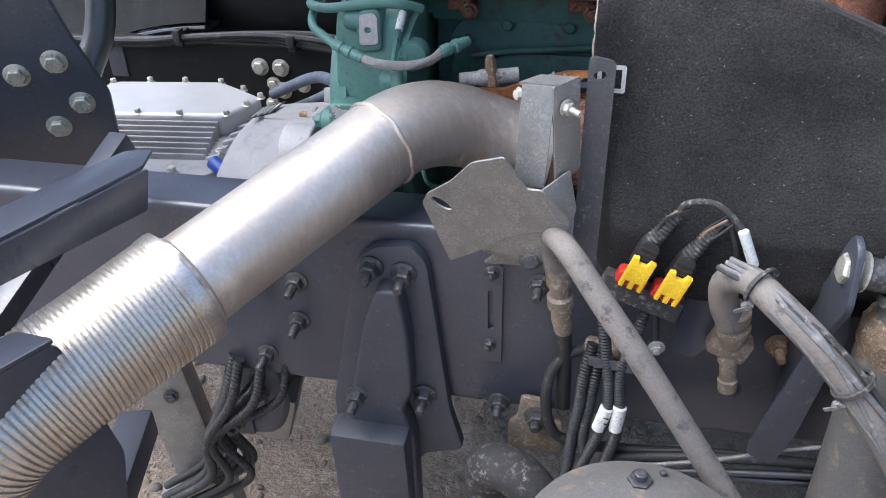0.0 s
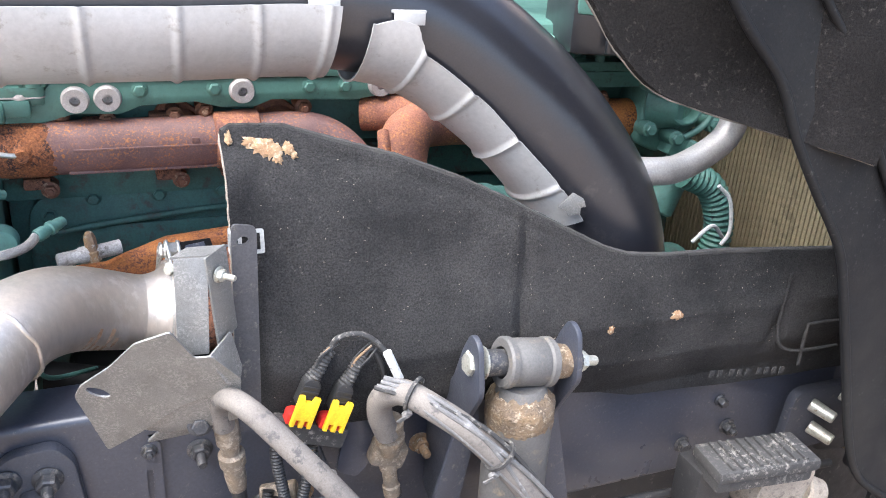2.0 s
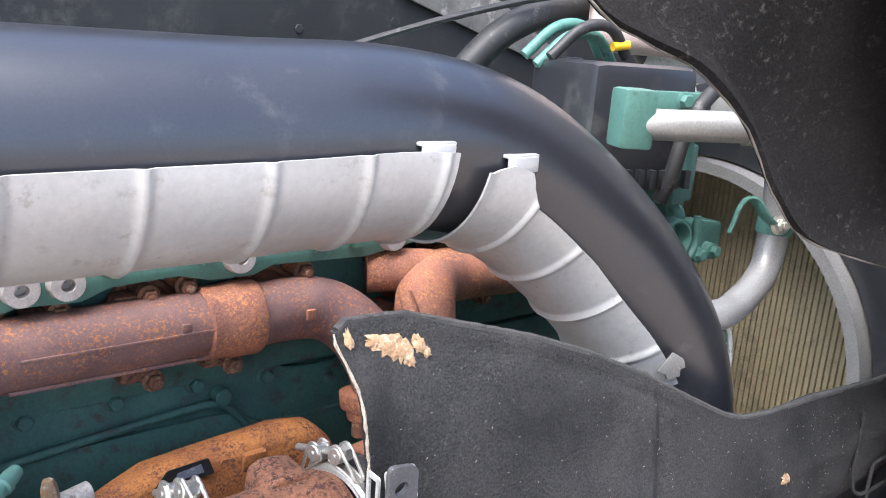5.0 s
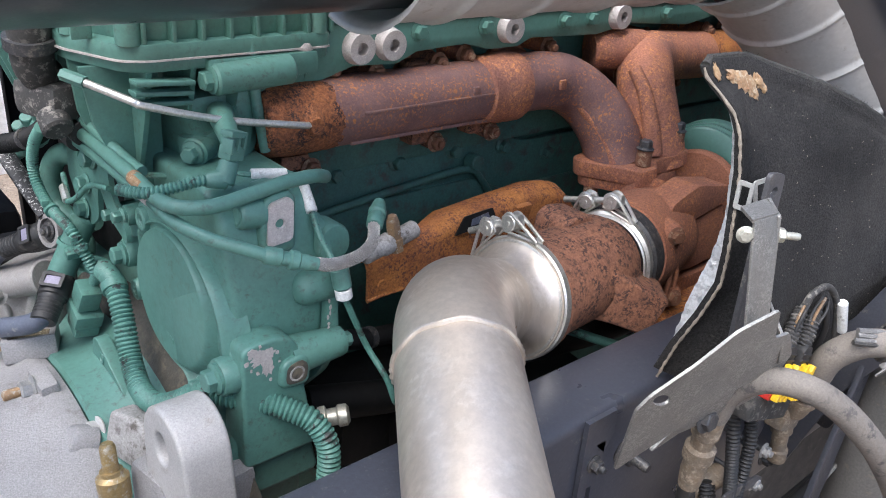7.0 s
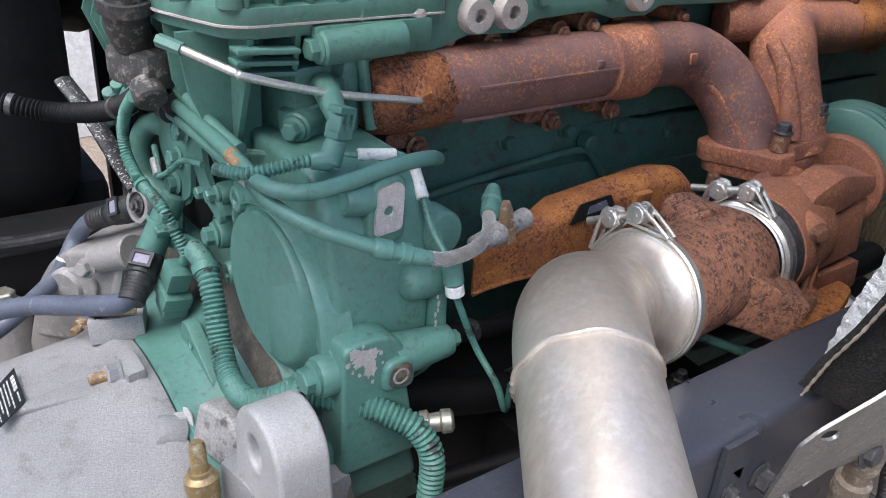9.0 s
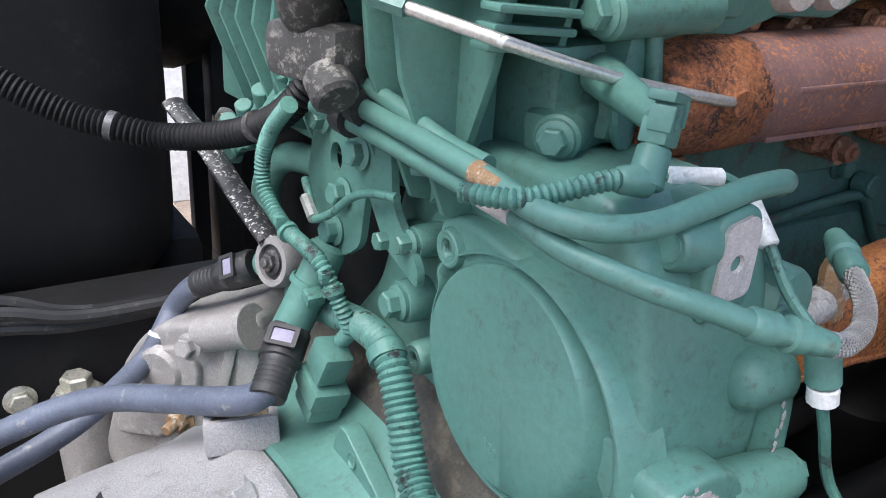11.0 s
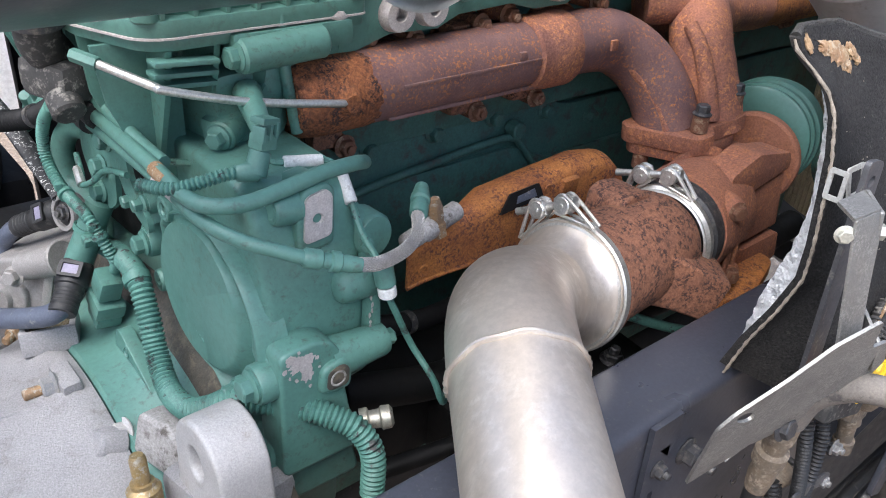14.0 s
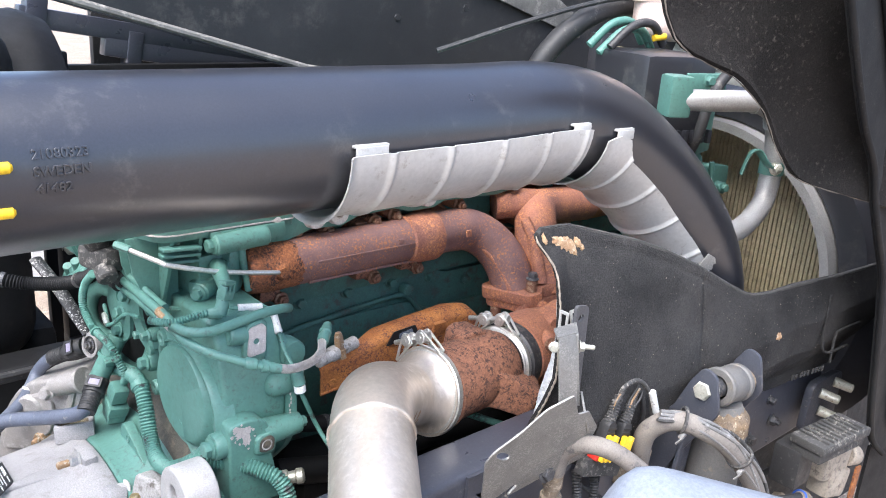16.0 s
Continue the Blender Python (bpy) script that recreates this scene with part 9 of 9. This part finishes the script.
def flap():
    t = thing("mud_flap", (0.8, -0.08, 1.3), "ragged black felt flap hanging from the wheel arch", "flap")
    low = even(spline([(0.235, 0.02, 1.72), (0.25, 0.02, 1.66), (0.28, 0.005, 1.60), (0.33, -0.02, 1.572), (0.38, -0.04, 1.552), (0.45, -0.06, 1.50), (0.50, -0.07, 1.435), (0.56, -0.082, 1.384), (0.64, -0.115, 1.358), (0.74, -0.148, 1.333), (0.86, -0.17, 1.30)], 4), 0.02)
    m = []
    n = len(low) - 1
    for i, q in enumerate(low):
        u = i / n
        top = Vector((0.30 + 0.62 * u, 0.0 - 0.16 * u, 1.86))
        row = []
        for v in np.linspace(0, 1, 14):
            p = q.lerp(top, v)
            p.y += 0.02 * math.sin(v * 5 + u * 3) * (v > 0) + 0.01 * noise.noise((u * 5, v * 5, 0))
            row.append(p)
        m.append(row)
    sheet("felt", m, 0.008, FLAP, t)
    bm = bmesh.new()
    sweep(bm, [q + Vector((0, -0.002 + 0.002 * noise.noise((i * 0.9, 0, 0)), 0.002 * noise.noise((0, i * 0.8, 0)))) for i, q in enumerate(low)], lambda s: 0.0011 + 0.0004 * math.sin(s * 190), 8)
    part("rim", bm, FRAY_DULL, t, "pale frayed fibre edge")
    a = thing("wheel_arch", (0.9, -0.2, 1.0), "black plastic wheel arch panel with raised seams", "wheel arch")
    edge = even(spline([(0.36, -0.16, 1.82), (0.44, -0.16, 1.70), (0.588, -0.16, 1.504), (0.68, -0.16, 1.413), (0.727, -0.16, 1.338), (0.781, -0.16, 1.266), (0.849, -0.16, 1.18), (0.883, -0.16, 1.107), (0.935, -0.16, 0.97), (0.99, -0.16, 0.825), (1.04, -0.16, 0.74), (1.133, -0.16, 0.67)], 6), 0.02)
    n = len(edge) - 1
    out = lambda q, d: q + Vector((d, -0.10 * d + 0.02 * math.sin(d * 9), 0.12 * d))
    sheet("panel", [[out(q, 0.7 * v) for v in np.linspace(0, 1, 14)] for q in edge], 0.008, ARCH, a)
    bm = bmesh.new()
    sweep(bm, [q + Vector((0, -0.003, 0)) for q in edge], 0.0065, 10)
    part("lip", bm, ARCH, a)
    for d, r in ((0.112, 0.0055), (0.175, 0.007), (0.36, 0.007)):
        bm = bmesh.new()
        sweep(bm, [out(q, d * (1 + 0.12 * math.sin(i / n * 5))) + Vector((0, -0.006, 0)) for i, q in enumerate(edge)], r, 10)
        part("seam", bm, CABLE_GREY if d == 0.175 else ARCH, a)
    low = [[Vector((1.12 + 0.5 * u, -0.14 - 0.06 * u, 0.68 - 0.5 * v)) for v in np.linspace(0, 1, 8)] for u in np.linspace(0, 1, 10)]
    sheet("lower_panel", low, 0.008, ARCH, a)


flap()


# ---- parts beside the gearbox and behind ----
def left_side():
    t = thing("cab_mount_plate", (-0.95, 0.3, 0.9), "black steel mounting plate with four flanged bolts", "mounting plate")
    bm = bmesh.new()
    m = frame_of((-0.89, 0.33, 0.98), (1, 0.42, 0.0), (-0.25, -0.30, 1))
    prism(bm, rounded([(-0.50, -0.20), (0.02, -0.15), (0.075, -0.13), (0.085, 0.0), (0.05, 0.12), (0.0, 0.36), (-0.50, 0.36)], 0.012), m, 0.014, 0.003)
    part("plate", bm, PLATE_HAZE, t)
    for u, w in ((-0.055, 0.055), (0.012, 0.075), (0.035, -0.01), (-0.018, -0.055)):
        bolt(t, m @ Vector((u, w, 0.014)), m.to_3x3() @ Vector((0, 0, 1)), 0.0165, 0.015, 0.0, BOLT_ZINC)
    tu = thing("handrail_tube", (-0.85, 0.4, 1.0), "glossy black bent steel tube", "tube")
    tube("tube", [(-0.88, 0.36, 0.96), (-0.862, 0.382, 1.01), (-0.842, 0.43, 1.09), (-0.84, 0.50, 1.3), (-0.85, 0.56, 1.6)], 0.026, PLASTIC, tu, seg=18)
    b = thing("guard_bracket", (-0.5, -0.15, 1.05), "folded black steel guard bracket beside the exhaust", "bracket")
    bm = bmesh.new()
    prism(bm, rounded([(-0.700, -0.545), (-0.652, -0.62), (-0.4575, -0.108), (-0.4679, -0.0647), (-0.500, -0.075)], 0.006), pose(0, 0, 1.096), 0.005, 0.0015)
    part("top_flange", bm, CHASSIS, b)
    d = Vector((0.195, 0.512, 0)).normalized()
    bm = bmesh.new()
    prism(bm, rounded([(0.0, 0.0), (0.0, -0.03), (0.54, -0.050), (0.555, 0.0)], 0.004), frame_of(Vector((-0.654, -0.622, 1.096)), d, (0, 0, 1)), 0.005, 0.0015)
    part("side_flange", bm, CHASSIS, b)
    bm = bmesh.new()
    box(bm, (-0.56, -0.33, 1.055), (0.03, 0.03, 0.08), (0, 0, 20), 0.004)
    box(bm, (-0.60, -0.13, 0.99), (0.03, 0.36, 0.03), (22, 0, -8), 0.004)
    part("stay", bm, CHASSIS, b)
    g = thing("guard_bracket", (-0.46, -0.38, 0.95), "black steel guard corner under the exhaust sleeve", "bracket")
    bm = bmesh.new()
    prism(bm, rounded([(-0.4399, -0.3415), (-0.4853, -0.3373), (-0.60, -0.50), (-0.545, -0.56)], 0.005), pose(0, 0, 1.027), 0.005, 0.0015)
    part("top_flange", bm, CHASSIS, g)
    d = Vector((-0.105, -0.2185, 0)).normalized()
    bm = bmesh.new()
    prism(bm, rounded([(0.0, 0.0), (0.24, 0.0), (0.24, -0.42), (0.02, -0.42), (-0.03, -0.18)], 0.012), frame_of(Vector((-0.4399, -0.3415, 1.027)), d, (0, 0, 1)), 0.005, 0.0015)
    part("side_flange", bm, CHASSIS, g)
    bm = bmesh.new()
    box(bm, (-0.52, -0.30, 0.66), (0.05, 0.40, 0.05), (0, 0, 15), 0.006)
    part("stay", bm, CHASSIS, g)


left_side()


def engine_bay():
    # mount, hoses and filter housing fill the shadowed gap; shade is in their near-black
    m = thing("engine_mount", (0.1, 0.25, 0.65), "added engine mount between rail and block, near-black as shade", "engine mount")
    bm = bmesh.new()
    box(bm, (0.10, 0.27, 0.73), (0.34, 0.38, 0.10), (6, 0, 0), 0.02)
    part("casting", bm, BLACK_AND_SHADE, m)
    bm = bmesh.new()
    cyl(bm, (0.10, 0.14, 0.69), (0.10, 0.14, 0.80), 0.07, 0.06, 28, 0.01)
    part("rubber_buffer", bm, BLACK_AND_SHADE, m)
    for x in (0.0, 0.2):
        bolt(m, (x, 0.26, 0.78), (0, -0.1, 1), 0.014, 0.014, 0.01, BOLT_DARK)
    s = thing("oil_sump", (0.4, 0.65, 0.3), "dark oil sump under the engine block", "oil sump")
    bm = bmesh.new()
    box(bm, (0.42, 0.68, 0.42), (1.25, 0.42, 0.26), (0, 0, 0), 0.05, 1.0, 4)
    part("pan", bm, PLASTIC_MATT, s)
    for pts, r, mt, lb in (([(-0.20, 0.36, 0.84), (-0.05, 0.33, 0.82), (0.10, 0.30, 0.845), (0.35, 0.28, 0.83), (0.7, 0.28, 0.85)], 0.024, BLACK_AND_SHADE, "thick black hose beside the engine block, darkened as shade"), ([(-0.22, 0.40, 0.93), (-0.10, 0.37, 0.90), (0.05, 0.39, 0.88), (0.30, 0.39, 0.90)], 0.014, BLACK_AND_SHADE, "black hose beside the engine block, darkened as shade"), ([(-0.21, 0.30, 0.76), (-0.08, 0.24, 0.80), (0.06, 0.20, 0.83), (0.30, 0.20, 0.82), (0.6, 0.2, 0.78)], 0.012, BLACK_AND_SHADE, "black hose beside the engine block, darkened as shade")):
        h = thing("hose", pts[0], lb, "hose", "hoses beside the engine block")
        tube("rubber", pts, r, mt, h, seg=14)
        for k in (1, 3):
            a0, a1 = Vector(pts[k]), Vector(pts[min(k + 1, len(pts) - 1)])
            d = a1 - a0 if k < len(pts) - 1 else a0 - Vector(pts[k - 1])
            bm = bmesh.new()
            lathe(bm, a0, d, [(0, r * 0.9), (0, r * 1.10), (0.010, r * 1.10), (0.010, r * 0.9)], 24, True)
            part("hose_clip", bm, BOLT_DARK, h, "dark band clip")
    b = thing("oil_filter_housing", (0.0, 0.4, 0.8), "added housing low on the engine block, near-black as shade", "engine housing")
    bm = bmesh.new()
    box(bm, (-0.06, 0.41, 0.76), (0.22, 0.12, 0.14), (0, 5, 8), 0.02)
    part("casting", bm, BLACK_AND_SHADE, b)
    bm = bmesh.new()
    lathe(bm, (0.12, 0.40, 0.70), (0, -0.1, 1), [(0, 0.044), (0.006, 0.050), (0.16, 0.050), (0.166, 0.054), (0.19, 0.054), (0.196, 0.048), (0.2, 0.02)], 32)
    part("canister", bm, BLACK_AND_SHADE, b)
    for x, z in ((-0.14, 0.80), (0.0, 0.82)):
        bolt(b, (x, 0.352, z), (0, -1, 0.1), 0.010, 0.012, 0.0, BOLT_DARK)
    for x, z in ((-0.145, 0.712), (-0.02, 0.70)):
        bolt(b, (x, 0.355, z), (0, -1, 0.1), 0.010, 0.012, 0.0, BOLT_RUST)


engine_bay()


def undertray():
    t = thing("undertray", (0.9, 0.14, 0.3), "black plastic undertray below the chassis rail", "undertray")
    grid = [[Vector((0.50 + 1.5 * u, 0.13 + 0.02 * math.sin(u * 9), 0.675 - 0.60 * v)) for v in np.linspace(0, 1, 8)] for u in np.linspace(0, 1, 20)]
    sheet("panel", grid, 0.008, RUBBER, t)
    for x in (0.62, 0.95, 1.28):
        bm = bmesh.new()
        box(bm, (x, 0.125, 0.56), (0.03, 0.02, 0.2), (0, 0, 0), 0.006)
        part("stiffening_rib", bm, RUBBER, t)


undertray()


def under_rail():
    t = thing("jack_stand", (-0.62, 0.1, 0.0), "grey tapered cast stand on the ground", "stand")
    bm = bmesh.new()
    box(bm, (-0.66, 0.12, 0.40), (0.09, 0.07, 0.62), (0, -6, 20), 0.01)
    part("column", bm, GALV, t)
    bm = bmesh.new()
    box(bm, (-0.70, 0.12, 0.20), (0.11, 0.09, 0.03), (0, -6, 20), 0.008)
    part("collar", bm, GALV, t)
    bm = bmesh.new()
    box(bm, (-0.70, 0.12, 0.04), (0.13, 0.11, 0.09), (0, 0, 20), 0.01)
    part("base", bm, GALV, t)
    for z in (0.52, 0.62):
        bolt(t, (-0.650 + (z - 0.52) * -0.1, 0.082, z), (0.3, -0.95, 0), 0.010, 0.010, 0.0, BOLT_DARK)
    rnd = random.Random(9)
    for i in range(9):
        c = thing("cable", (-0.55, 0.05, 0.6), "black cable hanging below the rail", "cable", "cables hanging below the rail")
        x, y = -0.50 + 0.012 * i, 0.05 + rnd.uniform(-0.04, 0.04)
        bm = ribbed([(x + 0.02, y, 0.70), (x, y - 0.02, 0.62), (x - 0.04 - 0.01 * i, y - 0.02, 0.52), (x - 0.10, y + 0.02, 0.38), (x - 0.22, y + 0.04, 0.26)], 0.007 + 0.002 * rnd.random(), 0.007, 0.0006, n=8, seg=10)
        part("core", bm, RUBBER, c)
    h = thing("hook_bracket", (-0.46, 0.06, 0.55), "black curved steel hook below the rail", "bracket")
    bm = bmesh.new()
    sweep(bm, spline([(-0.44, 0.06, 0.72), (-0.43, 0.05, 0.65), (-0.425, 0.05, 0.58), (-0.445, 0.05, 0.53), (-0.48, 0.05, 0.52)], 6), 0.022, 12, True, 0.5)
    box(bm, (-0.50, 0.04, 0.535), (0.06, 0.012, 0.06), (0, 0, 0), 0.004)
    part("hook", bm, CHASSIS_ROUGH, h)
    bolt(h, (-0.50, 0.03, 0.53), (0, -1, 0), 0.012, 0.014, 0.01, BOLT_DARK)
    s = thing("steering_box", (-0.42, 0.25, 0.5), "dirty grey cast block below the rail", "casting")
    bm = bmesh.new()
    box(bm, (-0.485, 0.12, 0.60), (0.11, 0.10, 0.12), (0, 0, 10), 0.012)
    box(bm, (-0.46, 0.11, 0.52), (0.08, 0.10, 0.10), (0, 15, 10), 0.012)
    box(bm, (-0.38, 0.12, 0.645), (0.09, 0.09, 0.05), (0, 0, 0), 0.014)
    part("body", bm, GALV, s)


under_rail()


def far_side():
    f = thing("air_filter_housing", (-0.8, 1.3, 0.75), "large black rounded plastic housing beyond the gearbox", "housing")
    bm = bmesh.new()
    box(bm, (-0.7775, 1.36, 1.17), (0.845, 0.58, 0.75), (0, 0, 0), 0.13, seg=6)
    part("shell", bm, BLACK_AND_SHADE, f)
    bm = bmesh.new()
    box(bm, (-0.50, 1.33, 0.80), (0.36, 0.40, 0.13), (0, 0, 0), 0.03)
    part("outlet_box", bm, BLACK_AND_SHADE, f)
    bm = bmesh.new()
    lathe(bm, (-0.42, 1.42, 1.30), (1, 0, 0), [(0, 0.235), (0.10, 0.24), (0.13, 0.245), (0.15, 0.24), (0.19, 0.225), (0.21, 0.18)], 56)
    part("end_cap", bm, BLACK_AND_SHADE, f, "ribbed round end cap")
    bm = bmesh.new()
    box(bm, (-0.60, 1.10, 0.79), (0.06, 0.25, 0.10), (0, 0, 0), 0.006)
    part("mounting_arm", bm, BLACK_AND_SHADE, f)
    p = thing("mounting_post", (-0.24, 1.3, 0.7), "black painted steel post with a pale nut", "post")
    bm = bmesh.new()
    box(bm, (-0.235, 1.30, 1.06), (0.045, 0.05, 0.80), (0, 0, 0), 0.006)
    part("upright", bm, BLACK_AND_SHADE, p)
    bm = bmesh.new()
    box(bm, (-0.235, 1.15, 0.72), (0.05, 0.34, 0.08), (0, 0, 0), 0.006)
    part("arm", bm, BLACK_AND_SHADE, p)
    bolt(p, (-0.24, 1.275, 0.995), (-0.3, -1, 0), 0.014, 0.014, 0.0, BOLT_ZINC)
    fr = thing("fender_frame", (0.2, 1.45, 1.4), "black steel fender frame with holes, beyond the engine", "frame")
    for x, z, s in ((0.10, 1.475, (0.72, 0.04, 0.05)), (0.25, 1.41, (0.62, 0.04, 0.05)), (-0.22, 1.50, (0.05, 0.05, 0.14)), (0.02, 1.44, (0.04, 0.05, 0.10))):
        bm = bmesh.new()
        box(bm, (x, 1.50, z), s, (0, 8, 0), 0.006)
        part("beam", bm, CHASSIS, fr)
    bm = bmesh.new()
    box(bm, (0.66, 1.58, 1.60), (1.44, 0.03, 0.47), (0, 0, 0), 0.01)
    part("fender_skin", bm, PLASTIC_MATT, fr)
    # added panel: closes the bright gap beyond the engine with painted darkness
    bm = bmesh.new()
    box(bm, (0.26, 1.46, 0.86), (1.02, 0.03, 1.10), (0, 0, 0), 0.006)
    part("inner_panel", bm, BLACK_AND_SHADE, fr, "added near-black panel closing the bright gap")
    bm = bmesh.new()
    box(bm, (0.50, 1.42, 0.9), (0.06, 0.06, 1.05), (0, 0, 0), 0.006)
    box(bm, (0.50, 1.22, 0.70), (0.06, 0.44, 0.08), (0, 0, 0), 0.006)
    part("upright", bm, CHASSIS, fr)
    g = thing("mudguard", (-1.3, 1.3, 0.7), "black plastic mudguard beyond the far rail", "mudguard")
    grid = [[Vector((-1.9 + 0.95 * u, 1.0 + 0.7 * v, 0.45 + 0.43 * math.sin(u * 1.5) + 0.005 * math.sin(v * 20))) for v in np.linspace(0, 1, 8)] for u in np.linspace(0, 1, 16)]
    sheet("guard", grid, 0.012, PLASTIC_MATT, g)
    grid = [[Vector((-1.9 + 0.95 * u, 1.012 + 0.10 * v, 0.46 + 0.43 * math.sin(u * 1.5) + 0.20 * v)) for v in np.linspace(0, 1, 4)] for u in np.linspace(0, 1, 16)]
    sheet("skirt", grid, 0.012, BLACK_AND_SHADE, g)
    bm = bmesh.new()
    sweep(bm, [Vector((-1.9 + 0.95 * u, 0.998, 0.452 + 0.43 * math.sin(u * 1.5))) for u in np.linspace(0, 1, 16)], 0.006, 8)
    part("rim", bm, PLASTIC, g)
    bm = bmesh.new()
    box(bm, (-1.2, 1.00, 0.80), (0.05, 0.08, 0.10), (0, 0, 0), 0.006)
    part("stay", bm, CHASSIS, g)
    for i, (z, y) in enumerate(((0.862, 0.955), (0.876, 0.945), (0.868, 0.975))):
        c = thing("cable", (-0.8, y, z), "black cable strapped along the far rail", "cable", "cables along the far rail")
        tube("core", [(-2.0, y, z - 0.03), (-1.2, y, z - 0.02), (-1.0, y, z - 0.005), (-0.8, y, z + 0.012), (-0.62, y, z - 0.005 + 0.01 * i), (-0.5, y, z - 0.02), (-0.2, y + 0.02, z - 0.02)], 0.008, RUBBER, c, seg=8)
        for x in (-1.0, -0.70):
            bm = bmesh.new()
            box(bm, (x, y, z + 0.002), (0.02, 0.028, 0.03), (0, 0, 0), 0.004)
            part("clip", bm, RUBBER, c)


far_side()


def cover_box():
    t = thing("step_cover", (-0.45, -0.5, 0.0), "smooth blue-grey rounded cover on a dark stand", "cover")
    bm = bmesh.new()
    box(bm, (-0.405, -0.56, 1.295), (0.20, 0.20, 0.12), (8, 14, -38), 0.035, 0.9, 5)
    part("shell", bm, PAINT_GREY, t)
    bm = bmesh.new()
    sweep(bm, spline([(-0.46, -0.56, 1.27), (-0.60, -0.64, 1.15), (-0.70, -0.70, 0.9), (-0.72, -0.72, 0.0)], 8), 0.03, 12)
    part("stand", bm, CHASSIS, t)
    bm = bmesh.new()
    box(bm, (-0.72, -0.72, 0.015), (0.24, 0.24, 0.03), (0, 0, 0), 0.006)
    part("foot", bm, CHASSIS, t)


cover_box()
